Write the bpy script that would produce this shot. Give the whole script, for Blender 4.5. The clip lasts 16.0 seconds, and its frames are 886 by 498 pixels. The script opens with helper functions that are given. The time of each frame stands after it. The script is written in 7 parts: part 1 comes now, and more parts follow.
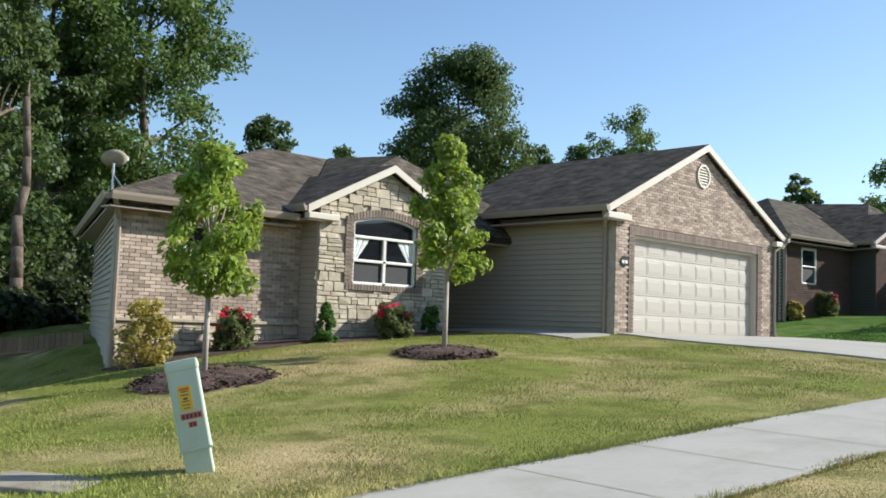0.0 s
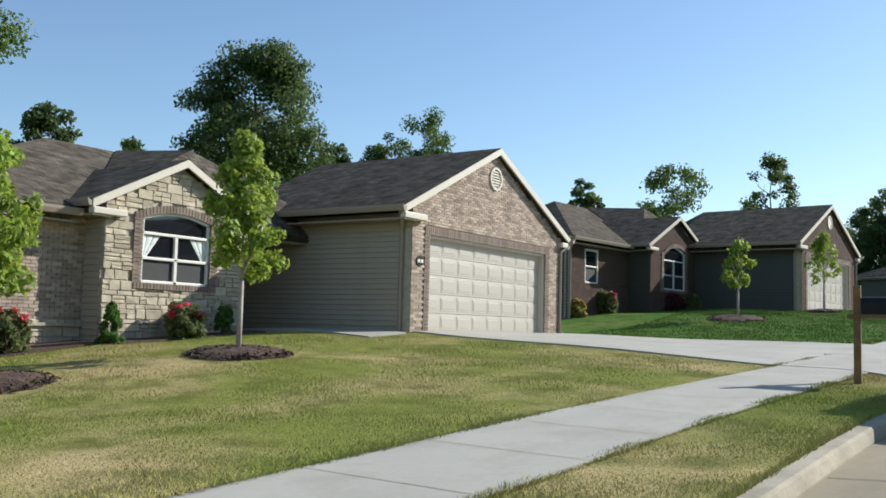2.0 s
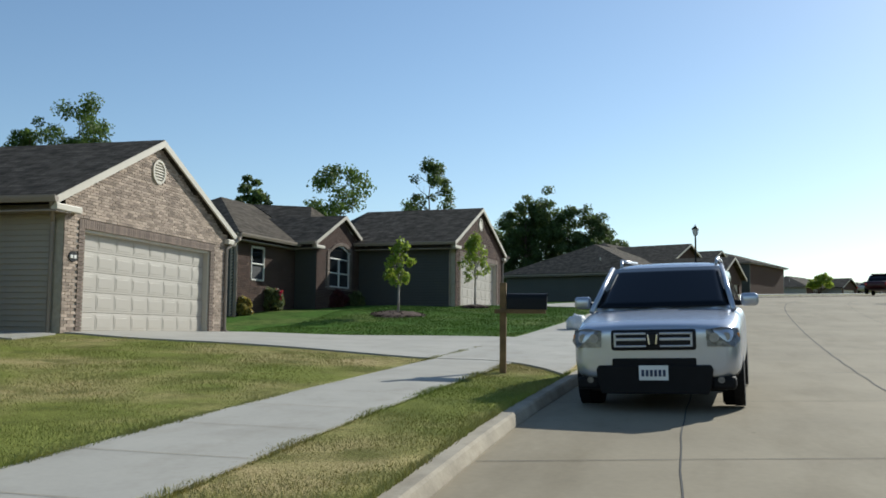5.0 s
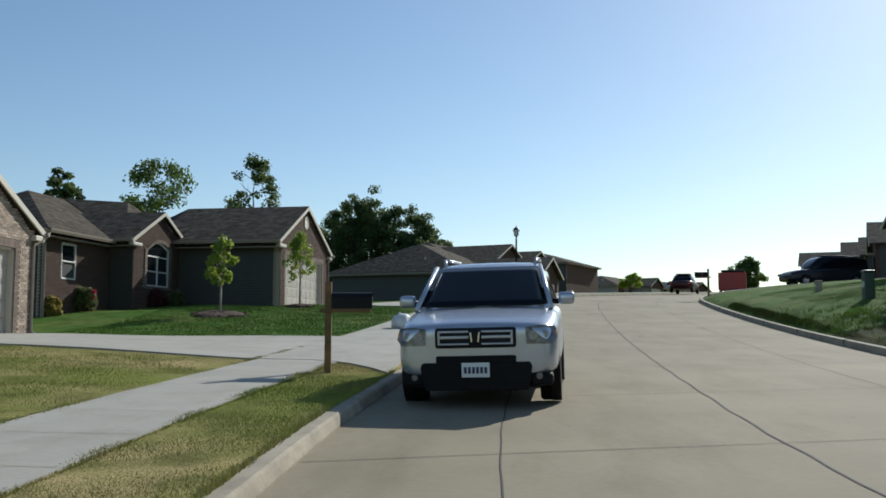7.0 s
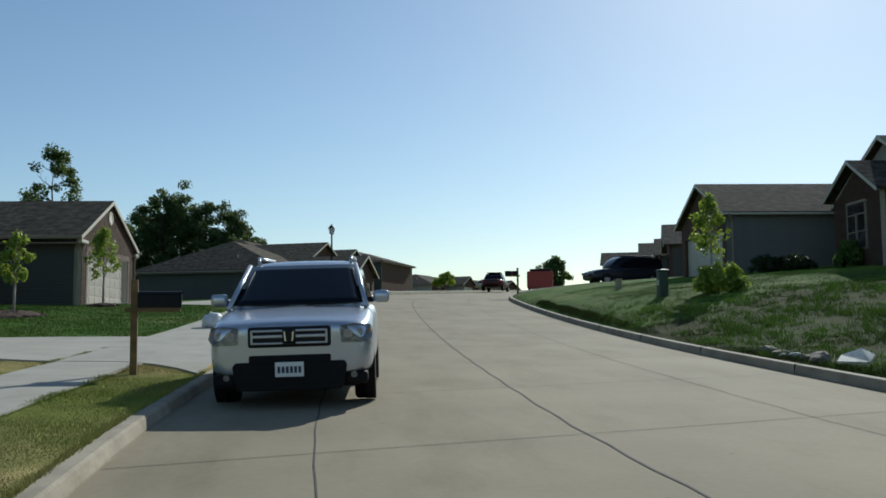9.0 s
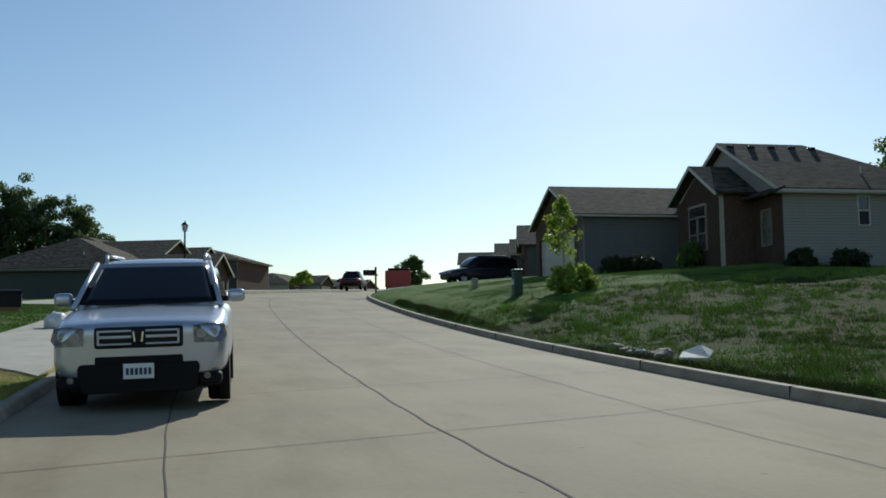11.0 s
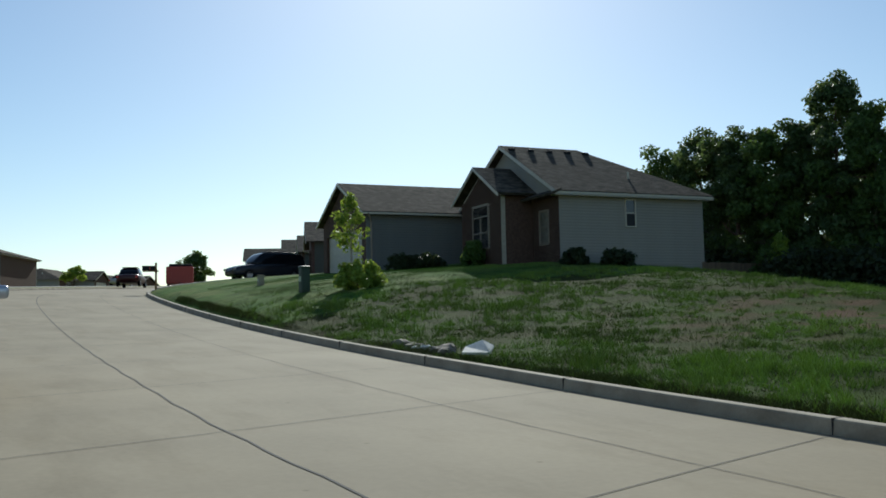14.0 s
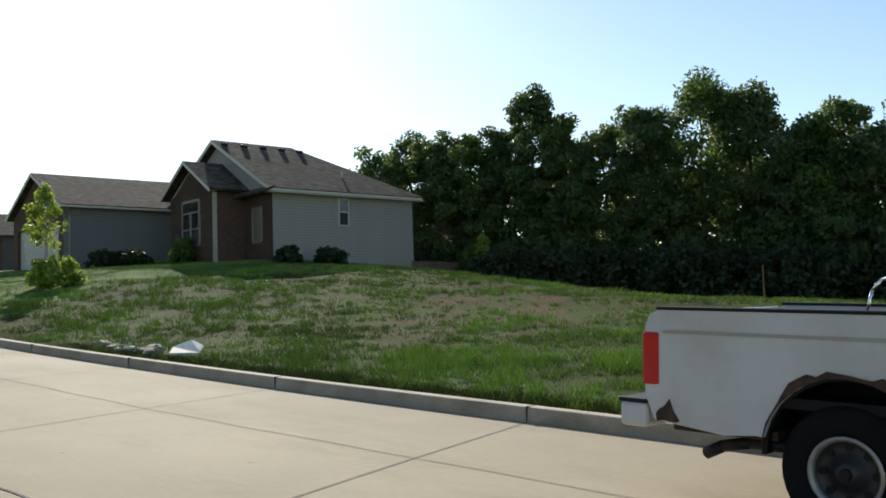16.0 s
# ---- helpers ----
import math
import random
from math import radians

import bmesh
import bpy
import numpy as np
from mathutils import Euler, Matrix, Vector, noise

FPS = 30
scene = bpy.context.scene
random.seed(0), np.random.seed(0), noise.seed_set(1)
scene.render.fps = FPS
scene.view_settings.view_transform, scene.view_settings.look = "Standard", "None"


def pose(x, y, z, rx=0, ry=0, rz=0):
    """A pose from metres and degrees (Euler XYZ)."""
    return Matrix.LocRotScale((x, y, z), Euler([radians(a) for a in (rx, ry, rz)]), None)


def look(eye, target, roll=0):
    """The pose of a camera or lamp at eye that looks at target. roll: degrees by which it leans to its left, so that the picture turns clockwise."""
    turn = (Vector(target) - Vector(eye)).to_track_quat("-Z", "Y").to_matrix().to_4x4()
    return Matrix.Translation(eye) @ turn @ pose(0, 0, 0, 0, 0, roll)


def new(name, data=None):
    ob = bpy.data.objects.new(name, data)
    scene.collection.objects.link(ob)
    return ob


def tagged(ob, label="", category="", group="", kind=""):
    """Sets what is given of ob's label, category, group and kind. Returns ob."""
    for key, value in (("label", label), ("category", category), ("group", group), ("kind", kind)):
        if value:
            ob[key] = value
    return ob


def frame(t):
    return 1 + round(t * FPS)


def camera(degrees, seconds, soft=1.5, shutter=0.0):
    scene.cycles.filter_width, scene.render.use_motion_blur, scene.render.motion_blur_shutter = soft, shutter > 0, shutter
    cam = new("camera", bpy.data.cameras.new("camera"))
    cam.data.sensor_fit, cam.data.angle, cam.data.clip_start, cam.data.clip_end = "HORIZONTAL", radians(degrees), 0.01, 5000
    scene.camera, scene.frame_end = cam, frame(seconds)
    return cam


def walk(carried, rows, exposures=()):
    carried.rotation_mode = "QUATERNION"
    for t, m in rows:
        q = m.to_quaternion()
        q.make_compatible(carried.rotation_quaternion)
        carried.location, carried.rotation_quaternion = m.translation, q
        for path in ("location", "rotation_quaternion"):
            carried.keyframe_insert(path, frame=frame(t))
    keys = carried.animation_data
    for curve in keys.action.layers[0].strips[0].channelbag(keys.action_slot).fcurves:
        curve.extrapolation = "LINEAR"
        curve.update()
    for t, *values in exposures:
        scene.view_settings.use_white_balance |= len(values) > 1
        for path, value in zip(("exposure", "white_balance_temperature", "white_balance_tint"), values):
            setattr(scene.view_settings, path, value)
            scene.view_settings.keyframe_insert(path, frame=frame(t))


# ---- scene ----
import colorsys

cam = camera(50.0, 16.0, soft=1.7)
CAMZ = 1.4
PATH = [
    (0.0, 45.545, 4.511, -1.995),
    (0.5, 41.915, 4.618, -1.786),
    (1.0, 38.214, 4.728, -1.656),
    (1.5, 37.707, 4.721, -1.614),
    (2.0, 33.362, 4.814, -1.487),
    (2.5, 26.695, 4.914, -1.167),
    (3.0, 25.348, 4.945, -1.060),
    (3.5, 25.066, 4.947, -1.078),
    (4.0, 21.350, 4.981, -0.928),
    (6.5, 5.584, 5.017, -0.138),
    (7.0, 3.005, 5.008, -0.040),
    (7.5, 0.055, 4.971, 0.066),
    (8.0, -3.065, 4.934, 0.260),
    (8.5, -5.581, 4.895, 0.389),
    (9.0, -8.084, 4.864, 0.495),
    (11.5, -20.860, 4.610, 0.923),
    (12.0, -25.356, 4.493, 1.128),
    (12.5, -26.099, 4.440, 1.168),
    (13.0, -25.903, 4.394, 1.149),
    (13.5, -26.117, 4.377, 1.089),
    (14.0, -29.377, 4.313, 1.170),
    (14.5, -34.998, 4.163, 1.490),
    (15.0, -38.565, 4.057, 1.668),
    (15.5, -42.298, 3.919, 1.620),
    (16.0, -46.540, 3.747, 1.775),
]
walk(cam, [(t, pose(0, 0, CAMZ, 90 + p, r, y)) for t, y, p, r in PATH],
     exposures=[(0.0, 0.70, 6300, 8), (4.0, 0.22, 6300, 5), (7.0, -0.05, 6300, 5), (9.0, -0.28, 6200, 2), (12.5, -0.18, 6200, 2), (14.0, -0.16, 6200, 2), (16.0, 0.55, 6800, 8)])

# ---- light ----
SUN_AZ, SUN_EL = radians(30), radians(30)
world = bpy.data.worlds.new("world")
scene.world = world
world.use_nodes = True
sky = world.node_tree.nodes.new("ShaderNodeTexSky")
sky.sky_type = "NISHITA"
sky.sun_disc = False
sky.sun_elevation, sky.sun_rotation = SUN_EL, SUN_AZ
sky.air_density, sky.dust_density, sky.ozone_density = 1.0, 0.33, 2.6
bg = world.node_tree.nodes["Background"]
bg.inputs[1].default_value = 0.112
world.node_tree.links.new(sky.outputs[0], bg.inputs[0])
sun_data = bpy.data.lights.new("sun", "SUN")
sun_data.energy, sun_data.angle, sun_data.color = 4.8, radians(0.53), (1.0, 0.96, 0.89)
sun_dir = Vector((math.sin(SUN_AZ) * math.cos(SUN_EL), math.cos(SUN_AZ) * math.cos(SUN_EL), math.sin(SUN_EL)))
sun = new("sun", sun_data)
sun.matrix_world = look(sun_dir * 50, (0, 0, 0))

# ---- materials ----
def mat(name, col, rough=0.8, metal=0.0, var=0.25, scale=6.0, fine=60.0, bump=0.2, island=0.0, rand=0.0, col2=None, wet=0.0, spec=0.5, trans=0.0, bdist=0.01):
    """A plain surface: colour varied at two scales, fine relief, optional variation per piece."""
    m = bpy.data.materials.new(name)
    m.use_nodes = True
    nt = m.node_tree
    b = nt.nodes["Principled BSDF"]
    n, l = nt.nodes.new, nt.links.new
    b.inputs["Roughness"].default_value, b.inputs["Metallic"].default_value = rough, metal
    b.inputs["Specular IOR Level"].default_value = spec
    b.inputs["Transmission Weight"].default_value = trans
    tc = n("ShaderNodeTexCoord")
    n1, n2 = n("ShaderNodeTexNoise"), n("ShaderNodeTexNoise")
    n1.inputs["Scale"].default_value, n1.inputs["Detail"].default_value = scale, 5
    n2.inputs["Scale"].default_value, n2.inputs["Detail"].default_value = fine, 4
    for q in (n1, n2):
        l(tc.outputs["Object"], q.inputs["Vector"])
    mix = n("ShaderNodeMix")
    mix.data_type = "RGBA"
    c2 = col2 or tuple(c * (1 - var) for c in col)
    mix.inputs[6].default_value, mix.inputs[7].default_value = (*col, 1), (*c2, 1)
    ramp = n("ShaderNodeMapRange")
    ramp.inputs[1].default_value, ramp.inputs[2].default_value = 0.35, 0.65
    l(n1.outputs["Fac"], ramp.inputs[0])
    l(ramp.outputs[0], mix.inputs[0])
    hsv = n("ShaderNodeHueSaturation")
    l(mix.outputs[2], hsv.inputs["Color"])
    val = n("ShaderNodeMath")
    val.operation = "MULTIPLY_ADD"
    val.inputs[1].default_value, val.inputs[2].default_value = var * 1.2, 1 - var * 0.6
    l(n2.outputs["Fac"], val.inputs[0])
    last = val.outputs[0]
    if island or rand:
        src = n("ShaderNodeNewGeometry").outputs["Random Per Island"] if island else n("ShaderNodeObjectInfo").outputs["Random"]
        ma = n("ShaderNodeMath")
        ma.operation = "MULTIPLY_ADD"
        a = island or rand
        ma.inputs[1].default_value, ma.inputs[2].default_value = a, -a / 2
        l(src, ma.inputs[0])
        ad = n("ShaderNodeMath")
        ad.operation = "ADD"
        l(last, ad.inputs[0]), l(ma.outputs[0], ad.inputs[1])
        last = ad.outputs[0]
    l(last, hsv.inputs["Value"])
    l(hsv.outputs[0], b.inputs["Base Color"])
    if bump:
        bp = n("ShaderNodeBump")
        bp.inputs["Strength"].default_value, bp.inputs["Distance"].default_value = bump, bdist
        l(n2.outputs["Fac"], bp.inputs["Height"])
        l(bp.outputs[0], b.inputs["Normal"])
    return m


def add_waves(m, scale, axis, strength, dist=0.01, dark=0.0):
    """Straight relief lines (shingle courses) with darker edges."""
    nt = m.node_tree
    n, l = nt.nodes.new, nt.links.new
    b = nt.nodes["Principled BSDF"]
    tc = n("ShaderNodeTexCoord")
    br = n("ShaderNodeTexBrick")
    br.inputs["Scale"].default_value = 1.0
    br.inputs["Brick Width"].default_value, br.inputs["Row Height"].default_value = 0.33, scale
    br.inputs["Mortar Size"].default_value = 0.012
    br.inputs["Color1"].default_value, br.inputs["Color2"].default_value = (1, 1, 1, 1), (0.5, 0.5, 0.5, 1)
    br.inputs["Mortar"].default_value = (0.35, 0.35, 0.35, 1)
    l(tc.outputs["UV"], br.inputs["Vector"])
    src = b.inputs["Base Color"].links[0].from_socket
    mx = n("ShaderNodeMix")
    mx.data_type, mx.blend_type = "RGBA", "MULTIPLY"
    mx.inputs[0].default_value = strength
    l(src, mx.inputs[6]), l(br.outputs["Color"], mx.inputs[7])
    l(mx.outputs[2], b.inputs["Base Color"])


def weather(m, strength=0.5, scale=0.9, stretch=(1, 1, 1), spots=0.0, tint=(0.45, 0.40, 0.33)):
    """Stains: broad blotches drawn out along the traffic, and small dark chips."""
    nt = m.node_tree
    n, l = nt.nodes.new, nt.links.new
    b = nt.nodes["Principled BSDF"]
    tc, mp = n("ShaderNodeTexCoord"), n("ShaderNodeMapping")
    mp.inputs["Scale"].default_value = stretch
    l(tc.outputs["Object"], mp.inputs["Vector"])
    q = n("ShaderNodeTexNoise")
    q.inputs["Scale"].default_value, q.inputs["Detail"].default_value, q.inputs["Roughness"].default_value = scale, 9, 0.68
    l(mp.outputs[0], q.inputs["Vector"])
    r = n("ShaderNodeMapRange")
    r.inputs[1].default_value, r.inputs[2].default_value, r.inputs[4].default_value = 0.48, 0.72, strength
    l(q.outputs["Fac"], r.inputs[0])
    fac = r.outputs[0]
    if spots:
        v = n("ShaderNodeTexVoronoi")
        v.inputs["Scale"].default_value = 1.6
        l(tc.outputs["Object"], v.inputs["Vector"])
        k = n("ShaderNodeMapRange")
        k.inputs[1].default_value, k.inputs[2].default_value, k.inputs[3].default_value, k.inputs[4].default_value = 0.02, 0.06, spots, 0.0
        l(v.outputs["Distance"], k.inputs[0])
        a = n("ShaderNodeMath")
        a.operation = "MAXIMUM"
        l(fac, a.inputs[0]), l(k.outputs[0], a.inputs[1])
        fac = a.outputs[0]
    src = b.inputs["Base Color"].links[0].from_socket
    mx = n("ShaderNodeMix")
    mx.data_type, mx.blend_type = "RGBA", "MULTIPLY"
    mx.inputs[7].default_value = (*tint, 1)
    l(fac, mx.inputs[0]), l(src, mx.inputs[6]), l(mx.outputs[2], b.inputs["Base Color"])
    return m


def leaf_mat(name, col, var=0.5):
    m = mat(name, col, rough=0.55, var=0.2, scale=1.5, fine=20, bump=0, island=var, spec=0.35)
    nt = m.node_tree
    b, out = nt.nodes["Principled BSDF"], nt.nodes["Material Output"]
    tr = nt.nodes.new("ShaderNodeBsdfTranslucent")
    src = b.inputs["Base Color"].links[0].from_socket
    hs = nt.nodes.new("ShaderNodeHueSaturation")
    hs.inputs["Hue"].default_value, hs.inputs["Value"].default_value = 0.475, 1.5
    nt.links.new(src, hs.inputs["Color"])
    nt.links.new(hs.outputs[0], tr.inputs["Color"])
    mx = nt.nodes.new("ShaderNodeMixShader")
    mx.inputs[0].default_value = 0.38
    nt.links.new(b.outputs[0], mx.inputs[1]), nt.links.new(tr.outputs[0], mx.inputs[2])
    nt.links.new(mx.outputs[0], out.inputs["Surface"])
    return m


def lawn_mat(name, green, dry, patch=0.35, lo=0.45, hi=0.62, soil=None):
    m = bpy.data.materials.new(name)
    m.use_nodes = True
    nt = m.node_tree
    b = nt.nodes["Principled BSDF"]
    n, l = nt.nodes.new, nt.links.new
    b.inputs["Roughness"].default_value = 0.9
    b.inputs["Specular IOR Level"].default_value = 0.03
    tc = n("ShaderNodeTexCoord")

    def noise_at(s, d=4):
        q = n("ShaderNodeTexNoise")
        q.inputs["Scale"].default_value, q.inputs["Detail"].default_value = s, d
        l(tc.outputs["Object"], q.inputs["Vector"])
        return q.outputs["Fac"]

    def rng(src, a, z, o0=0.0, o1=1.0):
        q = n("ShaderNodeMapRange")
        q.inputs[1].default_value, q.inputs[2].default_value = a, z
        q.inputs[3].default_value, q.inputs[4].default_value = o0, o1
        l(src, q.inputs[0])
        return q.outputs[0]

    def mixc(f, a, c, mode="MIX"):
        q = n("ShaderNodeMix")
        q.data_type, q.blend_type = "RGBA", mode
        for sock, v in ((q.inputs[0], f), (q.inputs[6], a), (q.inputs[7], c)):
            if isinstance(v, tuple):
                sock.default_value = (*v, 1)
            elif isinstance(v, float):
                sock.default_value = v
            else:
                l(v, sock)
        return q.outputs[2]

    big, mid, fine = noise_at(patch, 5), noise_at(1.7, 8), noise_at(55.0, 3)
    c = mixc(rng(big, lo, hi), green, dry)
    c = mixc(rng(mid, 0.46, 0.66, 0.0, 0.75), c, tuple(0.5 * g for g in green))
    if soil:
        d = n("ShaderNodeVectorMath")
        d.operation = "DISTANCE"
        d.inputs[1].default_value = (18.5, 13.5, 1.4)
        l(tc.outputs["Object"], d.inputs[0])
        f = n("ShaderNodeMath")
        f.operation = "MULTIPLY"
        l(rng(noise_at(0.8, 6), 0.46, 0.62), f.inputs[0]), l(rng(d.outputs["Value"], 2.5, 7.0, 1.0, 0.0), f.inputs[1])
        c = mixc(f.outputs[0], c, soil)
    v = rng(fine, 0.3, 0.7, 0.45, 1.5)
    hs = n("ShaderNodeHueSaturation")
    l(c, hs.inputs["Color"]), l(v, hs.inputs["Value"])
    l(hs.outputs[0], b.inputs["Base Color"])
    bp = n("ShaderNodeBump")
    bp.inputs["Strength"].default_value, bp.inputs["Distance"].default_value = 0.6, 0.03
    l(fine, bp.inputs["Height"]), l(bp.outputs[0], b.inputs["Normal"])
    return m


def glass_mat(name, tint=(0.9, 0.95, 1.0), rough=0.0):
    m = bpy.data.materials.new(name)
    m.use_nodes = True
    b = m.node_tree.nodes["Principled BSDF"]
    b.inputs["Base Color"].default_value = (*tint, 1)
    b.inputs["Roughness"].default_value, b.inputs["Transmission Weight"].default_value = rough, 1.0
    b.inputs["IOR"].default_value = 1.45
    return m


M_CONC = mat("road_concrete", (0.318, 0.268, 0.186), 0.88, spec=0.16, var=0.16, scale=0.5, fine=14, bump=0.1, bdist=0.004)
weather(M_CONC, 0.5, 1.1, (1, 0.3, 1), 0.8, (0.60, 0.57, 0.50))
M_WALK = mat("walk_concrete", (0.42, 0.395, 0.34), 0.85, spec=0.25, var=0.12, scale=0.8, fine=18, bump=0.1, bdist=0.004)
weather(M_WALK, 0.3, 1.6, (1, 0.6, 1))
M_KERB = mat("kerb_concrete", (0.38, 0.325, 0.24), 0.9, var=0.25, scale=2, fine=30, bump=0.3)
weather(M_KERB, 0.6, 2.5, (1, 0.5, 1))
M_JOINT = mat("joint_tar", (0.05, 0.045, 0.04), 0.9, var=0.3)
M_LAWN = lawn_mat("lawn", (0.20, 0.215, 0.052), (0.44, 0.34, 0.17), patch=0.4, lo=0.47, hi=0.68)
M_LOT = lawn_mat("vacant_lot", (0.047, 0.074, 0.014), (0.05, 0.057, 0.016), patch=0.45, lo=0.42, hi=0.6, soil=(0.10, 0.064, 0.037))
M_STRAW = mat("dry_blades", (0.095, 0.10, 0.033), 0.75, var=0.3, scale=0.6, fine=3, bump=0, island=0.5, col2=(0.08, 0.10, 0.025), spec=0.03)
M_GRASS = mat("grass_blades", (0.27, 0.31, 0.07), 0.7, var=0.45, scale=0.4, fine=1.7, bump=0, island=0.35, col2=(0.38, 0.33, 0.13), spec=0.03)
M_GREENLAWN = lawn_mat("green_lawn", (0.075, 0.15, 0.026), (0.13, 0.17, 0.045), patch=0.4)
M_GREENB = mat("green_blades", (0.16, 0.25, 0.05), 0.7, var=0.3, scale=0.6, fine=3, bump=0, island=0.35, col2=(0.15, 0.22, 0.05), spec=0.03)
M_WEED = mat("weed_blades", (0.26, 0.37, 0.06), 0.65, var=0.3, scale=0.45, fine=3, bump=0, island=0.5, col2=(0.15, 0.20, 0.04), spec=0.03)
M_BRICK = mat("brick_tan", (0.42, 0.33, 0.26), 0.9, var=0.25, scale=2, fine=80, bump=0.3, rand=0.7, spec=0.2)
M_BRICKI = mat("brick_tan_joined", (0.42, 0.33, 0.26), 0.9, var=0.25, scale=2, fine=80, bump=0.3, island=0.7, spec=0.2)
M_BRICKD = mat("brick_trim", (0.24, 0.185, 0.15), 0.9, var=0.2, scale=9, fine=80, bump=0.3, rand=0.4, spec=0.2)
M_REDBRICK = mat("brick_red", (0.10, 0.06, 0.046), 0.9, var=0.3, scale=9, fine=80, bump=0.3, island=0.6, spec=0.2)
M_MORTAR = mat("mortar", (0.46, 0.405, 0.325), 0.95, var=0.2, scale=8, fine=90, bump=0.3)
M_STONE = mat("limestone", (0.53, 0.455, 0.345), 0.9, var=0.25, scale=5, fine=25, bump=0.6, rand=0.35, bdist=0.02, spec=0.2)
M_SIDING = mat("vinyl_siding", (0.38, 0.33, 0.26), 0.6, var=0.06, scale=2, fine=40, bump=0.08)
M_SIDINGL = mat("light_siding", (0.33, 0.302, 0.255), 0.7, var=0.06, scale=2, fine=40, bump=0.08)
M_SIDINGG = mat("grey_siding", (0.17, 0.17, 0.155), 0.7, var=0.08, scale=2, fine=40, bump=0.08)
M_SIDINGD = mat("grey_green_siding", (0.065, 0.066, 0.052), 0.6, var=0.08, scale=2, fine=40, bump=0.08)
M_TRIM = mat("cream_trim", (0.58, 0.52, 0.42), 0.5, var=0.06, scale=3, fine=40, bump=0.05)
M_TRIMD = mat("taupe_trim", (0.30, 0.24, 0.185), 0.5, var=0.06, scale=3, fine=40, bump=0.05)
M_ROOF = mat("shingles", (0.17, 0.143, 0.112), 0.95, var=0.5, scale=3.2, fine=26, bump=0.6, spec=0.05)
add_waves(M_ROOF, 0.14, "z", 0.8)
M_DOOR = mat("garage_door_paint", (0.46, 0.415, 0.35), 0.45, var=0.05, scale=1.5, fine=30, bump=0.03)
M_WHITE = mat("white_vinyl", (0.72, 0.69, 0.62), 0.4, var=0.05, scale=3, fine=30, bump=0.02)
M_DARKROOM = mat("dark_interior", (0.03, 0.03, 0.035), 0.8, var=0.2)
M_CURTAIN = mat("curtain", (0.72, 0.75, 0.72), 0.9, var=0.15, scale=8, fine=40, bump=0.2)
M_PANE = mat("window_glass", (0.012, 0.014, 0.017), 0.03, var=0.1, bump=0, spec=0.8)
M_SCREEN = mat("insect_screen", (0.022, 0.022, 0.024), 0.65, var=0.2, fine=200, bump=0.1)
M_BARK = mat("bark", (0.17, 0.125, 0.09), 0.95, var=0.5, scale=6, fine=30, bump=0.8, bdist=0.02)
M_BARKL = mat("young_bark", (0.42, 0.36, 0.30), 0.9, var=0.3, scale=9, fine=50, bump=0.4)
# Leaf green darkened to carry the shade under the trees; low shrubs share it
M_UNDER = leaf_mat("shaded_leaf", (0.04, 0.06, 0.02))
M_LEAF = leaf_mat("oak_leaf", (0.09, 0.155, 0.034))
M_LEAFD = leaf_mat("dark_leaf", (0.08, 0.13, 0.038))
M_LEAFY = leaf_mat("maple_leaf", (0.23, 0.33, 0.05))
M_BUSH = leaf_mat("yellow_shrub_leaf", (0.34, 0.30, 0.07))
M_ROSEL = leaf_mat("rose_leaf", (0.14, 0.17, 0.06))
M_CEDAR = leaf_mat("evergreen_leaf", (0.08, 0.18, 0.035))
M_ROSE = leaf_mat("rose_bloom", (0.80, 0.02, 0.06), 0.2)
M_BURG = leaf_mat("burgundy_leaf", (0.10, 0.03, 0.025))
M_MULCH = mat("mulch", (0.095, 0.055, 0.038), 0.95, var=0.5, scale=12, fine=45, bump=1.0, island=0.8, bdist=0.03)
M_FENCE = mat("fence_wood", (0.20, 0.135, 0.085), 0.9, var=0.35, scale=3, fine=30, bump=0.4, rand=0.4)
M_POST = mat("post_wood", (0.24, 0.145, 0.06), 0.85, var=0.4, scale=5, fine=40, bump=0.3)
M_BLACK = mat("black_metal", (0.012, 0.012, 0.013), 0.5, var=0.2, bump=0.05, spec=0.2)
M_PEDESTAL = mat("pale_green_plastic", (0.52, 0.60, 0.47), 0.5, var=0.1, scale=5, fine=40, bump=0.05)
M_GREENBOX = mat("dark_green_plastic", (0.035, 0.06, 0.04), 0.5, var=0.15, bump=0.05)
M_YELLOW = mat("yellow_label", (0.80, 0.50, 0.03), 0.5, var=0.08, bump=0)
M_ORANGE = mat("orange_label", (0.72, 0.13, 0.03), 0.5, var=0.08, bump=0)
M_DULLRIM = mat("dull_aluminium", (0.34, 0.33, 0.31), 0.45, metal=0.6, var=0.3, scale=12, bump=0.05)
M_SILVER = mat("silver_paint", (0.49, 0.52, 0.58), 0.22, metal=0.55, var=0.03, bump=0)
M_WHITEPAINT = mat("worn_white_paint", (0.51, 0.51, 0.51), 0.35, var=0.08, scale=2, fine=20, bump=0.03, col2=(0.44, 0.435, 0.42))
M_CHROME = mat("chrome", (0.75, 0.76, 0.78), 0.12, metal=1.0, var=0.03, bump=0)
M_PLASTIC = mat("black_plastic", (0.010, 0.010, 0.011), 0.6, var=0.15, fine=120, bump=0.1, spec=0.15)
M_TYRE = mat("tyre_rubber", (0.010, 0.010, 0.010), 0.9, spec=0.1, var=0.25, fine=60, bump=0.3)
M_RIM = mat("alloy", (0.50, 0.51, 0.53), 0.3, metal=0.8, var=0.05, bump=0)
M_CARGLASS = mat("car_glass", (0.006, 0.008, 0.012), 0.04, var=0.1, bump=0, spec=0.2)
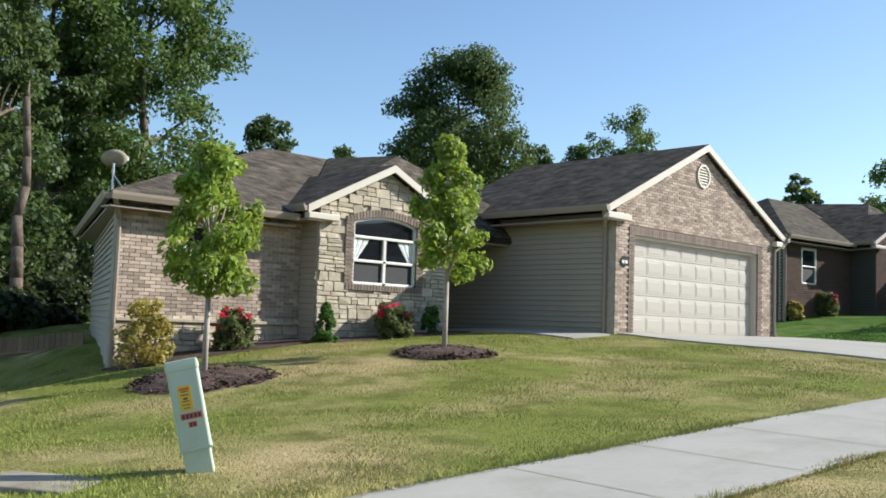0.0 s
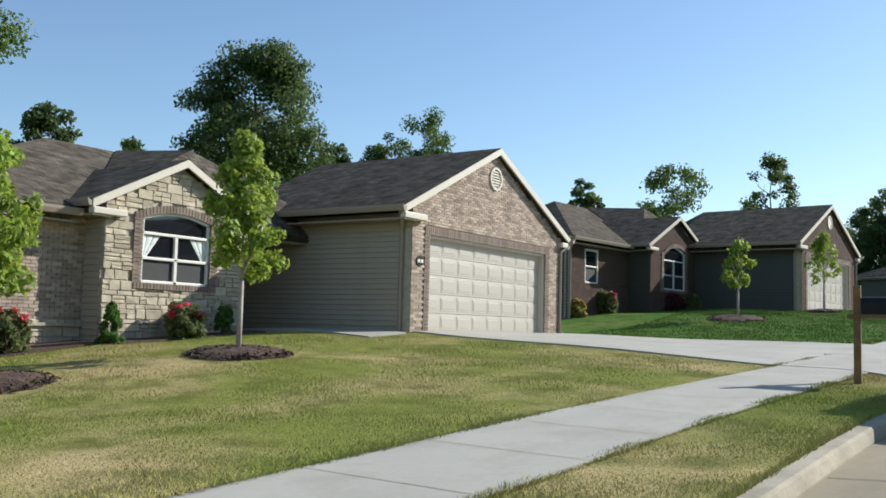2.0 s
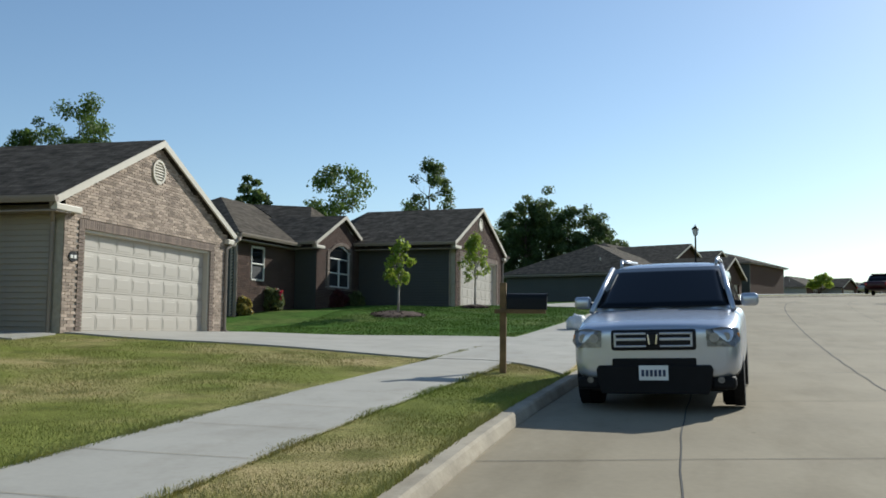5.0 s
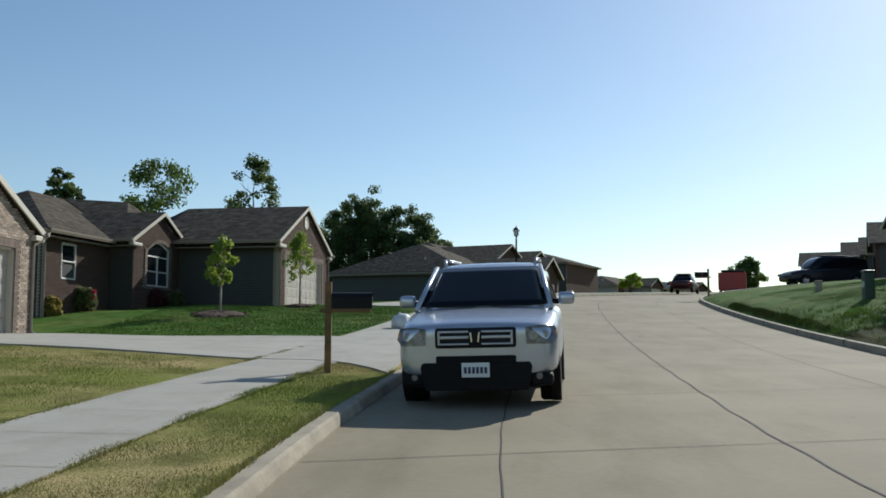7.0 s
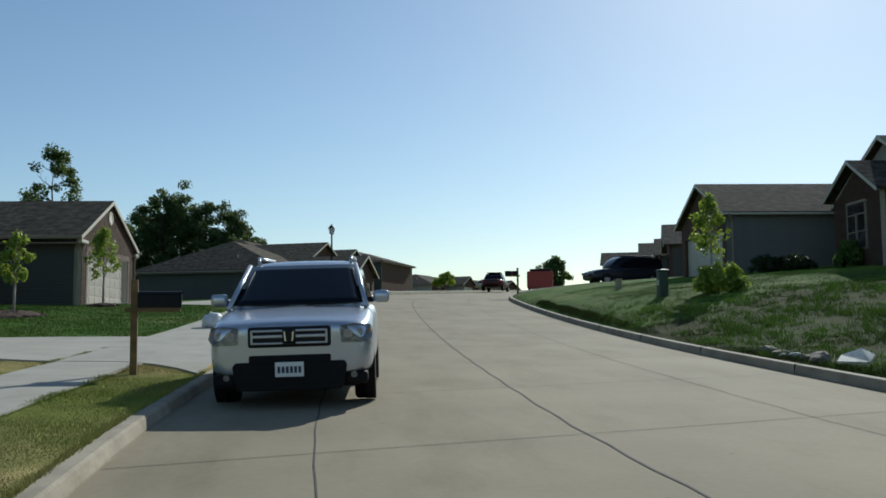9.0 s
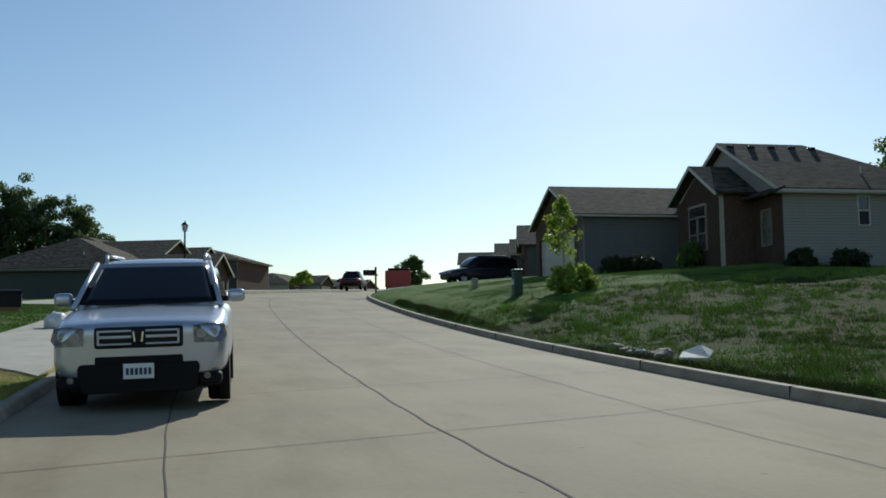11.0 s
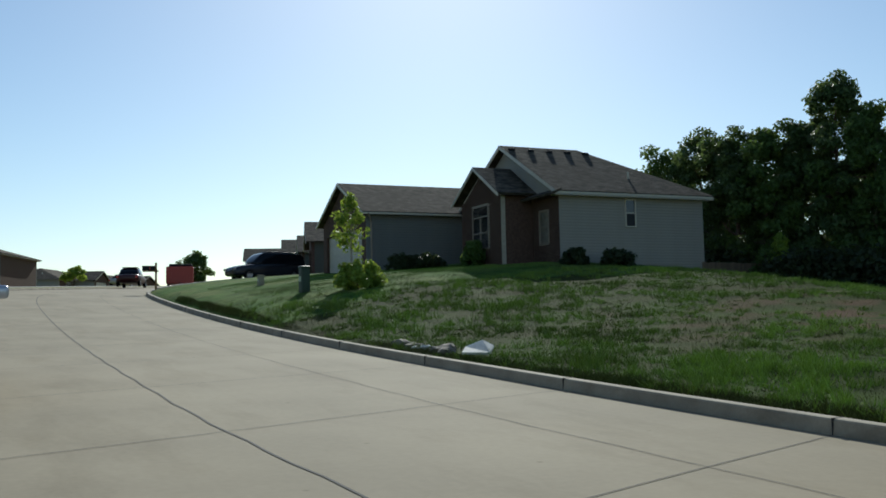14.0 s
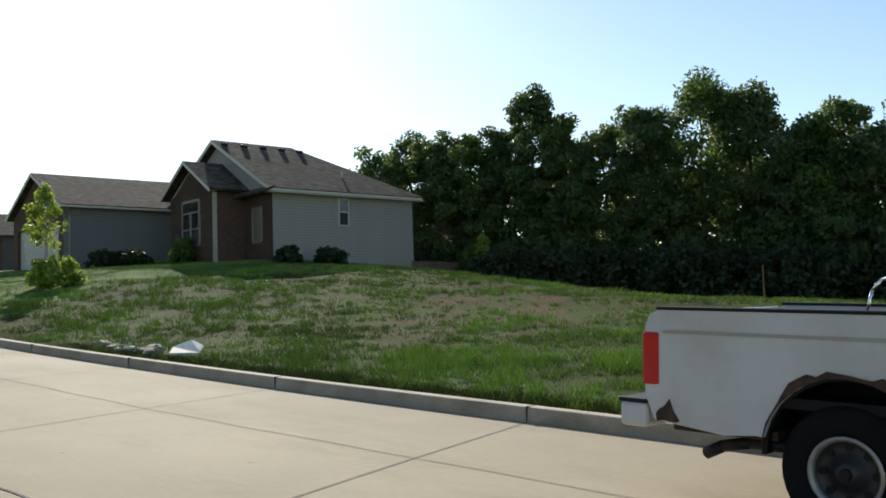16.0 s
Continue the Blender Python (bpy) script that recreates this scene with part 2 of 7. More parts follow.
M_LENS = mat("lamp_lens", (0.26, 0.26, 0.255), 0.12, var=0.5, scale=16, fine=30, bump=0.3, metal=0.2)
M_RED = mat("red_lens", (0.5, 0.006, 0.014), 0.12, var=0.15, bump=0.05)
M_AMBER = mat("amber_lens", (0.7, 0.25, 0.04), 0.2, var=0.1, bump=0)
M_RUST = mat("rust", (0.07, 0.04, 0.025), 0.95, var=0.6, scale=14, fine=60, bump=0.6)
M_MAROON = mat("maroon_paint", (0.05, 0.008, 0.008), 0.35, var=0.1, bump=0)
M_GREYRIM = mat("dull_rim", (0.035, 0.035, 0.035), 0.5, metal=0.3, var=0.2, bump=0.05)
weather(M_WHITEPAINT, 0.35, 1.8, (1, 1, 1), 0.0, (0.72, 0.62, 0.48))
M_DARKPAINT = mat("dark_blue_paint", (0.012, 0.014, 0.02), 0.25, var=0.05, bump=0)
M_REDPAINT = mat("red_paint", (0.40, 0.035, 0.02), 0.4, var=0.1, bump=0)
M_PLATE = mat("plate_white", (0.75, 0.76, 0.74), 0.4, var=0.06, bump=0)
M_INK = mat("dark_ink", (0.04, 0.05, 0.10), 0.6, var=0.1, bump=0)
M_LAMPGLASS = mat("lantern_glass", (0.75, 0.78, 0.80), 0.2, var=0.1, bump=0)
M_BAG = mat("white_sack", (0.74, 0.74, 0.74), 0.45, var=0.12, scale=6, fine=30, bump=0.5, bdist=0.03)
M_LITTER = mat("weathered_slab", (0.72, 0.69, 0.62), 0.8, var=0.3, scale=6, fine=30, bump=0.4)
M_ROCK = mat("rubble", (0.26, 0.22, 0.17), 0.9, var=0.4, scale=6, fine=30, bump=0.6)
M_SOIL = mat("bare_soil", (0.24, 0.16, 0.095), 0.95, var=0.3, scale=4, fine=30, bump=0.6, bdist=0.03)

# ---- helpers ----
def link_mesh(name, bm, material, parent=None, label="", smooth=False):
    me = bpy.data.meshes.new(name)
    if name.endswith("roof") or name == "roof_hip":
        bmesh.ops.remove_doubles(bm, verts=bm.verts[:], dist=1e-4)
    bm.normal_update()
    bm.to_mesh(me)
    bm.free()
    if smooth:
        for p in me.polygons:
            p.use_smooth = True
    me.materials.append(material)
    ob = new(name, me)
    if parent:
        ob.parent = parent
    if label:
        tagged(ob, label)
    return ob


def part(name, bm, material, parent, label="", smooth=False):
    return link_mesh(name, bm, material, parent, label, smooth)


def thing(name, m, label, category, group=""):
    ob = new(name)
    ob.matrix_world = m
    ob.empty_display_size = 0.2
    return tagged(ob, label, category, group)


def pydata(name, verts, faces, material, parent=None, smooth=False):
    me = bpy.data.meshes.new(name)
    me.from_pydata(verts, [], faces)
    me.update()
    if smooth:
        for p in me.polygons:
            p.use_smooth = True
    me.materials.append(material)
    ob = new(name, me)
    if parent:
        ob.parent = parent
    return ob


def tri_soup(name, co, n_per, material, parent=None):
    """A mesh of loose faces with n_per corners each, from an array of corners."""
    me = bpy.data.meshes.new(name)
    nv = len(co)
    nf = nv // n_per
    me.vertices.add(nv)
    me.vertices.foreach_set("co", co.astype(np.float32).ravel())
    me.loops.add(nv)
    me.loops.foreach_set("vertex_index", np.arange(nv, dtype=np.int32))
    me.polygons.add(nf)
    me.polygons.foreach_set("loop_start", np.arange(0, nv, n_per, dtype=np.int32))
    me.update(calc_edges=True)
    me.validate()
    me.materials.append(material)
    ob = new(name, me)
    if parent:
        ob.parent = parent
    return ob


def box(bm, x0, x1, y0, y1, z0, z1, bevel=0.0):
    r = bmesh.ops.create_cube(bm, size=1)
    bmesh.ops.scale(bm, vec=(x1 - x0, y1 - y0, z1 - z0), verts=r["verts"])
    bmesh.ops.translate(bm, vec=((x0 + x1) / 2, (y0 + y1) / 2, (z0 + z1) / 2), verts=r["verts"])
    if bevel:
        es = {e for v in r["verts"] for e in v.link_edges}
        bmesh.ops.bevel(bm, geom=list(es), offset=bevel, segments=2, affect="EDGES", profile=0.5)
    return bm


def boxm(*a, **k):
    return box(bmesh.new(), *a, **k)


def tube(bm, p0, p1, r0, r1=None, n=10, caps=True):
    p0, p1 = Vector(p0), Vector(p1)
    q = (p1 - p0).to_track_quat("Z", "Y").to_matrix()
    r1 = r0 if r1 is None else r1
    ring = [q @ Vector((math.cos(2 * math.pi * i / n), math.sin(2 * math.pi * i / n), 0)) for i in range(n)]
    a = [bm.verts.new(p0 + v * r0) for v in ring]
    b = [bm.verts.new(p1 + v * r1) for v in ring]
    for i in range(n):
        j = (i + 1) % n
        bm.faces.new((a[i], a[j], b[j], b[i]))
    if caps:
        bm.faces.new(list(reversed(a))), bm.faces.new(b)
    return bm


def slab(bm, pts, th):
    """A flat polygon with thickness th below it (along its normal); gives it a UV laid on its slope."""
    pts = [Vector(p) for p in pts]
    nrm = (pts[1] - pts[0]).cross(pts[-1] - pts[0]).normalized()
    if nrm.z < 0:
        pts.reverse()
        nrm = -nrm
    top = [bm.verts.new(p) for p in pts]
    bot = [bm.verts.new(p - nrm * th) for p in pts]
    uv = bm.loops.layers.uv.verify()
    f = bm.faces.new(top)
    along = Vector((0, 0, 1)).cross(nrm)
    along = along.normalized() if along.length > 1e-6 else Vector((1, 0, 0))
    upv = nrm.cross(along)
    for lp in f.loops:
        lp[uv].uv = (lp.vert.co.dot(along), lp.vert.co.dot(upv))
    bm.faces.new(list(reversed(bot)))
    k = len(pts)
    for i in range(k):
        bm.faces.new((top[i], bot[i], bot[(i + 1) % k], top[(i + 1) % k]))
    return bm


def prism_x(bm, poly, x0, x1):
    """A (y, z) polygon run from x0 to x1."""
    a = [bm.verts.new((x0, y, z)) for y, z in poly]
    b = [bm.verts.new((x1, y, z)) for y, z in poly]
    bm.faces.new(a), bm.faces.new(list(reversed(b)))
    k = len(poly)
    for i in range(k):
        bm.faces.new((a[i], b[i], b[(i + 1) % k], a[(i + 1) % k]))
    bmesh.ops.recalc_face_normals(bm, faces=bm.faces[:])
    return bm


def prism_y(bm, poly, y0, y1):
    """An (x, z) polygon run from y0 to y1."""
    a = [bm.verts.new((x, y0, z)) for x, z in poly]
    b = [bm.verts.new((x, y1, z)) for x, z in poly]
    bm.faces.new(a), bm.faces.new(list(reversed(b)))
    k = len(poly)
    for i in range(k):
        bm.faces.new((a[i], b[i], b[(i + 1) % k], a[(i + 1) % k]))
    bmesh.ops.recalc_face_normals(bm, faces=bm.faces[:])
    return bm


# ---- the lie of the land ----
_OY = np.arange(-300.0, 600.0, 0.5)
_OX = np.cumsum(np.interp(_OY, [8, 12, 40, 47, 54, 60, 110, 160], [0.0, 0.05, 0.07, 0.13, 0.4, 0.5, 0.42, 0.1])) * 0.5


def off(y):
    """How far the street has bent to the right at y."""
    return np.interp(np.asarray(y, float), _OY, _OX)


_Y = np.arange(-300.0, 600.0, 0.5)
_S = np.interp(_Y, [-60, -10, 15, 40, 50, 60, 140, 170, 400], [0.0, 0.045, 0.045, 0.083, 0.075, 0.045, 0.04, 0.0, -0.002])
_Z = np.cumsum(_S) * 0.5
_Z = _Z - np.interp(0.0, _Y, _Z) - 0.0265


def zr(y):
    """Height of the road: gently uphill, steeper before a crest."""
    return np.interp(np.asarray(y, float), _Y, _Z)


def smooth(t):
    t = np.clip(t, 0, 1)
    return t * t * (3 - 2 * t)


def gz(x, y):
    """Height of the ground beside the road."""
    x, y = np.asarray(x, float), np.asarray(y, float)
    u = x - off(y)
    base = zr(y)
    w = -u
    pad = np.interp(y, [-60, 0, 4, 7.0, 10.6, 14.3, 16.6, 24, 28, 33, 39, 46, 60, 95, 140], [-2.4, -0.55, 0.02, 0.58, 1.02, 1.2, 1.31, 1.31, 1.55, 2.15, 2.5, 2.75, 3.3, 4.9, 6.6])
    wh = np.interp(y, [0, 8, 13, 17, 24, 33, 39, 46], [15.2, 15.2, 14.6, 11.9, 11.9, 13, 9.5, 9.5])
    t = np.clip((w - 4.65) / (wh - 4.65), 0, 1)
    t = 0.75 * t + 0.25 * np.sin(t * math.pi / 2)
    o = np.interp(w, [1.8, 3.2, 4.65], [0.125, 0.155, 0.18])
    left = (1 - t) * (base + o) + t * pad - 0.05 * np.clip(w - 27, 0, 60) - 0.13 * np.clip(w - 13.5, 0, 12) * smooth((8.6 - y) / 3)
    rise = np.interp(y, [-30, 0, 5, 10, 14, 20, 26, 31, 36, 45, 60, 100], [0.3, 0.5, 0.6, 0.78, 0.86, 1.28, 1.72, 1.95, 1.9, 1.45, 0.9, 0.6])
    t2 = np.clip((u - 7.9) / 14.5, 0, 1)
    t2 = (0.7 * t2 + 0.3 * smooth(t2)) ** np.interp(y, [16, 28], [1.0, 0.5])
    right = base + 0.135 + rise * t2 - 0.075 * np.clip(u - 25, 0, 25) - 0.02 * np.clip(u - 50, 0, 60)
    wob = 0.03 * np.sin(x * 0.9 + 1.3 * np.sin(y * 0.5)) * np.clip((np.abs(u - 3) - 8) / 6, 0, 1)
    z = np.where(u < 3, left, right) + wob
    return np.where((u > -1.7) & (u < 7.7), base - 0.06, z)


def sheet(name, xs_of, ys, us, zfun, material, lift=0.0):
    """A grid in street coordinates (u across, y along)."""
    U, Y = np.meshgrid(us, ys)
    X = U + off(Y)
    Z = zfun(X, Y) + lift
    v = np.stack([X, Y, Z], -1).reshape(-1, 3)
    k = len(us)
    f = [(j * k + i, j * k + i + 1, (j + 1) * k + i + 1, (j + 1) * k + i) for j in range(len(ys) - 1) for i in range(k - 1)]
    return pydata(name, v.tolist(), f, material, smooth=True)


far = [1500, 900, 500, 300, 180, 120]
ys = np.array([-x for x in far] + list(np.arange(-80, -8, 4)) + list(np.arange(-8, 60, 0.6)) + list(np.arange(60, 130, 3)) + [140, 160, 200, 280, 420, 700, 1500])
us = np.array([-x for x in far] + list(np.arange(-90, -30, 5)) + list(np.arange(-30, -4.8, 0.6)) + [-4.55, -4.2, -3.7, -3.05, -2.6, -2.2, -1.82, -1.66, 0, 3, 6, 7.66, 7.82]
              + list(np.arange(8.2, 40, 0.6)) + list(np.arange(40, 90, 5)) + far[::-1])
ground = tagged(sheet("ground", None, ys, us, gz, M_LAWN), "mown lawn, green with dry straw-coloured patches", "lawn", kind="structure")
ground.data.materials.append(M_LOT)
ground.data.materials.append(M_GREENLAWN)
_c = np.empty(len(ground.data.polygons) * 3)
ground.data.polygons.foreach_get("center", _c)
_c = _c.reshape(-1, 3)
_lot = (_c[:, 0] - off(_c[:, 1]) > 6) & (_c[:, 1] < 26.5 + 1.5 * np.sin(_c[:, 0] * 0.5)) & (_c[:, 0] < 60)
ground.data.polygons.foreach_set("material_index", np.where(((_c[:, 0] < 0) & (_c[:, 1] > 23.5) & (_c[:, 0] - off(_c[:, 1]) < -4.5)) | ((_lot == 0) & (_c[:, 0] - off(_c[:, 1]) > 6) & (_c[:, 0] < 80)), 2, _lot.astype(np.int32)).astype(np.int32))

# ---- road, kerbs, pavement ----
road_z = lambda x, y: zr(y)
ry = np.array(list(np.arange(-60, -6, 3)) + list(np.arange(-6, 60, 0.6)) + list(np.arange(60, 260, 3)))
road = tagged(sheet("road", None, ry, np.linspace(-1.66, 7.66, 9), road_z, M_CONC), "pale concrete street with dark joint lines", "road", kind="structure")


def kerb(name, u_face, side):
    if side < 0:
        prof = [(0, -0.08), (0.0, 0.015), (0.035, 0.105), (0.06, 0.128), (0.19, 0.13), (0.20, -0.08)]
    else:
        prof = [(0, -0.08), (0.0, 0.012), (0.016, 0.135), (0.026, 0.152), (0.045, 0.158), (0.15, 0.16), (0.16, -0.08)]
    U = np.array([u_face + side * p[0] for p in prof])
    dz = np.array([p[1] for p in prof])
    v, f = [], []
    yy = ry[ry < 200]
    for y in yy:
        for k in range(len(prof)):
            v.append((U[k] + float(off(y)), y, float(zr(y)) + dz[k]))
    n = len(prof)
    for j in range(len(yy) - 1):
        for k in range(n - 1):
            q = (j * n + k, j * n + k + 1, (j + 1) * n + k + 1, (j + 1) * n + k)
            f.append(q if side > 0 else q[::-1])
    return tagged(pydata(name, v, f, M_KERB), "grey concrete kerb along the street edge", "kerb", kind="structure")


kerb("kerb", -1.62, -1)
kerb_right = kerb("kerb", 7.62, 1)


def strip(bm, pts, half, zf, lift=0.006):
    """A thin flat line through points on the ground."""
    for (x0, y0), (x1, y1) in zip(pts, pts[1:]):
        d = Vector((x1 - x0, y1 - y0)).normalized()
        nx, ny = -d.y * half, d.x * half
        q = [(x0 + nx, y0 + ny), (x0 - nx, y0 - ny), (x1 - nx, y1 - ny), (x1 + nx, y1 + ny)]
        bm.faces.new([bm.verts.new((x, y, float(zf(x, y)) + lift)) for x, y in q])
    return bm


def road_joint(pts, half):
    ob = link_mesh("road_joint", strip(bmesh.new(), pts, half, road_z), M_JOINT)
    ob.parent = road
    return ob


yj = np.arange(-12, 110, 0.6)
for u, h in ((0.06, 0.007), (2.68, 0.012), (5.45, 0.006)):
    wob = [0.012 * math.sin(3.1 * y) + 0.008 * math.sin(7.3 * y + u) for y in yj]
    road_joint([(u + float(off(y)) + w_, y) for y, w_ in zip(yj, wob)], h)
for k in range(-3, 22):
    y0 = 8.33 + 4.28 * k
    road_joint([(u + float(off(y0)), y0 + 0.27 * u + 0.01 * math.sin(9 * u + k)) for u in np.linspace(-1.6, 7.6, 16)], 0.007)

    yk = y0 + 2.05
    if -10 < yk < 60:
        xk, zk = 7.62 + float(off(yk)), float(zr(yk))
        ob = link_mesh("kerb_joint", boxm(-0.003, 0.155, -0.006, 0.006, 0.0, 0.1625), M_JOINT, kerb_right)
        ob.matrix_basis = pose(xk, yk, zk)

walk_us = np.linspace(-4.55, -3.05, 5)
wy = np.array([y for y in ry if -40 < y < 120])
pavement = tagged(sheet("pavement", None, wy, walk_us, gz, M_WALK, 0.022), "light concrete sidewalk between lawn and verge", "sidewalk", kind="structure")
for k in range(-6, 30):
    y = 2.1 + 1.52 * k
    b = strip(bmesh.new(), [(u + float(off(y)), y) for u in np.linspace(-4.54, -3.06, 4)], 0.006, gz, 0.027)
    link_mesh("pavement_joint", b, M_KERB).parent = pavement


def skirt(ob, depth=0.09):
    """Side faces down from the rim of a slab, so that it has thickness."""
    bm = bmesh.new()
    bm.from_mesh(ob.data)
    r = bmesh.ops.extrude_edge_only(bm, edges=[e for e in bm.edges if e.is_boundary])
    bmesh.ops.translate(bm, vec=(0, 0, -depth), verts=[g for g in r["geom"] if isinstance(g, bmesh.types.BMVert)])
    for f in bm.faces:
        f.smooth = False
    bm.normal_update()
    bm.to_mesh(ob.data)
    bm.free()


skirt(pavement)


def drive(name, rows, label, lift=0.03, material=None, category="driveway"):
    """A concrete drive as a strip between two edges: rows of (x, y_near, y_far)."""
    bm = bmesh.new()
    grid = []
    for x, a, b in rows:
        grid.append([bm.verts.new((x, y, float(gz(x, y)) + lift)) for y in np.linspace(a, b, 12)])
    for r0, r1 in zip(grid, grid[1:]):
        for i in range(11):
            bm.faces.new((r0[i], r0[i + 1], r1[i + 1], r1[i]))
    bmesh.ops.recalc_face_normals(bm, faces=bm.faces[:])
    ob = link_mesh(name, bm, material or M_WALK)
    skirt(ob)
    return tagged(ob, label, category, kind="structure")


drive("driveway_1", [(x, 16.75 - 1.9 * max(0, (x + 3.3) / 1.6) ** 2, 23.6 + 1.5 * max(0, (x + 3.3) / 1.6) ** 2) for x in np.linspace(-12.0, -1.62, 26)],
      "pale concrete driveway from the garage to the street")
drive("mulch_bed_1", [(x, 7.0, 10.8 + 0.1 * math.sin(9 * x)) for x in np.linspace(-15.1, -14.2, 8)], "dark bark mulch bed along the brick wall", 0.035, M_MULCH, "mulch bed")
drive("mulch_bed_2", [(x, 10.85, 14.4) for x in np.linspace(-14.6, -13.85, 8)], "dark bark mulch bed under the window", 0.035, M_MULCH, "mulch bed")
drive("front_walk", [(x, 15.1, 16.35) for x in np.linspace(-16.0, -11.7, 10)], "pale concrete walk from the driveway to the porch")
drive("driveway_2", [(x, 40.0 + 0.1 * (x + 8.8), 46.5 + 0.1 * (x + 8.8)) for x in np.linspace(-8.9, 0.7, 20)], "pale concrete driveway of the brick house")
drive("driveway_3", [(x, 50.0 + 0.3 * (x - 11.4), 55.5 + 0.3 * (x - 11.4)) for x in np.linspace(11.4, 24, 16)], "pale concrete driveway across the street")


# ---- houses ----
def gable_roof_x(roof_bm, y0, y1, ze, pitch, x_front, x_back, th=0.1):
    """A roof with its ridge along x between the eaves y0 and y1."""
    yc, zt = (y0 + y1) / 2, ze + pitch * (y1 - y0) / 2
    slab(roof_bm, [(x_front, y0, ze), (x_front, yc, zt), (x_back, yc, zt), (x_back, y0, ze)], th)
    slab(roof_bm, [(x_front, yc, zt), (x_front, y1, ze), (x_back, y1, ze), (x_back, yc, zt)], th)
    return yc, zt


def hip_roof(roof_bm, x0, x1, y0, y1, ze, ya, yb, xr, zt, th=0.1, back_in=0.0):
    """Eaves x0 (back) to x1 (front), y0 to y1; ridge at x = xr from ya to yb."""
    A, B, C, D = (x1, y0, ze), (x1, y1, ze), (x0, y1, ze), (x0, y0 + back_in, ze)
    R, S = (xr, ya, zt), (xr, yb, zt)
    slab(roof_bm, [A, B, S, R], th), slab(roof_bm, [C, D, R, S], th)
    slab(roof_bm, [D, A, R], th)
    slab(roof_bm, [B, C, S], th)


def rake_boards(parent, y0, y1, ze, pitch, x, w=0.17, material=None):
    """The two sloping fascia boards at a gable."""
    yc, zt = (y0 + y1) / 2, ze + pitch * (y1 - y0) / 2
    for ya, za, yb, zb in ((y0, ze, yc, zt), (yc, zt, y1, ze)):
        bm = bmesh.new()
        prism_x(bm, [(ya, za - 0.012), (yb, zb - 0.012), (yb, zb - 0.012 - w), (ya, za - 0.012 - w)], x - 0.03, x + 0.015)
        part("rake_board", bm, material or M_TRIM, parent, "cream painted rake board")


def eave_gutter(parent, p0, p1, material=None):
    """A gutter along an eave from p0 to p1 (level)."""
    p0, p1 = Vector(p0), Vector(p1)
    d = (p1 - p0).normalized()
    o = Vector((d.y, -d.x, 0))
    bm = bmesh.new()
    prof = [(0.0, -0.13), (0.09, -0.13), (0.12, -0.05), (0.125, 0.0), (0.105, 0.0), (0.09, -0.03), (0.0, -0.03)]
    a = [bm.verts.new(p0 + o * q + Vector((0, 0, z))) for q, z in prof]
    b = [bm.verts.new(p1 + o * q + Vector((0, 0, z))) for q, z in prof]
    bm.faces.new(a), bm.faces.new(list(reversed(b)))
    for i in range(len(prof)):
        j = (i + 1) % len(prof)
        bm.faces.new((a[i], b[i], b[j], a[j]))
    bmesh.ops.recalc_face_normals(bm, faces=bm.faces[:])
    return part("gutter", bm, material or M_TRIMD, parent, "taupe metal gutter")


def downspout(parent, pts, material=None):
    bm = bmesh.new()
    for a, b in zip(pts, pts[1:]):
        tube(bm, a, b, 0.045, n=8)
    return part("downspout", bm, material or M_TRIMD, parent, "taupe metal downspout")


def siding_wall(parent, p0, p1, z0, z1, material, step=0.115, slope=None, name="siding_board"):
    """Lapped boards on a level rectangle from p0 to p1; all boards share one mesh."""
    p0, p1 = Vector((*p0, 0)), Vector((*p1, 0))
    d = p1 - p0
    L = d.length
    bm = bmesh.new()
    prism_x(bm, [(0.0, 0.0), (-0.034, 0.0), (-0.036, 0.012), (-0.006, step), (0.0, step)], 0, L)
    me = bpy.data.meshes.new(name)
    bm.to_mesh(me), bm.free()
    me.materials.append(material)
    ang = math.atan2(d.y, d.x)
    n = int((z1 - z0) / step)
    for i in range(n):
        ob = new(name, me)
        ob.parent = parent
        ob.matrix_basis = Matrix.Translation((p0.x, p0.y, z0 + i * step)) @ Matrix.Rotation(ang, 4, "Z")


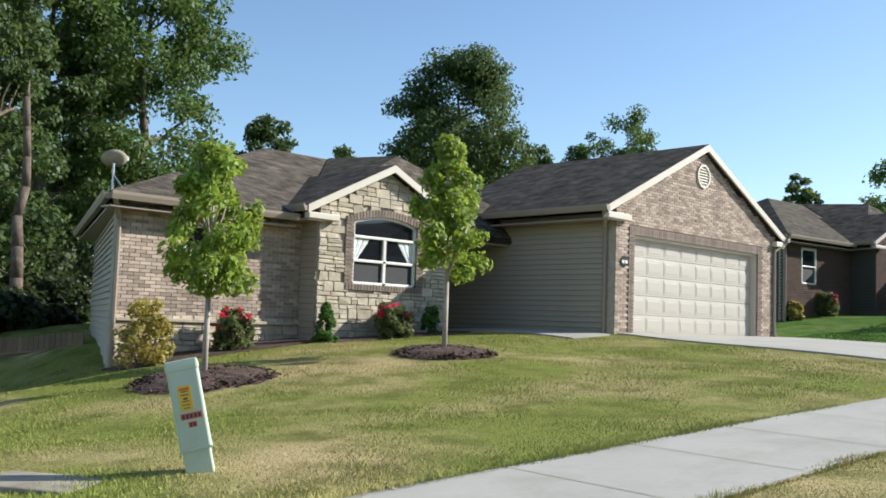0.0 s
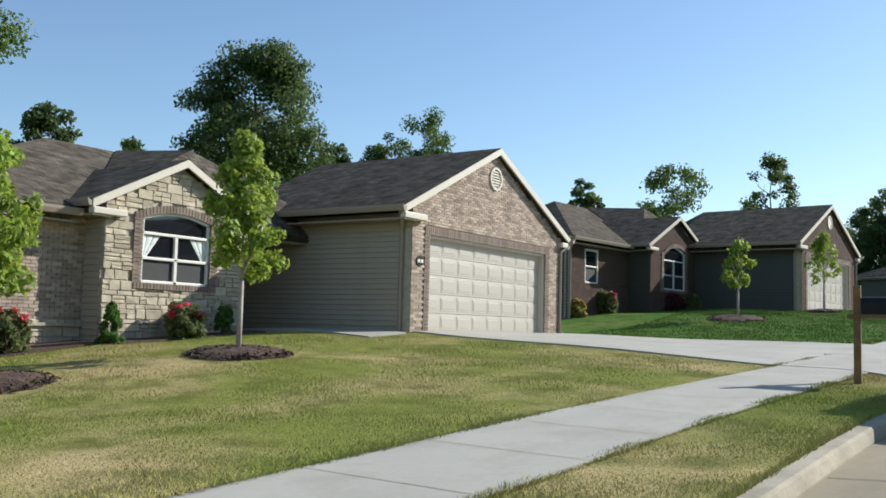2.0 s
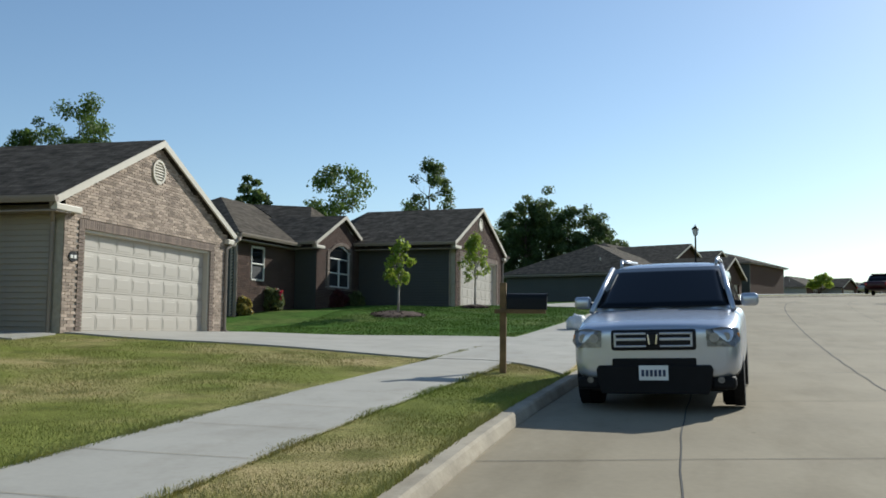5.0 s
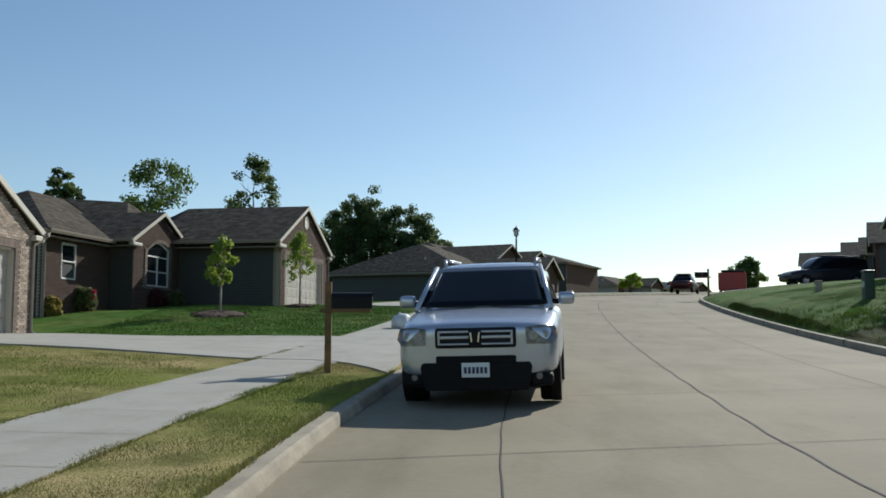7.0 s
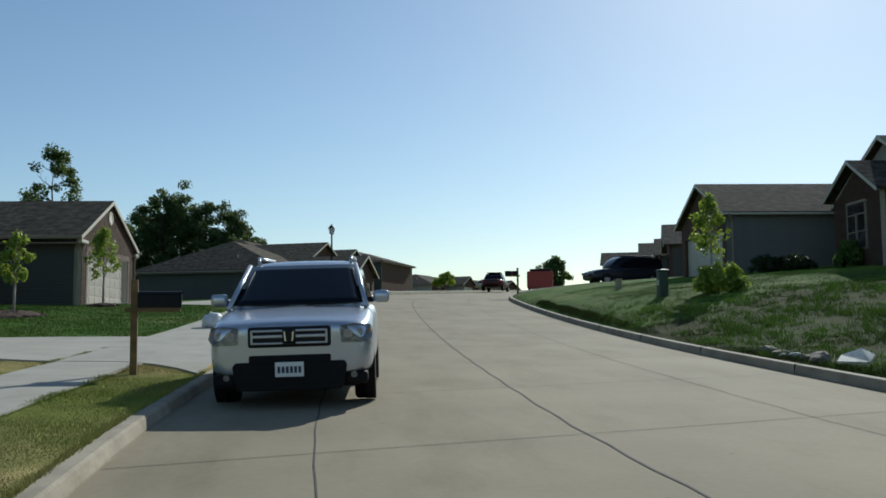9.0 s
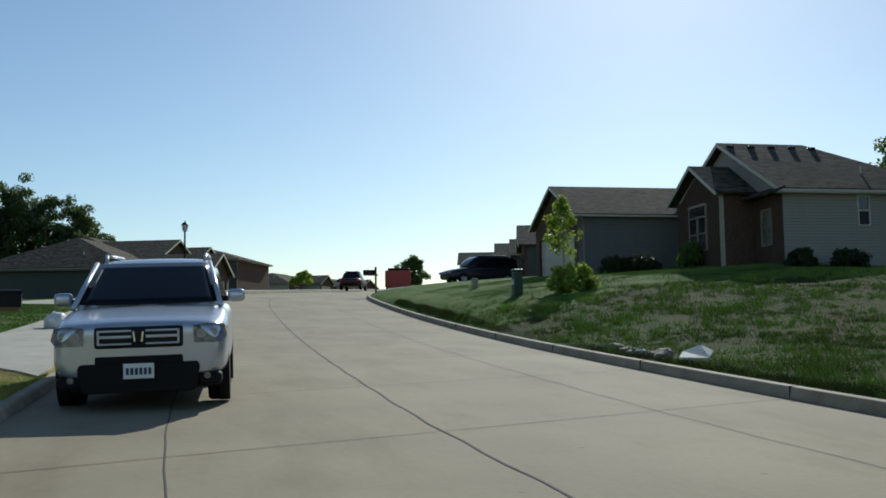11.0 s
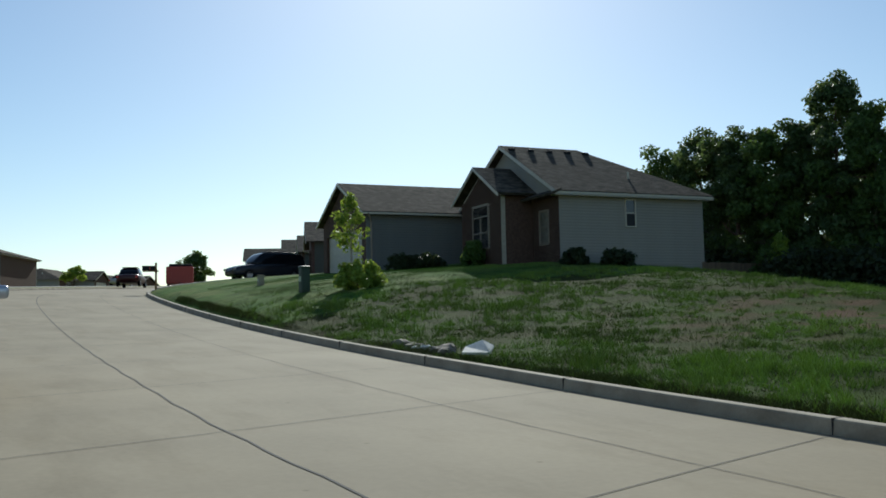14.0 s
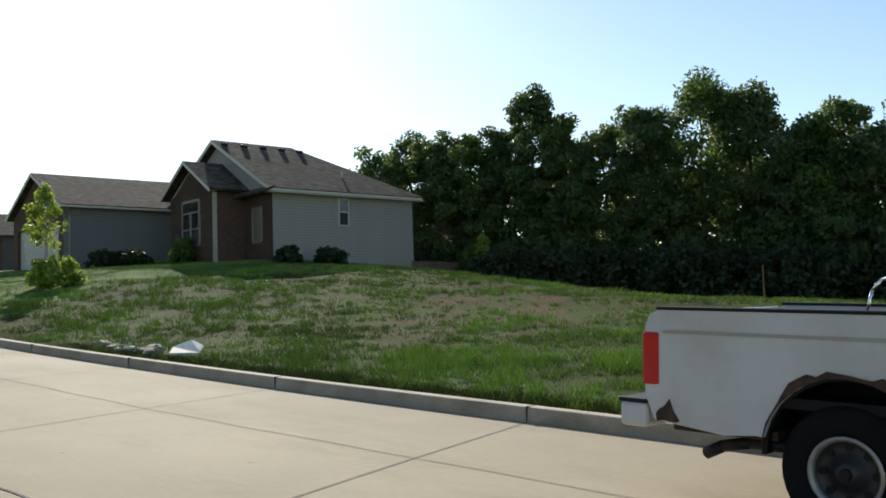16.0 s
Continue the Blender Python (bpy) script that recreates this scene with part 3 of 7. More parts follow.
def window(parent, x, y0, y1, z0, z1, arch=0.0, cols=2, mid=True, label="white vinyl window", transom=0.0, curtain=False, vinyl=None):
    """A window in a wall that faces +x, its frame proud of x."""
    vinyl = vinyl or M_WHITE
    win = new("window")
    win.parent = parent
    win.matrix_basis = Matrix.Translation((x, 0, 0))
    tagged(win, label)
    t = 0.055
    part("window_back", boxm(-0.16, -0.12, y0, y1, z0, z1 + arch), M_DARKROOM, win)
    zt = z1 - transom
    edges = [(y0, y0 + t, z0, z1), (y1 - t, y1, z0, z1), (y0, y1, z0, z0 + t), (y0, y1, zt - t / 2, zt + t / 2)]
    for c in range(1, cols):
        yc = y0 + (y1 - y0) * c / cols
        edges.append((yc - t * 0.7, yc + t * 0.7, z0, zt))
    if mid:
        zm = z0 + (zt - z0) * 0.5
        edges.append((y0, y1, zm - t / 2, zm + t / 2))
    for e in edges:
        part("frame_bar", boxm(-0.05, 0.03, *e, bevel=0.008), vinyl, win)
    n = 14
    pts = [(y0 + (y1 - y0) * i / n, z1 + arch * (1 - (2 * i / n - 1) ** 2)) for i in range(n + 1)]
    bm = bmesh.new()
    for (ya, za), (yb, zb) in zip(pts, pts[1:]):
        prism_x(bm, [(ya, za - t), (yb, zb - t), (yb, zb), (ya, za)], -0.05, 0.03)
    part("frame_arch", bm, vinyl, win)
    for c in range(cols):
        ya, yb = y0 + (y1 - y0) * c / cols, y0 + (y1 - y0) * (c + 1) / cols
        zm = z0 + (zt - z0) * 0.5
        part("screen", boxm(-0.03, -0.02, ya, yb, z0, zm), M_SCREEN, win, "dark insect screen")
        part("pane", boxm(-0.03, -0.02, ya, yb, zm, zt), M_PANE, win)
    if transom:
        bm = bmesh.new()
        prism_x(bm, [(y0, zt)] + [(a, b_ - 0.01) for a, b_ in pts] + [(y1, zt)], -0.03, -0.02)
        part("pane", bm, M_PANE, win)
    if curtain:
        for ya, yb, s in ((y0 + 0.06, y0 + 0.5, 1), (y1 - 0.5, y1 - 0.06, -1)):
            bm = bmesh.new()
            zc = z0 + (zt - z0) * 0.5
            k = 9
            rows_ = []
            for i in range(k + 1):
                f_ = i / k
                for_w = 0.42 * (1 - 0.75 * f_)
                row_ = []
                for j in range(9):
                    g = j / 8 * for_w
                    yy = (ya + g) if s > 0 else (yb - g)
                    row_.append(bm.verts.new((-0.015 + 0.006 * math.sin(j * 2.2), yy, zt - 0.04 - f_ * (zt - zc - 0.06))))
                rows_.append(row_)
            for r0, r1 in zip(rows_, rows_[1:]):
                for j in range(8):
                    bm.faces.new((r0[j], r0[j + 1], r1[j + 1], r1[j]))
            part("curtain", bm, M_CURTAIN, win, "pale tied-back curtain")
    return win


def brick_mesh(dx, dy, dz, material, name="brick"):
    bm = bmesh.new()
    box(bm, 0, dx, 0, dy, 0, dz)
    me = bpy.data.meshes.new(name)
    bm.to_mesh(me), bm.free()
    me.materials.append(material)
    return me


BRICK_L, BRICK_H, JOINT = 0.205, 0.064, 0.010


def brick_wall(parent, x, y0, y1, z0, z1, inside, material, materiali, pick=None):
    """Running bond on a wall that faces +x. inside(y, z) says where the wall is. Bricks that pick chooses are objects of their own."""
    me = brick_mesh(0.022, BRICK_L - JOINT, BRICK_H - JOINT, material)
    cos, count = [], 0
    rnd = random.Random(5)
    row = 0
    z = z0
    while z < z1:
        y = y0 - (BRICK_L / 2 if row % 2 else 0)
        while y < y1:
            a, b = max(y, y0), min(y + BRICK_L - JOINT, y1)
            if b - a > 0.03 and inside((a + b) / 2, z + BRICK_H / 2):
                px_ = x + rnd.uniform(-0.004, 0.004)
                if pick and count < 300 and pick((a + b) / 2, z) and b - a > BRICK_L - JOINT - 0.001:
                    ob = new("brick", me)
                    ob.parent = parent
                    ob.matrix_basis = Matrix.Translation((px_, a, z))
                    count += 1
                else:
                    cos.append((px_, a, b, z, z + BRICK_H - JOINT))
            y += BRICK_L
        row += 1
        z += BRICK_H
    v, f = [], []
    for px_, a, b, c, d in cos:
        k = len(v)
        v += [(px_ + q, yy, zz) for q in (0.0, 0.022) for yy, zz in ((a, c), (b, c), (b, d), (a, d))]
        f += [(k + 4, k + 5, k + 6, k + 7), (k, k + 1, k + 5, k + 4), (k + 1, k + 2, k + 6, k + 5), (k + 2, k + 3, k + 7, k + 6), (k + 3, k, k + 4, k + 7)]
    ob = pydata("brickwork", v, f, materiali, parent)
    tagged(ob, kind="stuff")


def stone_wall(parent, x, y0, y1, z0, z1, inside, seed=3, name="stone"):
    """Rough coursed stones of uneven length on a wall that faces +x."""
    rnd = random.Random(seed)
    z = z0
    while z < z1:
        h = rnd.choice((0.09, 0.12, 0.15, 0.19))
        y = y0 - rnd.uniform(0, 0.2)
        while y < y1:
            L = rnd.uniform(0.15, 0.4)
            a, b = max(y, y0), min(y + L, y1)
            hs = [(z, z + h)] if h < 0.14 or rnd.random() < 0.5 else [(z, z + h / 2), (z + h / 2, z + h)]
            for c, d in hs:
                if b - a > 0.06 and inside((a + b) / 2, (c + d) / 2):
                    bm = bmesh.new()
                    box(bm, 0, 0.036 + rnd.uniform(0, 0.016), a + 0.005, b - 0.005, c + 0.005, d - 0.005, bevel=0.014)
                    for v in bm.verts:
                        v.co += Vector((rnd.uniform(-1, 1), rnd.uniform(-1, 1), rnd.uniform(-1, 1))) * 0.007
                    bmesh.ops.translate(bm, vec=(x, 0, 0), verts=bm.verts[:])
                    part(name, bm, M_STONE, parent)
            y += L
        z += h


def garage_door(parent, x, y0, y1, z0, z1, rows_=5, cols=8, label="cream panelled overhead garage door"):
    door = new("garage_door")
    door.parent = parent
    tagged(door, label)
    H, W = (z1 - z0) / rows_, (y1 - y0) / cols
    bm = bmesh.new()
    box(bm, 0.008, 0.018, -W * 0.43, W * 0.43, H * 0.12, H * 0.88, bevel=0.005)
    box(bm, 0.014, 0.024, -W * 0.36, W * 0.36, H * 0.24, H * 0.76, bevel=0.005)
    me = bpy.data.meshes.new("panel")
    bm.to_mesh(me), bm.free()
    me.materials.append(M_DOOR)
    for r in range(rows_):
        part("door_section", boxm(x - 0.03, x + 0.012, y0, y1, z0 + r * H + 0.004, z0 + (r + 1) * H - 0.004, bevel=0.004), M_DOOR, door)
        for c in range(cols):
            ob = new("panel", me)
            ob.parent = door
            ob.matrix_basis = Matrix.Translation((x, y0 + (c + 0.5) * W, z0 + r * H))
    return door


def round_vent(parent, x, y, z, r):
    v = new("gable_vent")
    v.parent = parent
    v.matrix_basis = Matrix.Translation((x, y, z))
    tagged(v, "round louvred gable vent")
    bm = bmesh.new()
    n = 28
    for i in range(n):
        a0, a1 = 2 * math.pi * i / n, 2 * math.pi * (i + 1) / n
        prism_x(bm, [(r * math.cos(a0), r * math.sin(a0)), (r * math.cos(a1), r * math.sin(a1)),
                     (0.8 * r * math.cos(a1), 0.8 * r * math.sin(a1)), (0.8 * r * math.cos(a0), 0.8 * r * math.sin(a0))], -0.02, 0.05)
    part("vent_ring", bm, M_TRIM, v)
    for k in range(-3, 4):
        zz = k * r * 0.23
        half = math.sqrt(max(0, (0.8 * r) ** 2 - zz ** 2))
        bm = bmesh.new()
        prism_y(bm, [(0.0, zz), (0.04, zz - 0.05), (0.045, zz - 0.04), (0.005, zz + 0.012)], -half, half)
        part("vent_slat", bm, M_TRIM, v)
    return v


def street_house(m, name, label, near, brick, bricki, gable_mat_is_stone, sy0, sy1, sx, wx, wy0, win, win2, door_y, siding, SE, WE, ridge, apex2, depth):
    """A one-storey house: a gabled double garage in front, a small window gable and a brick wing set back beside it.
    Its front faces +x; the origin is the near ground corner of the garage."""
    h = thing(name, m, label, "house")
    GW, EZ, PITCH = 7.15, 2.70, 0.475
    gl, gr = -0.5, 7.45
    gc = (gl + gr) / 2
    apex = EZ + PITCH * (gr - gl) / 2
    d0, d1, dz = door_y
    # garage walls
    bm = bmesh.new()
    box(bm, -0.2, 0, 0, d0, -0.3, dz), box(bm, -0.2, 0, d1, GW, -0.3, dz)
    prism_x(bm, [(0, dz), (GW, dz), (GW, 2.55), (gc, apex - 0.15), (0, 2.55)], -0.2, 0)
    part("garage_front_wall", bm, M_MORTAR, h)
    part("garage_side_wall", boxm(-5.6, -0.2, 0.02, 0.18, -0.5, 2.6), siding, h)
    part("garage_side_wall", boxm(-9, -0.2, GW - 0.2, GW, -0.3, 2.6), siding, h)
    px0 = min(wx - 1.9, -4.6)
    part("entry_wall", boxm(px0 - 0.2, px0, sy1 - 0.2, 0.02, -0.4, WE + 0.1), siding, h)
    part("entry_door", boxm(px0, px0 + 0.05, sy1 * 0.5 - 0.45, sy1 * 0.5 + 0.45, -0.05, 2.0, bevel=0.01), M_TRIMD, h, "brown front door in a dark recessed porch")
    part("porch_floor", boxm(px0, sx - 0.3, sy1 - 0.1, 0.02, -0.5, -0.06), M_WALK, h)
    part("porch_ceiling", boxm(px0, sx - 0.2, sy1 - 0.1, 0.02, WE - 0.12, WE - 0.08), M_TRIMD, h)
    siding_wall(h, (-5.6, 0.02), (-0.2, 0.02), -0.1, 2.5, siding)
    garage_door(h, -0.17, d0, d1, 0.02, dz)
    part("jamb", boxm(-0.16, -0.02, d0, d0 + 0.05, 0, dz), M_TRIM, h), part("jamb", boxm(-0.16, -0.02, d1 - 0.05, d1, 0, dz), M_TRIM, h)
    part("head_jamb", boxm(-0.16, -0.02, d0, d1, dz - 0.05, dz), M_TRIM, h)
    # window gable walls
    sc, half = (sy0 + sy1) / 2, (sy1 - sy0) / 2 + 0.4
    sap = SE + 0.49 * half
    prism = [(sy0, -0.9), (sy1, -0.9), (sy1, SE - 0.07), (sc, sap - 0.14), (sy0, SE - 0.07)]
    wy_0, wy_1, wz0, wz1, arch = win
    bm = bmesh.new()
    top = lambda y: sap - 0.14 - 0.49 * abs(y - sc)
    zo = min(wz1 + arch, top(wy_0))
    prism_x(bm, [(sy0, -0.9), (wy_0, -0.9), (wy_0, top(wy_0)), (sy0, top(sy0))], sx - 0.2, sx)
    prism_x(bm, [(wy_1, -0.9), (sy1, -0.9), (sy1, top(sy1)), (wy_1, top(wy_1))], sx - 0.2, sx)
    prism_x(bm, [(wy_0, -0.9), (wy_1, -0.9), (wy_1, wz0), (wy_0, wz0)], sx - 0.2, sx)
    prism_x(bm, [(wy_0, zo), (wy_1, zo), (wy_1, top(wy_1) + 0.001), (sc, top(sc)), (wy_0, top(wy_0) + 0.001)], sx - 0.2, sx)
    part("gable_wall", bm, M_MORTAR, h)
    part("gable_side_wall", boxm(wx - 0.2, sx - 0.2, sy0, sy0 + 0.15, -0.9, SE - 0.1), siding, h)
    siding_wall(h, (wx, sy0), (sx, sy0), -0.75, SE - 0.15, siding)
    part("gable_side_wall", boxm(px0, sx - 0.2, sy1 - 0.15, sy1, -0.9, SE - 0.1), siding, h)
    window(h, sx - 0.02, wy_0, wy_1, wz0, wz1, arch=arch, transom=0.3, curtain=near, label="white vinyl picture window with arched top")
    # wing
    w2y0, w2y1, w2z0, w2z1 = win2
    bm = bmesh.new()
    box(bm, wx - 0.2, wx, wy0, w2y0, -1.2, WE), box(bm, wx - 0.2, wx, w2y1, sy0 + 0.1, -1.2, WE)
    box(bm, wx - 0.2, wx, w2y0, w2y1, -1.2, w2z0), box(bm, wx - 0.2, wx, w2y0, w2y1, w2z1, WE)
    part("wing_wall", bm, M_MORTAR, h)
    window(h, wx, w2y0, w2y1, w2z0, w2z1, cols=1, label="white sash window")
    ex, ey = wx - depth + 0.45, wy0 + 3.1
    bm = bmesh.new()
    va = [bm.verts.new((x, y, z)) for z in (-1.9, WE) for x, y in ((wx - 0.03, wy0), (ex, ey), (ex, ey + 0.2), (wx - 0.03, wy0 + 0.2))]
    for q in ((0, 1, 5, 4), (1, 2, 6, 5), (2, 3, 7, 6), (3, 0, 4, 7), (0, 3, 2, 1), (4, 5, 6, 7)):
        bm.faces.new([va[i] for i in q])
    bmesh.ops.recalc_face_normals(bm, faces=bm.faces[:])
    part("end_wall", bm, siding, h)
    siding_wall(h, (ex, ey), (wx - 0.05, wy0), -1.6, WE - 0.1, siding)
    part("back_wall", boxm(wx - depth + 0.3, wx - depth + 0.5, wy0 + 3.4, GW, -1.6, WE), siding, h)
    # roofs
    x1, x0 = wx + 0.38, wx - depth
    bm = bmesh.new()
    hip_roof(bm, x0, x1, wy0 - 0.36, GW + 0.4, WE + 0.01, ridge[1], 3.0, ridge[0], ridge[2], back_in=3.2)
    part("roof", bm, M_ROOF, h, "weathered brown-grey asphalt shingle roof")
    bm = bmesh.new()
    gable_roof_x(bm, gl, gr, EZ, PITCH, 0.16, -5.6)
    slab(bm, [(-5.6, gl, EZ), (-5.6, gc, apex), (-9.0, gc, EZ + 0.4)], 0.1), slab(bm, [(-5.6, gr, EZ), (-9.0, gc, EZ + 0.4), (-5.6, gc, apex)], 0.1)
    part("garage_roof", bm, M_ROOF, h)
    bm = bmesh.new()
    gable_roof_x(bm, sc - half, sc + half, SE, 0.49, sx + 0.2, ridge[0] + 0.6)
    part("gable_roof", bm, M_ROOF, h)
    bm = bmesh.new()
    P, Q = apex2, (ridge[0], apex2[1], ridge[2] + 0.03)
    A, B = (x1, apex2[1] - 3.9, WE + 0.06), (x1, apex2[1] + 4.2, WE + 0.06)
    slab(bm, [A, B, P], 0.08), slab(bm, [A, P, Q], 0.08), slab(bm, [B, Q, P], 0.08)
    part("roof_hip", bm, M_ROOF, h)
    # soffits
    part("soffit", boxm(-5.6, 0.14, gl + 0.02, 0.02, EZ - 0.30, EZ - 0.27), M_TRIMD, h), part("soffit", boxm(-5.6, 0.14, GW, gr - 0.02, EZ - 0.30, EZ - 0.27), M_TRIMD, h)
    part("soffit", boxm(wx, x1 - 0.02, wy0 - 0.33, sc - half, WE - 0.25, WE - 0.22), M_TRIMD, h)
    bm = bmesh.new()
    slab(bm, [(x1 - 0.02, wy0 - 0.34, WE - 0.2), (x0, wy0 + 2.84, WE - 0.2), (x0 + 0.3, wy0 + 3.3, WE - 0.2), (wx - 0.02, wy0 + 0.02, WE - 0.2)], 0.03)
    part("soffit", bm, M_TRIMD, h)
    part("soffit", boxm(wx, sx + 0.18, sc - half + 0.02, sy0, SE - 0.29, SE - 0.26), M_TRIMD, h)
    for a, b_ in ((gl + 0.02, gl + 0.5), (gr - 0.5, gr - 0.02)):
        bm = bmesh.new()
        box(bm, 0.03, 0.17, a, b_ + (0.35 if a < 1 else 0), EZ - 0.27, EZ - 0.14, bevel=0.015)
        part("eave_return", bm, M_TRIM, h, "cream boxed eave return")
    part("eave_return", boxm(sx + 0.06, sx + 0.21, sc - half + 0.02, sc - half + 0.75, SE - 0.26, SE - 0.14, bevel=0.015), M_TRIM, h)
    # gable-end undersides and fascia
    rake_boards(h, gl, gr, EZ, PITCH, 0.16, 0.16)
    rake_boards(h, sc - half, sc + half, SE, 0.49, sx + 0.2, 0.15)
    eave_gutter(h, (-5.6, gl + 0.02, EZ), (0.2, gl + 0.02, EZ)), eave_gutter(h, (0.25, gr - 0.02, EZ), (-5.6, gr - 0.02, EZ))
    eave_gutter(h, (x1 - 0.02, wy0 - 0.36, WE), (x1 - 0.02, sc - half, WE)), eave_gutter(h, (x0, wy0 + 2.84, WE), (x1, wy0 - 0.35, WE))
    eave_gutter(h, (wx, sc - half + 0.02, SE), (sx + 0.2, sc - half + 0.02, SE))
    downspout(h, [(0.1, gl - 0.06, EZ - 0.1), (-0.22, -0.06, EZ - 0.45), (-0.22, -0.06, 0.02)])
    downspout(h, [(0.2, gr + 0.05, EZ - 0.1), (0.06, GW - 0.1, EZ - 0.4), (0.06, GW - 0.1, 0.1), (0.2, GW - 0.1, 0.02)])
    downspout(h, [(x1 + 0.05, wy0 - 0.3, WE - 0.1), (wx + 0.06, wy0 - 0.03, WE - 0.4), (wx + 0.06, wy0 - 0.03, -0.85)])
    round_vent(h, 0.01, gc, 3.82, 0.29)
    # brick and stone facing
    rz = lambda y: apex - 0.2 - PITCH * abs(y - gc)
    gin = lambda y, z: z < rz(y) and not (d0 - 0.22 < y < d1 + 0.22 and z < dz + 0.21) and not ((y - gc) ** 2 + (z - 3.82) ** 2 < 0.3 ** 2)
    sin_ = lambda y, z: z < sap - 0.2 - 0.49 * abs(y - sc) and not (wy_0 - 0.2 < y < wy_1 + 0.2 and wz0 - 0.12 < z < wz1 + arch * (1 - ((y - sc) / 1.0) ** 2) + 0.14)
    win_ = lambda y, z: not (w2y0 - 0.02 < y < w2y1 + 0.02 and w2z0 < z < w2z1)
    if near:
        stone_wall(h, sx, sy0, sy1, -0.5, sap, sin_)
        stone_wall(h, wx, wy0, sy0, -1.0, 0.0, lambda y, z: True, 8)
        stone_top = -0.02
        part("stone_ledge", boxm(wx, wx + 0.1, wy0, sy0, -0.03, 0.03, bevel=0.012), M_STONE, h)
    else:
        stone_top = -1.0
        brick_wall(h, sx, sy0, sy1, -0.6, sap, sin_, brick, bricki)
    brick_wall(h, wx, wy0, sy0, stone_top + 0.05, WE - 0.04, win_, brick, bricki)
    brick_wall(h, 0, 0, GW, -0.05, apex - 0.2, gin, brick, bricki, pick=(lambda y, z: y < 0.5 or y > 6.3 or z > 2.4) if near else None)
    # soldier courses round the openings
    me = brick_mesh(0.04, 0.066, 0.19, M_BRICKD, "soldier_brick")
    y = d0 - 0.21
    while y < d1 + 0.2:
        ob = new("soldier_brick", me)
        ob.parent, ob.matrix_basis = h, Matrix.Translation((-0.005, y, dz + 0.01))
        y += 0.077
    me2 = brick_mesh(0.035, 0.20, 0.066, M_BRICKD, "edge_brick")
    z = 0.0
    while z < dz:
        for yy in (d0 - 0.21, d1 + 0.01):
            ob = new("edge_brick", me2)
            ob.parent, ob.matrix_basis = h, Matrix.Translation((-0.005, yy, z))
        z += 0.078
    z = wz0
    while z < wz1:
        for yy in (wy_0 - 0.2, wy_1 + 0.0):
            ob = new("edge_brick", me2)
            ob.parent, ob.matrix_basis = h, Matrix.Translation((sx + 0.02, yy, z))
        z += 0.078
    n = 26
    for i in range(n):
        y = wy_0 - 0.18 + (wy_1 - wy_0 + 0.36) * (i + 0.5) / n
        t_ = 2 * (y - sc) / (wy_1 - wy_0)
        zz = wz1 + arch * (1 - t_ * t_)
        ob = new("soldier_brick", me)
        ob.parent = h
        ob.matrix_basis = Matrix.Translation((sx + 0.02, y - 0.033, zz - 0.005)) @ Matrix.Rotation(-0.12 * t_, 4, "X") @ Matrix.Diagonal((1, 1, 0.75, 1))
        ob = new("soldier_brick", me)
        ob.parent, ob.matrix_basis = h, Matrix.Translation((sx + 0.02, y - 0.033, wz0 - 0.11)) @ Matrix.Diagonal((1.2, 1, 0.55, 1))
    return h


house_1 = street_house(pose(-11.8, 16.6, 1.3), "house", "tan brick and limestone bungalow with double garage, shingle roof", True, M_BRICK, M_BRICKI, True,
                       -5.72, -2.29, -2.77, -3.29, -9.45, (-4.88, -3.19, 0.82, 2.07, 0.14), (-8.25, -7.45, 0.8, 1.71), (0.69, 6.2, 2.16), M_SIDING,
                       2.25, 2.07, (-7.34, -4.0, 4.15), (-4.7, -2.1, 3.97), 8.2)
# house number plaque
pl_ = new("number_plaque")
pl_.parent = house_1
pl_.matrix_basis = Matrix.Translation((0.025, 0.3, 1.56))
bm = bmesh.new()
bmesh.ops.create_cone(bm, cap_ends=True, segments=28, radius1=0.16, radius2=0.15, depth=0.03, matrix=Matrix.Rotation(radians(90), 4, "Y"))
bmesh.ops.scale(bm, vec=(1, 1.0, 0.7), verts=bm.verts[:])
part("plaque_body", bm, M_BLACK, pl_, "small oval dark plaque")
part("plaque_bar", boxm(0.015, 0.022, -0.1, -0.015, -0.035, 0.035), M_WHITE, pl_), part("plaque_bar", boxm(0.015, 0.022, 0.015, 0.1, -0.035, 0.035), M_WHITE, pl_)

street_house(pose(-8.8, 38.8, 2.48, 0, 0, -6), "house", "brown-red brick bungalow with double garage and grey shingle roof", False, M_REDBRICK, M_REDBRICK, False,
             -4.0, 0.55, -4.45, -5.4, -8.4, (-2.9, -0.95, 0.72, 2.2, 0.28), (-7.35, -6.4, 0.75, 2.0), (0.7, 6.1, 2.16), M_SIDINGD,
             2.45, 2.36, (-10.0, -2.3, 4.7), (-7.0, 0.4, 4.5), 9.9)


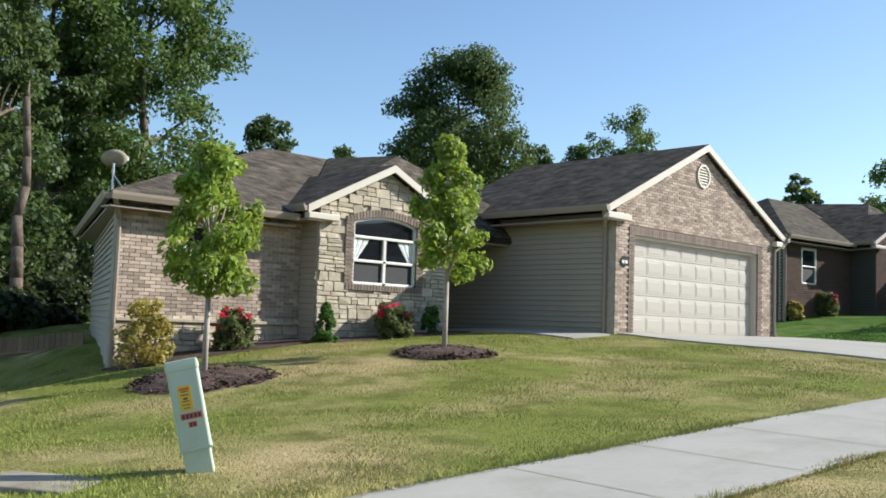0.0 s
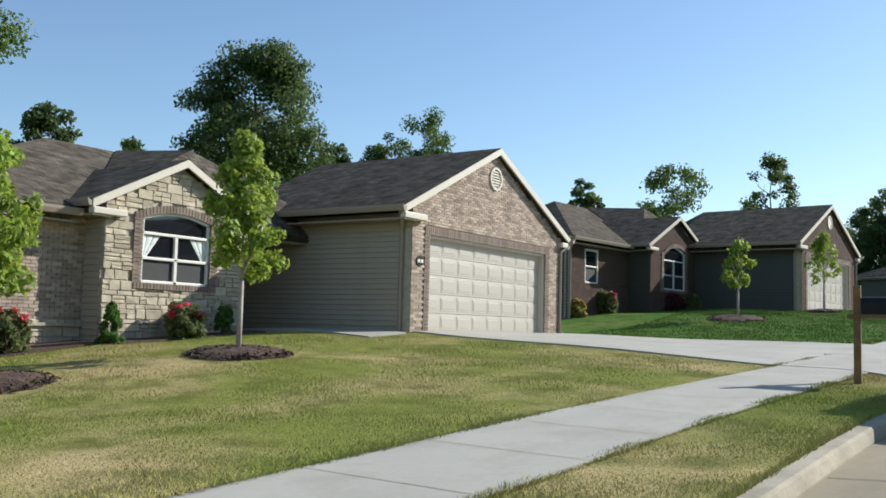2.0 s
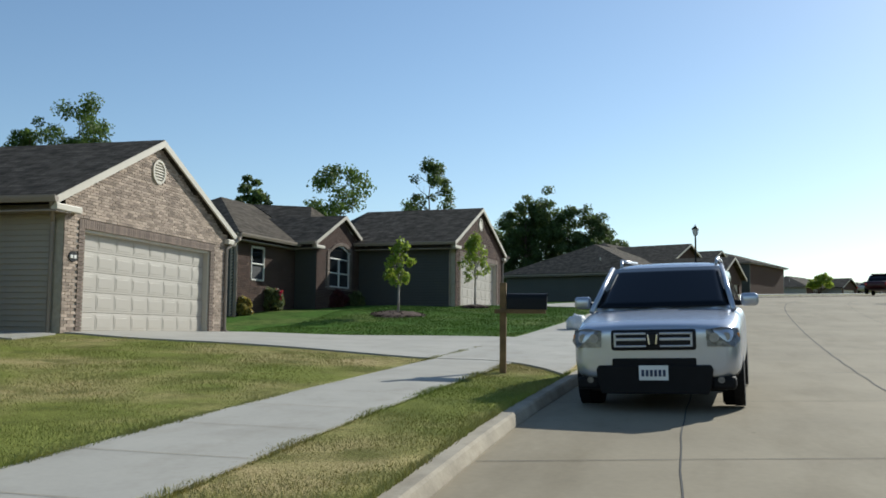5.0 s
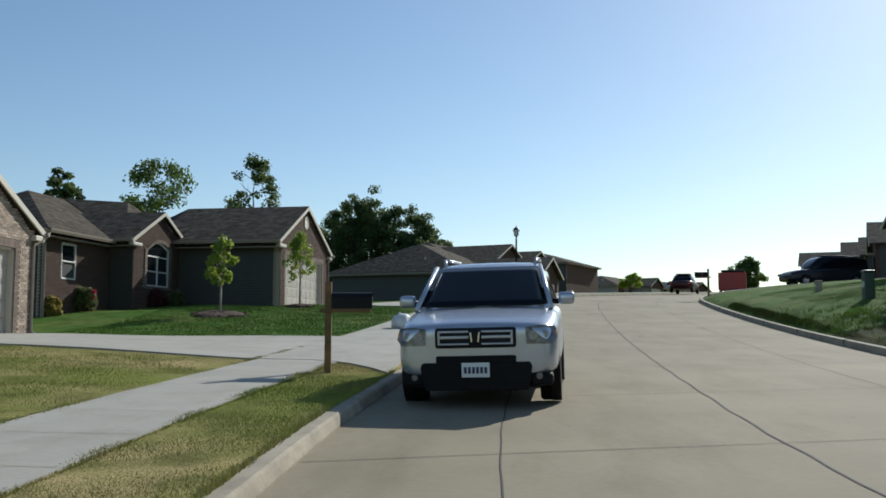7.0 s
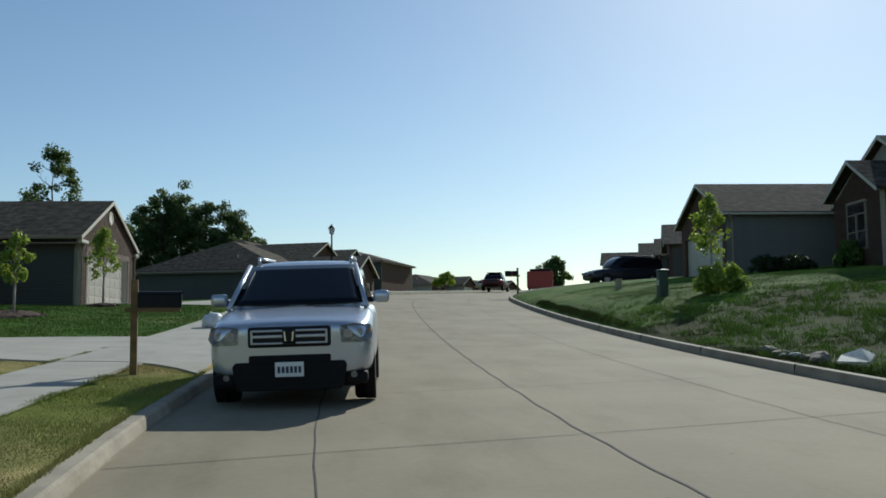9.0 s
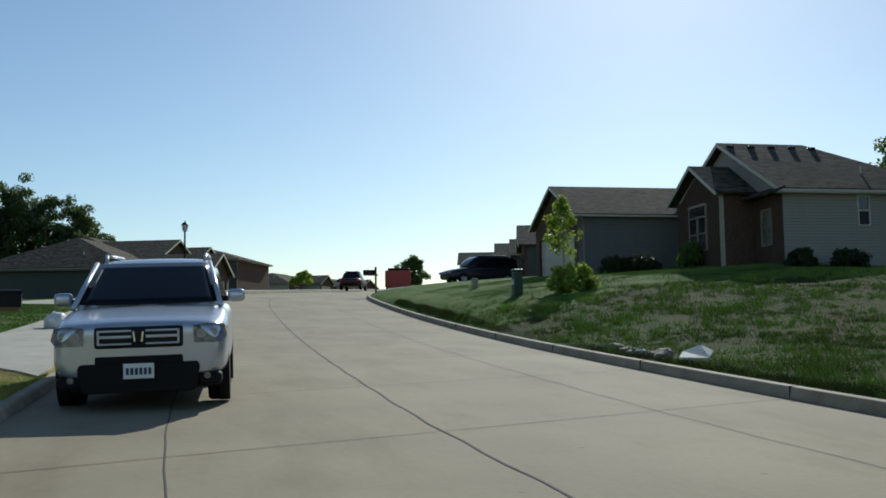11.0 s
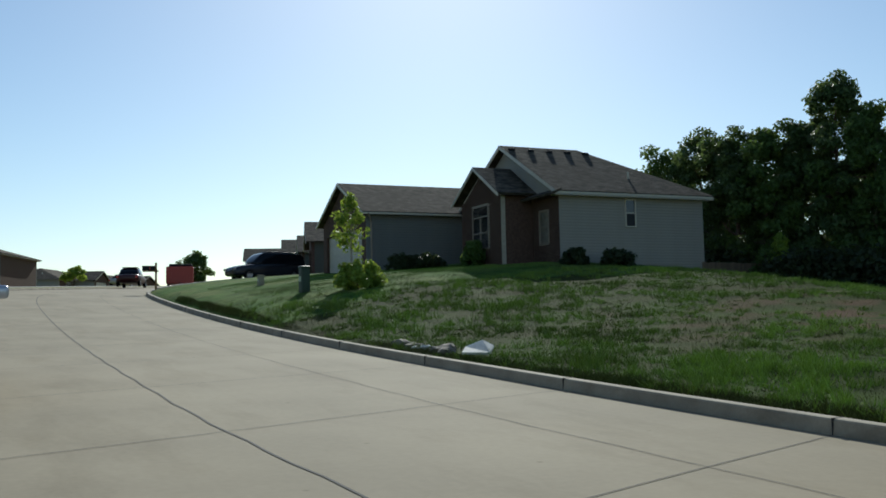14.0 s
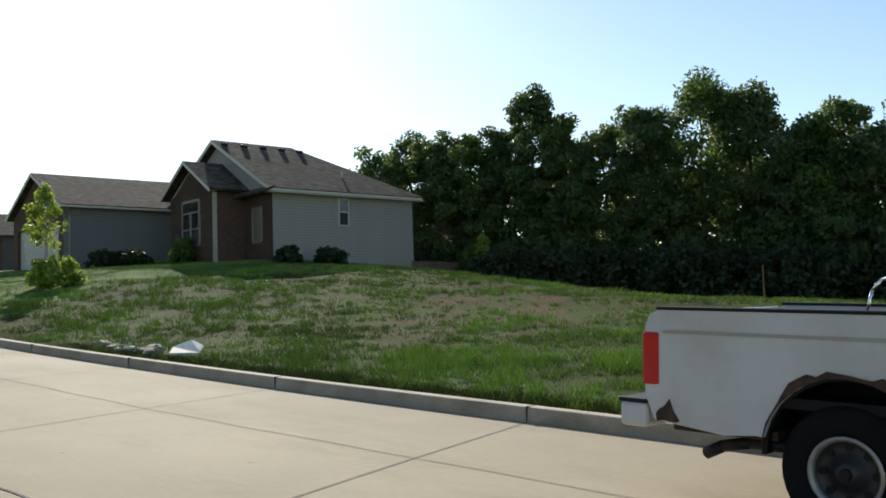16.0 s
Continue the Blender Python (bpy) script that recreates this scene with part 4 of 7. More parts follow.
def far_house(m, label, W, D, ez, rise, wall, garage=None, gable=True, name="house"):
    """A house further off: main block with a hip roof (ridge along y), and a gabled garage in front. Front faces +x."""
    h = thing(name, m, label, "house", "houses along the street")
    part("wall", boxm(-D, 0, 0, 0.2, -2.5, ez), wall, h), part("wall", boxm(-D, 0, W - 0.2, W, -2.5, ez), wall, h)
    part("wall", boxm(-0.2, 0, 0.2, W - 0.2, -2.5, ez), M_REDBRICK, h), part("wall", boxm(-D, -D + 0.2, 0.2, W - 0.2, -2.5, ez), wall, h)
    siding_wall(h, (-D, 0), (0, 0), 0.0, ez - 0.1, wall, 0.16)
    bm = bmesh.new()
    hip_roof(bm, -D - 0.45, 0.45, -0.45, W + 0.45, ez, 0.42 * D, W - 0.42 * D, -D / 2, ez + rise)
    part("roof", bm, M_ROOF, h)
    eave_gutter(h, (0.45, -0.43, ez), (-D - 0.45, -0.43, ez)), eave_gutter(h, (0.43, W + 0.45, ez), (0.43, -0.45, ez))
    part("soffit", boxm(-D - 0.4, 0.4, -0.4, W + 0.4, ez - 0.2, ez - 0.17), M_TRIMD, h)
    bm = bmesh.new()
    tube(bm, (-D * 0.35, 1.5, ez + 0.3), (-D * 0.35, 1.5, ez + 1.2), 0.05)
    part("vent_pipe", bm, M_TRIM, h)
    if garage:
        g0, g1, gx = garage
        gc = (g0 + g1) / 2
        zt = ez + 0.45 * ((g1 - g0) / 2 + 0.4)
        bm = bmesh.new()
        gable_roof_x(bm, g0 - 0.4, g1 + 0.4, ez + 0.05, 0.45, gx + 0.35, -D / 2)
        part("garage_roof", bm, M_ROOF, h)
        part("garage_side_wall", boxm(0, gx - 0.2, g0, g0 + 0.2, -2.0, ez), wall, h), part("garage_side_wall", boxm(0, gx - 0.2, g1 - 0.2, g1, -2.0, ez), wall, h)
        siding_wall(h, (0, g0), (gx, g0), 0.0, ez - 0.1, wall, 0.16)
        bm = bmesh.new()
        box(bm, gx - 0.2, gx, g0, g0 + 0.7, -2.0, 2.15), box(bm, gx - 0.2, gx, g1 - 0.7, g1, -2.0, 2.15)
        prism_x(bm, [(g0, 2.15), (g1, 2.15), (g1, ez - 0.05), (gc, zt - 0.2), (g0, ez - 0.05)], gx - 0.2, gx)
        part("garage_front_wall", bm, M_REDBRICK, h)
        garage_door(h, gx - 0.15, g0 + 0.7, g1 - 0.7, 0.02, 2.15, 4, 8)
        rake_boards(h, g0 - 0.4, g1 + 0.4, ez + 0.05, 0.45, gx + 0.35, 0.16)
        window(h, 0.0, (g0 - 3.2) if g0 > 3.5 else g1 + 1.5, (g0 - 1.8) if g0 > 3.5 else g1 + 2.9, 0.8, 2.0)
        part("soffit", boxm(0, gx + 0.3, g0 - 0.38, g0, ez - 0.2, ez - 0.17), M_TRIMD, h)
    return h


# the corner house across the street: front faces the street, its plain pale side faces the vacant lot
def lot_house(m):
    h = thing("house", m, "two-tone house with pale siding end, brick front and brown shingle roof", "house", "houses across the street")
    D, W, EZ = 7.15, 9.0, 2.86
    part("end_wall", boxm(-D, 0, -0.2, 0, -1.6, EZ), M_SIDINGL, h)
    siding_wall(h, (0, 0), (-D, 0), -1.4, EZ - 0.1, M_SIDINGL, 0.12)
    part("back_wall", boxm(-D, -D + 0.2, -W, -0.2, -1.6, EZ), M_SIDINGL, h)
    part("front_wall", boxm(-0.2, 0, -W, -0.2, -0.8, EZ), M_MORTAR, h)
    bm = bmesh.new()
    prism_x(bm, [(0.0, EZ - 0.1), (-W, EZ - 0.1), (-4.5, EZ + 2.45)], -0.2, 0)
    part("gable_wall", bm, M_SIDINGL, h)
    # roof with gable to the street and a hip behind
    bm = bmesh.new()
    e, r = EZ, EZ + 2.65
    f, k, b = 0.35, -3.7, -D - 0.35
    slab(bm, [(f, 0.4, e), (b, 0.4, e), (k, -4.5, r), (f, -4.5, r)], 0.12)
    slab(bm, [(f, -9.4, e), (b, -9.4, e), (k, -4.5, r), (f, -4.5, r)], 0.12)
    slab(bm, [(b, 0.4, e), (b, -9.4, e), (k, -4.5, r)], 0.12)
    part("roof", bm, M_ROOF, h, "brown asphalt shingle roof")
    rake_boards(h, -9.4, 0.4, e, 2.65 / 4.9, f, 0.16)
    eave_gutter(h, (b, 0.38, e), (f, 0.38, e), M_TRIM)
    part("soffit", boxm(b, f, 0.0, 0.38, e - 0.18, e - 0.15), M_TRIM, h)
    for i in range(5):
        x = 0.0 - i * 0.95
        part("ridge_vent", boxm(x - 0.13, x + 0.13, -4.1, -3.85, r - 0.36, r - 0.21, bevel=0.02), M_BLACK, h)
    bm = bmesh.new()
    tube(bm, (-4.2, -1.2, e + 0.5), (-4.2, -1.2, e + 1.15), 0.05)
    part("vent_pipe", bm, M_TRIM, h)
    # skirt roof along the front
    bm = bmesh.new()
    slab(bm, [(0.1, 0.4, e + 0.1), (0.1, -2.2, e + 0.1), (0.6, -2.2, e - 0.12), (0.6, 0.4, e - 0.12)], 0.1)
    part("skirt_roof", bm, M_ROOF, h)
    # brick window gable
    g0, g1, gx = -6.1, -2.2, 1.5
    gc = (g0 + g1) / 2
    bm = bmesh.new()
    prism_x(bm, [(g0, -0.8), (g1, -0.8), (g1, 2.95), (gc, 4.05), (g0, 2.95)], gx - 0.2, gx)
    part("gable_wall", bm, M_MORTAR, h)
    part("gable_side_wall", boxm(0, gx - 0.2, g1 - 0.2, g1, -0.8, 2.95), M_REDBRICK, h), part("gable_side_wall", boxm(0, gx - 0.2, g0, g0 + 0.2, -0.8, 2.95), M_REDBRICK, h)
    brick_wall(h, gx, g0, g1, -0.7, 4.1, lambda y, z: z < 3.95 - 0.55 * abs(y - gc) and not (abs(y - gc) < 0.82 and 0.75 < z < 2.75), M_REDBRICK, M_REDBRICK)
    brick_wall(h, 0, -2.2, 0, -0.7, EZ - 0.1, lambda y, z: not (-1.6 < y < -0.8 and 0.8 < z < 2.2), M_REDBRICK, M_REDBRICK)
    bm = bmesh.new()
    gable_roof_x(bm, g0 - 0.4, g1 + 0.4, 3.0, 0.6, gx + 0.35, -1.5)
    part("gable_roof", bm, M_ROOF, h)
    rake_boards(h, g0 - 0.4, g1 + 0.4, 3.0, 0.6, gx + 0.35, 0.15)
    window(h, gx + 0.02, gc - 0.8, gc + 0.8, 0.8, 2.7, transom=0.5, vinyl=M_TRIMD, label="taupe framed window")
    window(h, 0.02, -1.6, -0.8, 0.8, 2.2, cols=1, vinyl=M_TRIMD, label="taupe framed window")
    # side window, turned to face the lot
    w = window(h, 0, -0.27, 0.27, 1.45, 2.65, cols=1, label="pale sash window in the siding", vinyl=M_TRIM)
    w.matrix_basis = Matrix.Translation((-3.4, 0.06, 0)) @ Matrix.Rotation(radians(90), 4, "Z")
    # garage
    q0, q1, qx = -16.0, -9.0, 5.15
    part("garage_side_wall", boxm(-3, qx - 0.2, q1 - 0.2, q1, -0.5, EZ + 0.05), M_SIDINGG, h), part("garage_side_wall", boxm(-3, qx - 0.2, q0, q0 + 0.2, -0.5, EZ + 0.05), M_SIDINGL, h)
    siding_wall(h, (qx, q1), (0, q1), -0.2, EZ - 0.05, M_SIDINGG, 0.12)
    bm = bmesh.new()
    box(bm, qx - 0.2, qx, q0, q0 + 0.6, -0.5, 2.2), box(bm, qx - 0.2, qx, q1 - 0.6, q1, -0.5, 2.2)
    prism_x(bm, [(q0, 2.2), (q1, 2.2), (q1, EZ), ((q0 + q1) / 2, EZ + 1.7), (q0, EZ)], qx - 0.2, qx)
    part("garage_front_wall", bm, M_REDBRICK, h)
    garage_door(h, qx - 0.15, q0 + 0.6, q1 - 0.6, 0.1, 2.2, 4, 8, "white panelled garage door")
    bm = bmesh.new()
    gable_roof_x(bm, q0 - 0.4, q1 + 0.4, EZ + 0.05, 0.47, qx + 0.3, -3.5)
    part("garage_roof", bm, M_ROOF, h)
    rake_boards(h, q0 - 0.4, q1 + 0.4, EZ + 0.05, 0.47, qx + 0.3, 0.15)
    eave_gutter(h, (0.2, q1 + 0.38, EZ + 0.05), (qx + 0.3, q1 + 0.38, EZ + 0.05), M_TRIM)
    downspout(h, [(qx, q1 + 0.4, EZ - 0.05), (qx - 0.25, q1 + 0.06, EZ - 0.4), (qx - 0.25, q1 + 0.06, 0.1)])
    return h


lot_house(pose(22.85, 30.87, 3.66, 0, 0, 174))
far_house(pose(-1.9, 66.0, 3.05, 0, 0, -18), "dark green-grey sided house with hip roof and brick front", 13, 10.4, 2.6, 2.45, M_SIDINGD, (6.5, 12.5, 3.5))
far_house(pose(-3.37, 82.9, 5.1, 0, 0, -24), "dark sided house with gabled garage toward the street", 13, 9.0, 2.6, 2.0, M_SIDINGD, (1.0, 7.0, 3.5))
far_house(pose(-0.04, 97.8, 5.75, 0, 0, -24), "brown house with gabled garage up the street", 13, 9.0, 2.6, 2.0, M_SIDINGD, (1.0, 7.0, 3.5))
far_house(pose(8.7, 113.0, 7.3, 0, 0, -24), "brown brick house with low shingle roof up the street", 12, 9.0, 2.4, 1.5, M_SIDINGD)
far_house(pose(19.5, 150.0, 6.3, 0, 0, -30), "small distant house with dark roof", 14, 9.0, 2.4, 1.9, M_SIDINGL, (6.0, 12.0, 3.0))
far_house(pose(31.0, 165.0, 6.1, 0, 0, -40), "small distant house with dark roof", 14, 9.0, 2.4, 1.9, M_SIDINGD, (1.0, 7.0, 3.0))
for x_, y_, z_, lb_ in ((28.9, 64.5, 3.8, "house with gabled garage beyond the vacant lot's neighbour"), (33.4, 77.8, 4.2, "dark sided house with shingle roof further up the street"),
                        (37.0, 91.4, 5.1, "house with gabled roof further up the street"), (38.3, 106.8, 5.45, "far house with plain brown roof up the street")):
    far_house(pose(x_, y_, z_, 0, 0, 160), lb_, 12, 9.0, 2.6, 1.5, M_SIDINGD, (5.5, 11.5, 3.5))


# ---- trees and shrubs ----
def leaf_cloud(centres, radii, per, size, rng, flat=0.75):
    """Loose leaf quads scattered through clumps: returns an array of corners, four for each leaf."""
    out = []
    for c, r in zip(centres, radii):
        n = max(6, int(per * (r / np.mean(radii)) ** 2))
        d = rng.normal(size=(n, 3))
        d /= np.linalg.norm(d, axis=1)[:, None]
        p = np.asarray(c) + d * (r * rng.uniform(0.12, 1.1, n) ** 0.62)[:, None] * np.array([1, 1, flat])
        a = rng.normal(size=(n, 3))
        a /= np.linalg.norm(a, axis=1)[:, None]
        nrm = d * 0.7 + rng.normal(size=(n, 3)) * 0.6 + np.array([0, 0, 0.35])
        b = np.cross(nrm, a)
        b /= np.linalg.norm(b, axis=1)[:, None] + 1e-9
        a = np.cross(b, nrm)
        a /= np.linalg.norm(a, axis=1)[:, None] + 1e-9
        s = size * rng.uniform(0.6, 1.3, n)[:, None]
        droop = np.array([0, 0, -0.25]) * s
        q = np.stack([p - a * s * 0.55, p + b * s * 0.36 + droop * 0.3, p + a * s * 0.6 + droop, p - b * s * 0.36 + droop * 0.3], 1)
        out.append(q.reshape(-1, 3))
    return np.concatenate(out)


def limb(bm, p, d, length, r, rng, depth, tips, bend=0.25):
    """A tapering limb in short pieces with side limbs."""
    k = 4
    for i in range(k):
        q = p + d * (length / k)
        r1 = r * (1 - 0.16)
        tube(bm, p, q, r, r1, n=7 if r > 0.05 else 5, caps=False)
        p, r = q, r1
        d = (d + Vector(rng.normal(size=3) * bend * 0.5) + Vector((0, 0, 0.06))).normalized()
        if depth > 0 and i >= 1:
            side = Vector(rng.normal(size=3))
            side = (side - side.dot(d) * d).normalized()
            limb(bm, p, (d * 0.55 + side * 0.8 + Vector((0, 0, 0.15))).normalized(), length * rng.uniform(0.45, 0.7), r * 0.6, rng, depth - 1, tips, bend)
    tips.append(np.array(p))


def big_tree(name, m, label, H, crown_r, trunk_r, seed, leaf, clumps=60, per=130, size=0.34, low=0.25, shape=1.0, group=""):
    """A full-grown tree: trunk with limbs, and a crown of leaf clumps set round the ends of the limbs, uneven and with gaps."""
    rng = np.random.default_rng(seed)
    t = thing(name, m, label, "tree", group)
    bm, tips = bmesh.new(), []
    p, r = Vector((0, 0, -0.4)), trunk_r
    n = 9
    for i in range(n):
        q = Vector((rng.normal() * 0.12 * i / n * crown_r * 0.3, rng.normal() * 0.12 * i / n * crown_r * 0.3, H * 0.86 * (i + 1) / n))
        r1 = trunk_r * (1 - 0.85 * (i + 1) / n)
        tube(bm, p, q, r, r1, n=9, caps=False)
        p, r = q, r1
        f = (i + 1) / n
        if f > low * 0.8:
            for _ in range(2):
                a = rng.uniform(0, 2 * math.pi)
                d = Vector((math.cos(a), math.sin(a), rng.uniform(0.15, 0.7))).normalized()
                limb(bm, p, d, crown_r * rng.uniform(0.55, 0.9) * (1.1 - 0.5 * f), r * 0.5 + 0.02, rng, 1, tips)
    part("trunk", bm, M_BARK, t, smooth=True)
    c, rad = [], []
    tips = np.array(tips)
    for i in range(clumps):
        if i < clumps * 0.45:
            o = tips[rng.integers(len(tips))] + rng.normal(size=3) * 0.35
        else:
            z = rng.uniform(low, 1.0)
            w = crown_r * (math.sin(math.pi * min(1, (z - low) / (1 - low) * 0.82 + 0.16)) ** 0.7) * shape
            a, g = rng.uniform(0, 2 * math.pi), math.sqrt(rng.uniform(0.25, 1.0))
            o = np.array([math.cos(a) * w * g, math.sin(a) * w * g, z * H])
        c.append(o), rad.append(max(0.42, crown_r * rng.uniform(0.17, 0.35)))
    tri_soup("crown", leaf_cloud(c, rad, per, size, rng, 0.74), 4, leaf, t)
    return t


def young_tree(name, m, label, H, stem, crown_r, seed, leaf, per=150, size=0.11, clumps=95):
    """A slim planted tree with a pale stem and an upright oval crown."""
    rng = np.random.default_rng(seed)
    t = thing(name, m, label, "tree", "young street trees")
    bm, tips = bmesh.new(), []
    tube(bm, (0, 0, -0.1), (0.01, 0, stem), 0.045, 0.036, n=9)
    for k in range(13):
        a = 2.4 * k + rng.uniform(-0.3, 0.3)
        z0 = stem + (H - stem) * 0.62 * k / 13
        d = Vector((math.cos(a) * 0.55, math.sin(a) * 0.55, 1.0)).normalized()
        limb(bm, Vector((0, 0, z0)), d, min((H - stem) * 0.42, (H - z0) * 0.75), 0.018, rng, 0, tips, 0.15)
    tube(bm, (0.01, 0, stem), (0, 0, H * 0.93), 0.034, 0.008, n=7)
    part("trunk", bm, M_BARKL, t, "pale grey-brown slim stem", smooth=True)
    c, rad = [], []
    for i in range(clumps):
        f = rng.uniform(0, 1) ** 0.85
        w = crown_r * (math.sin(math.pi * min(1, 0.16 + 0.8 * f)) ** 0.75) * (1 - 0.45 * f)
        a, g = rng.uniform(0, 2 * math.pi), math.sqrt(rng.uniform(0.05, 1))
        c.append((math.cos(a) * w * g, math.sin(a) * w * g, stem - 0.02 + f * (H - stem)))
        rad.append(crown_r * rng.uniform(0.13, 0.26))
    tri_soup("crown", leaf_cloud(c, rad, per * 0.32, size, rng, 1.0), 4, leaf, t)
    return t


def shrub(name, m, label, W, H, seed, leaf, n=60, per=70, size=0.06, cone=False, flowers=None):
    rng = np.random.default_rng(seed)
    t = thing(name, m, label, "shrub", "foundation planting")
    bm, tips = bmesh.new(), []
    for k in range(6):
        a = rng.uniform(0, 6.28)
        limb(bm, Vector((0, 0, -0.05)), Vector((math.cos(a) * 0.5, math.sin(a) * 0.5, 1)).normalized(), H * 0.65, 0.014, rng, 0, tips, 0.2)
    part("stems", bm, M_BARK, t)
    c, rad = [], []
    for i in range(n):
        f = rng.uniform(0.05, 1)
        w = W / 2 * ((1.02 - f) ** 0.7 if cone else math.sin(math.pi * (0.25 + 0.65 * f)) ** 0.6)
        a, g = rng.uniform(0, 6.28), math.sqrt(rng.uniform(0.1, 1))
        c.append((math.cos(a) * w * g, math.sin(a) * w * g, f * H * 0.93)), rad.append(W * rng.uniform(0.09, 0.17))
    tri_soup("foliage", leaf_cloud(c, rad, per, size, rng, 1.0), 4, leaf, t)
    if flowers:
        c2 = [(x * 1.05, y * 1.05, z * 1.03 + 0.03) for x, y, z in c if z > H * 0.5][:flowers]
        for o in c2:
            tri_soup("bloom", leaf_cloud([o], [W * 0.10], 40, size * 1.0, rng, 1.0), 4, M_ROSE, t)
    return t


def at(x, y, dz=0.0, rz=0.0, s=1.0):
    return pose(x, y, float(gz(x, y)) + dz, 0, 0, rz) @ Matrix.Scale(s, 4)


def mulch_ring(x, y, r, seed):
    rng = np.random.default_rng(seed)
    bm = bmesh.new()
    n = 24
    c = bm.verts.new((0, 0, 0.10))
    rings = []
    for q, z in ((0.35, 0.10), (0.7, 0.07), (1.0, -0.03)):
        rings.append([bm.verts.new((q * r * math.cos(2 * math.pi * i / n) * (1 + 0.06 * math.sin(3 * i + seed)), q * r * math.sin(2 * math.pi * i / n) * (1 + 0.05 * math.sin(5 * i)),
                                    z + rng.uniform(-0.015, 0.015) + float(gz(x + q * r * math.cos(2 * math.pi * i / n), y + q * r * math.sin(2 * math.pi * i / n)) - gz(x, y)))) for i in range(n)])
    for i in range(n):
        j = (i + 1) % n
        bm.faces.new((c, rings[0][i], rings[0][j]))
        for a, b in zip(rings, rings[1:]):
            bm.faces.new((a[i], b[i], b[j], a[j]))
    ob = link_mesh("mulch_bed", bm, M_MULCH)
    ob.matrix_world = at(x, y, 0.02)
    k = 900
    a, g = rng.uniform(0, 6.28, k), r * np.sqrt(rng.uniform(0, 1.0, k))
    X, Y = x + g * np.cos(a), y + g * np.sin(a)
    Z = gz(X, Y) + 0.11 - 0.09 * (g / r) ** 2
    th, L = rng.uniform(0, 6.28, k), rng.uniform(0.02, 0.06, k)
    dx, dy = np.cos(th) * L, np.sin(th) * L
    wx_, wy_ = -np.sin(th) * 0.012, np.cos(th) * 0.012
    tz = rng.uniform(-0.02, 0.03, k)
    q = np.stack([np.stack([X - dx - wx_, Y - dy - wy_, Z - tz], 1), np.stack([X + dx - wx_, Y + dy - wy_, Z + tz], 1),
                  np.stack([X + dx + wx_, Y + dy + wy_, Z + tz + 0.01], 1), np.stack([X - dx + wx_, Y - dy + wy_, Z - tz + 0.01], 1)], 1).reshape(-1, 3)
    chips = tri_soup("bark_chips", q, 4, M_MULCH)
    chips.parent = ob
    chips.matrix_parent_inverse = ob.matrix_world.inverted()
    tagged(chips, kind="stuff")
    tagged(ob, "dark brown bark mulch ring round a young tree", "mulch bed", "mulch rings")
    return ob


# placed plants
young_tree("young_maple_tree", at(-11.48, 6.77), "young maple with dense green crown in a mulch ring", 3.27, 1.27, 0.81, 11, M_LEAFY, per=210, size=0.09, clumps=95)
mulch_ring(-11.48, 6.77, 1.0, 11)
young_tree("young_maple_tree", at(-10.92, 10.76), "young maple with yellow-green crown in a mulch ring", 3.39, 1.17, 0.82, 12, M_LEAFY, per=210, size=0.09, clumps=95)
mulch_ring(-10.92, 10.76, 0.85, 12)
young_tree("young_maple_tree", at(-9.32, 32.11), "young tree with small olive crown on the lawn", 2.70, 1.12, 0.66, 13, M_LEAFY, per=70, size=0.12, clumps=60)
mulch_ring(-9.32, 32.11, 1.0, 13)
young_tree("young_maple_tree", at(-7.76, 37.88), "young tree with airy yellow-green crown by a garage", 3.01, 1.09, 0.80, 14, M_LEAFY, per=70, size=0.12, clumps=60)
mulch_ring(-7.76, 37.88, 0.6, 14)
shrub("shrub", at(-14.45, 7.36), "yellow-green deciduous shrub at the house corner", 0.89, 1.07, 21, M_BUSH, per=60)
shrub("rose_bush", at(-14.55, 9.13), "rose bush with red blooms against the brick wall", 0.69, 0.74, 22, M_ROSEL, flowers=9)
shrub("evergreen_shrub", at(-14.15, 10.83), "small conical evergreen shrub by the stone wall", 0.47, 0.76, 23, M_CEDAR, cone=True, size=0.05, per=90)
shrub("rose_bush", at(-14.00, 12.38), "rose bush with a few red blooms under the window", 0.73, 0.67, 24, M_ROSEL, flowers=8)
shrub("evergreen_shrub", at(-14.10, 13.48), "dark rounded evergreen shrub by the porch", 0.35, 0.59, 25, M_CEDAR, size=0.05, per=90)
shrub("rose_bush", at(-14.59, 33.30), "rose bush with red blooms by a brick wall", 0.95, 0.84, 26, M_ROSEL, flowers=6, size=0.1)
shrub("shrub", at(-14.92, 31.48), "low green shrub by a brick wall", 0.70, 0.62, 27, M_BUSH, size=0.1)
shrub("burgundy_shrub", at(-13.44, 36.98), "low burgundy-leaved shrub under a window", 0.98, 0.63, 28, M_BURG, size=0.1)
shrub("shrub", at(-12.82, 37.83), "low dark green shrub by a brick wall", 0.62, 0.59, 29, M_ROSEL, size=0.1)
young_tree("young_maple_tree", at(13.59, 30.62), "slender young tree with sparse green crown", 3.15, 1.2, 0.80, 15, M_LEAFY, per=70, size=0.12, clumps=60)
shrub("ornamental_grass", at(13.22, 29.14), "tall tuft of ornamental grass and shrubs round a young tree", 1.5, 0.9, 31, M_LEAFY, size=0.13, per=50)
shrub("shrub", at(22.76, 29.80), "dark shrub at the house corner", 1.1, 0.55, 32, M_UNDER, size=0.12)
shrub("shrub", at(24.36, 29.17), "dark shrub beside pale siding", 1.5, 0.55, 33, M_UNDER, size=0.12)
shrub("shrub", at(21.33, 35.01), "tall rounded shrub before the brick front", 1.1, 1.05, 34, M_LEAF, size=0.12)
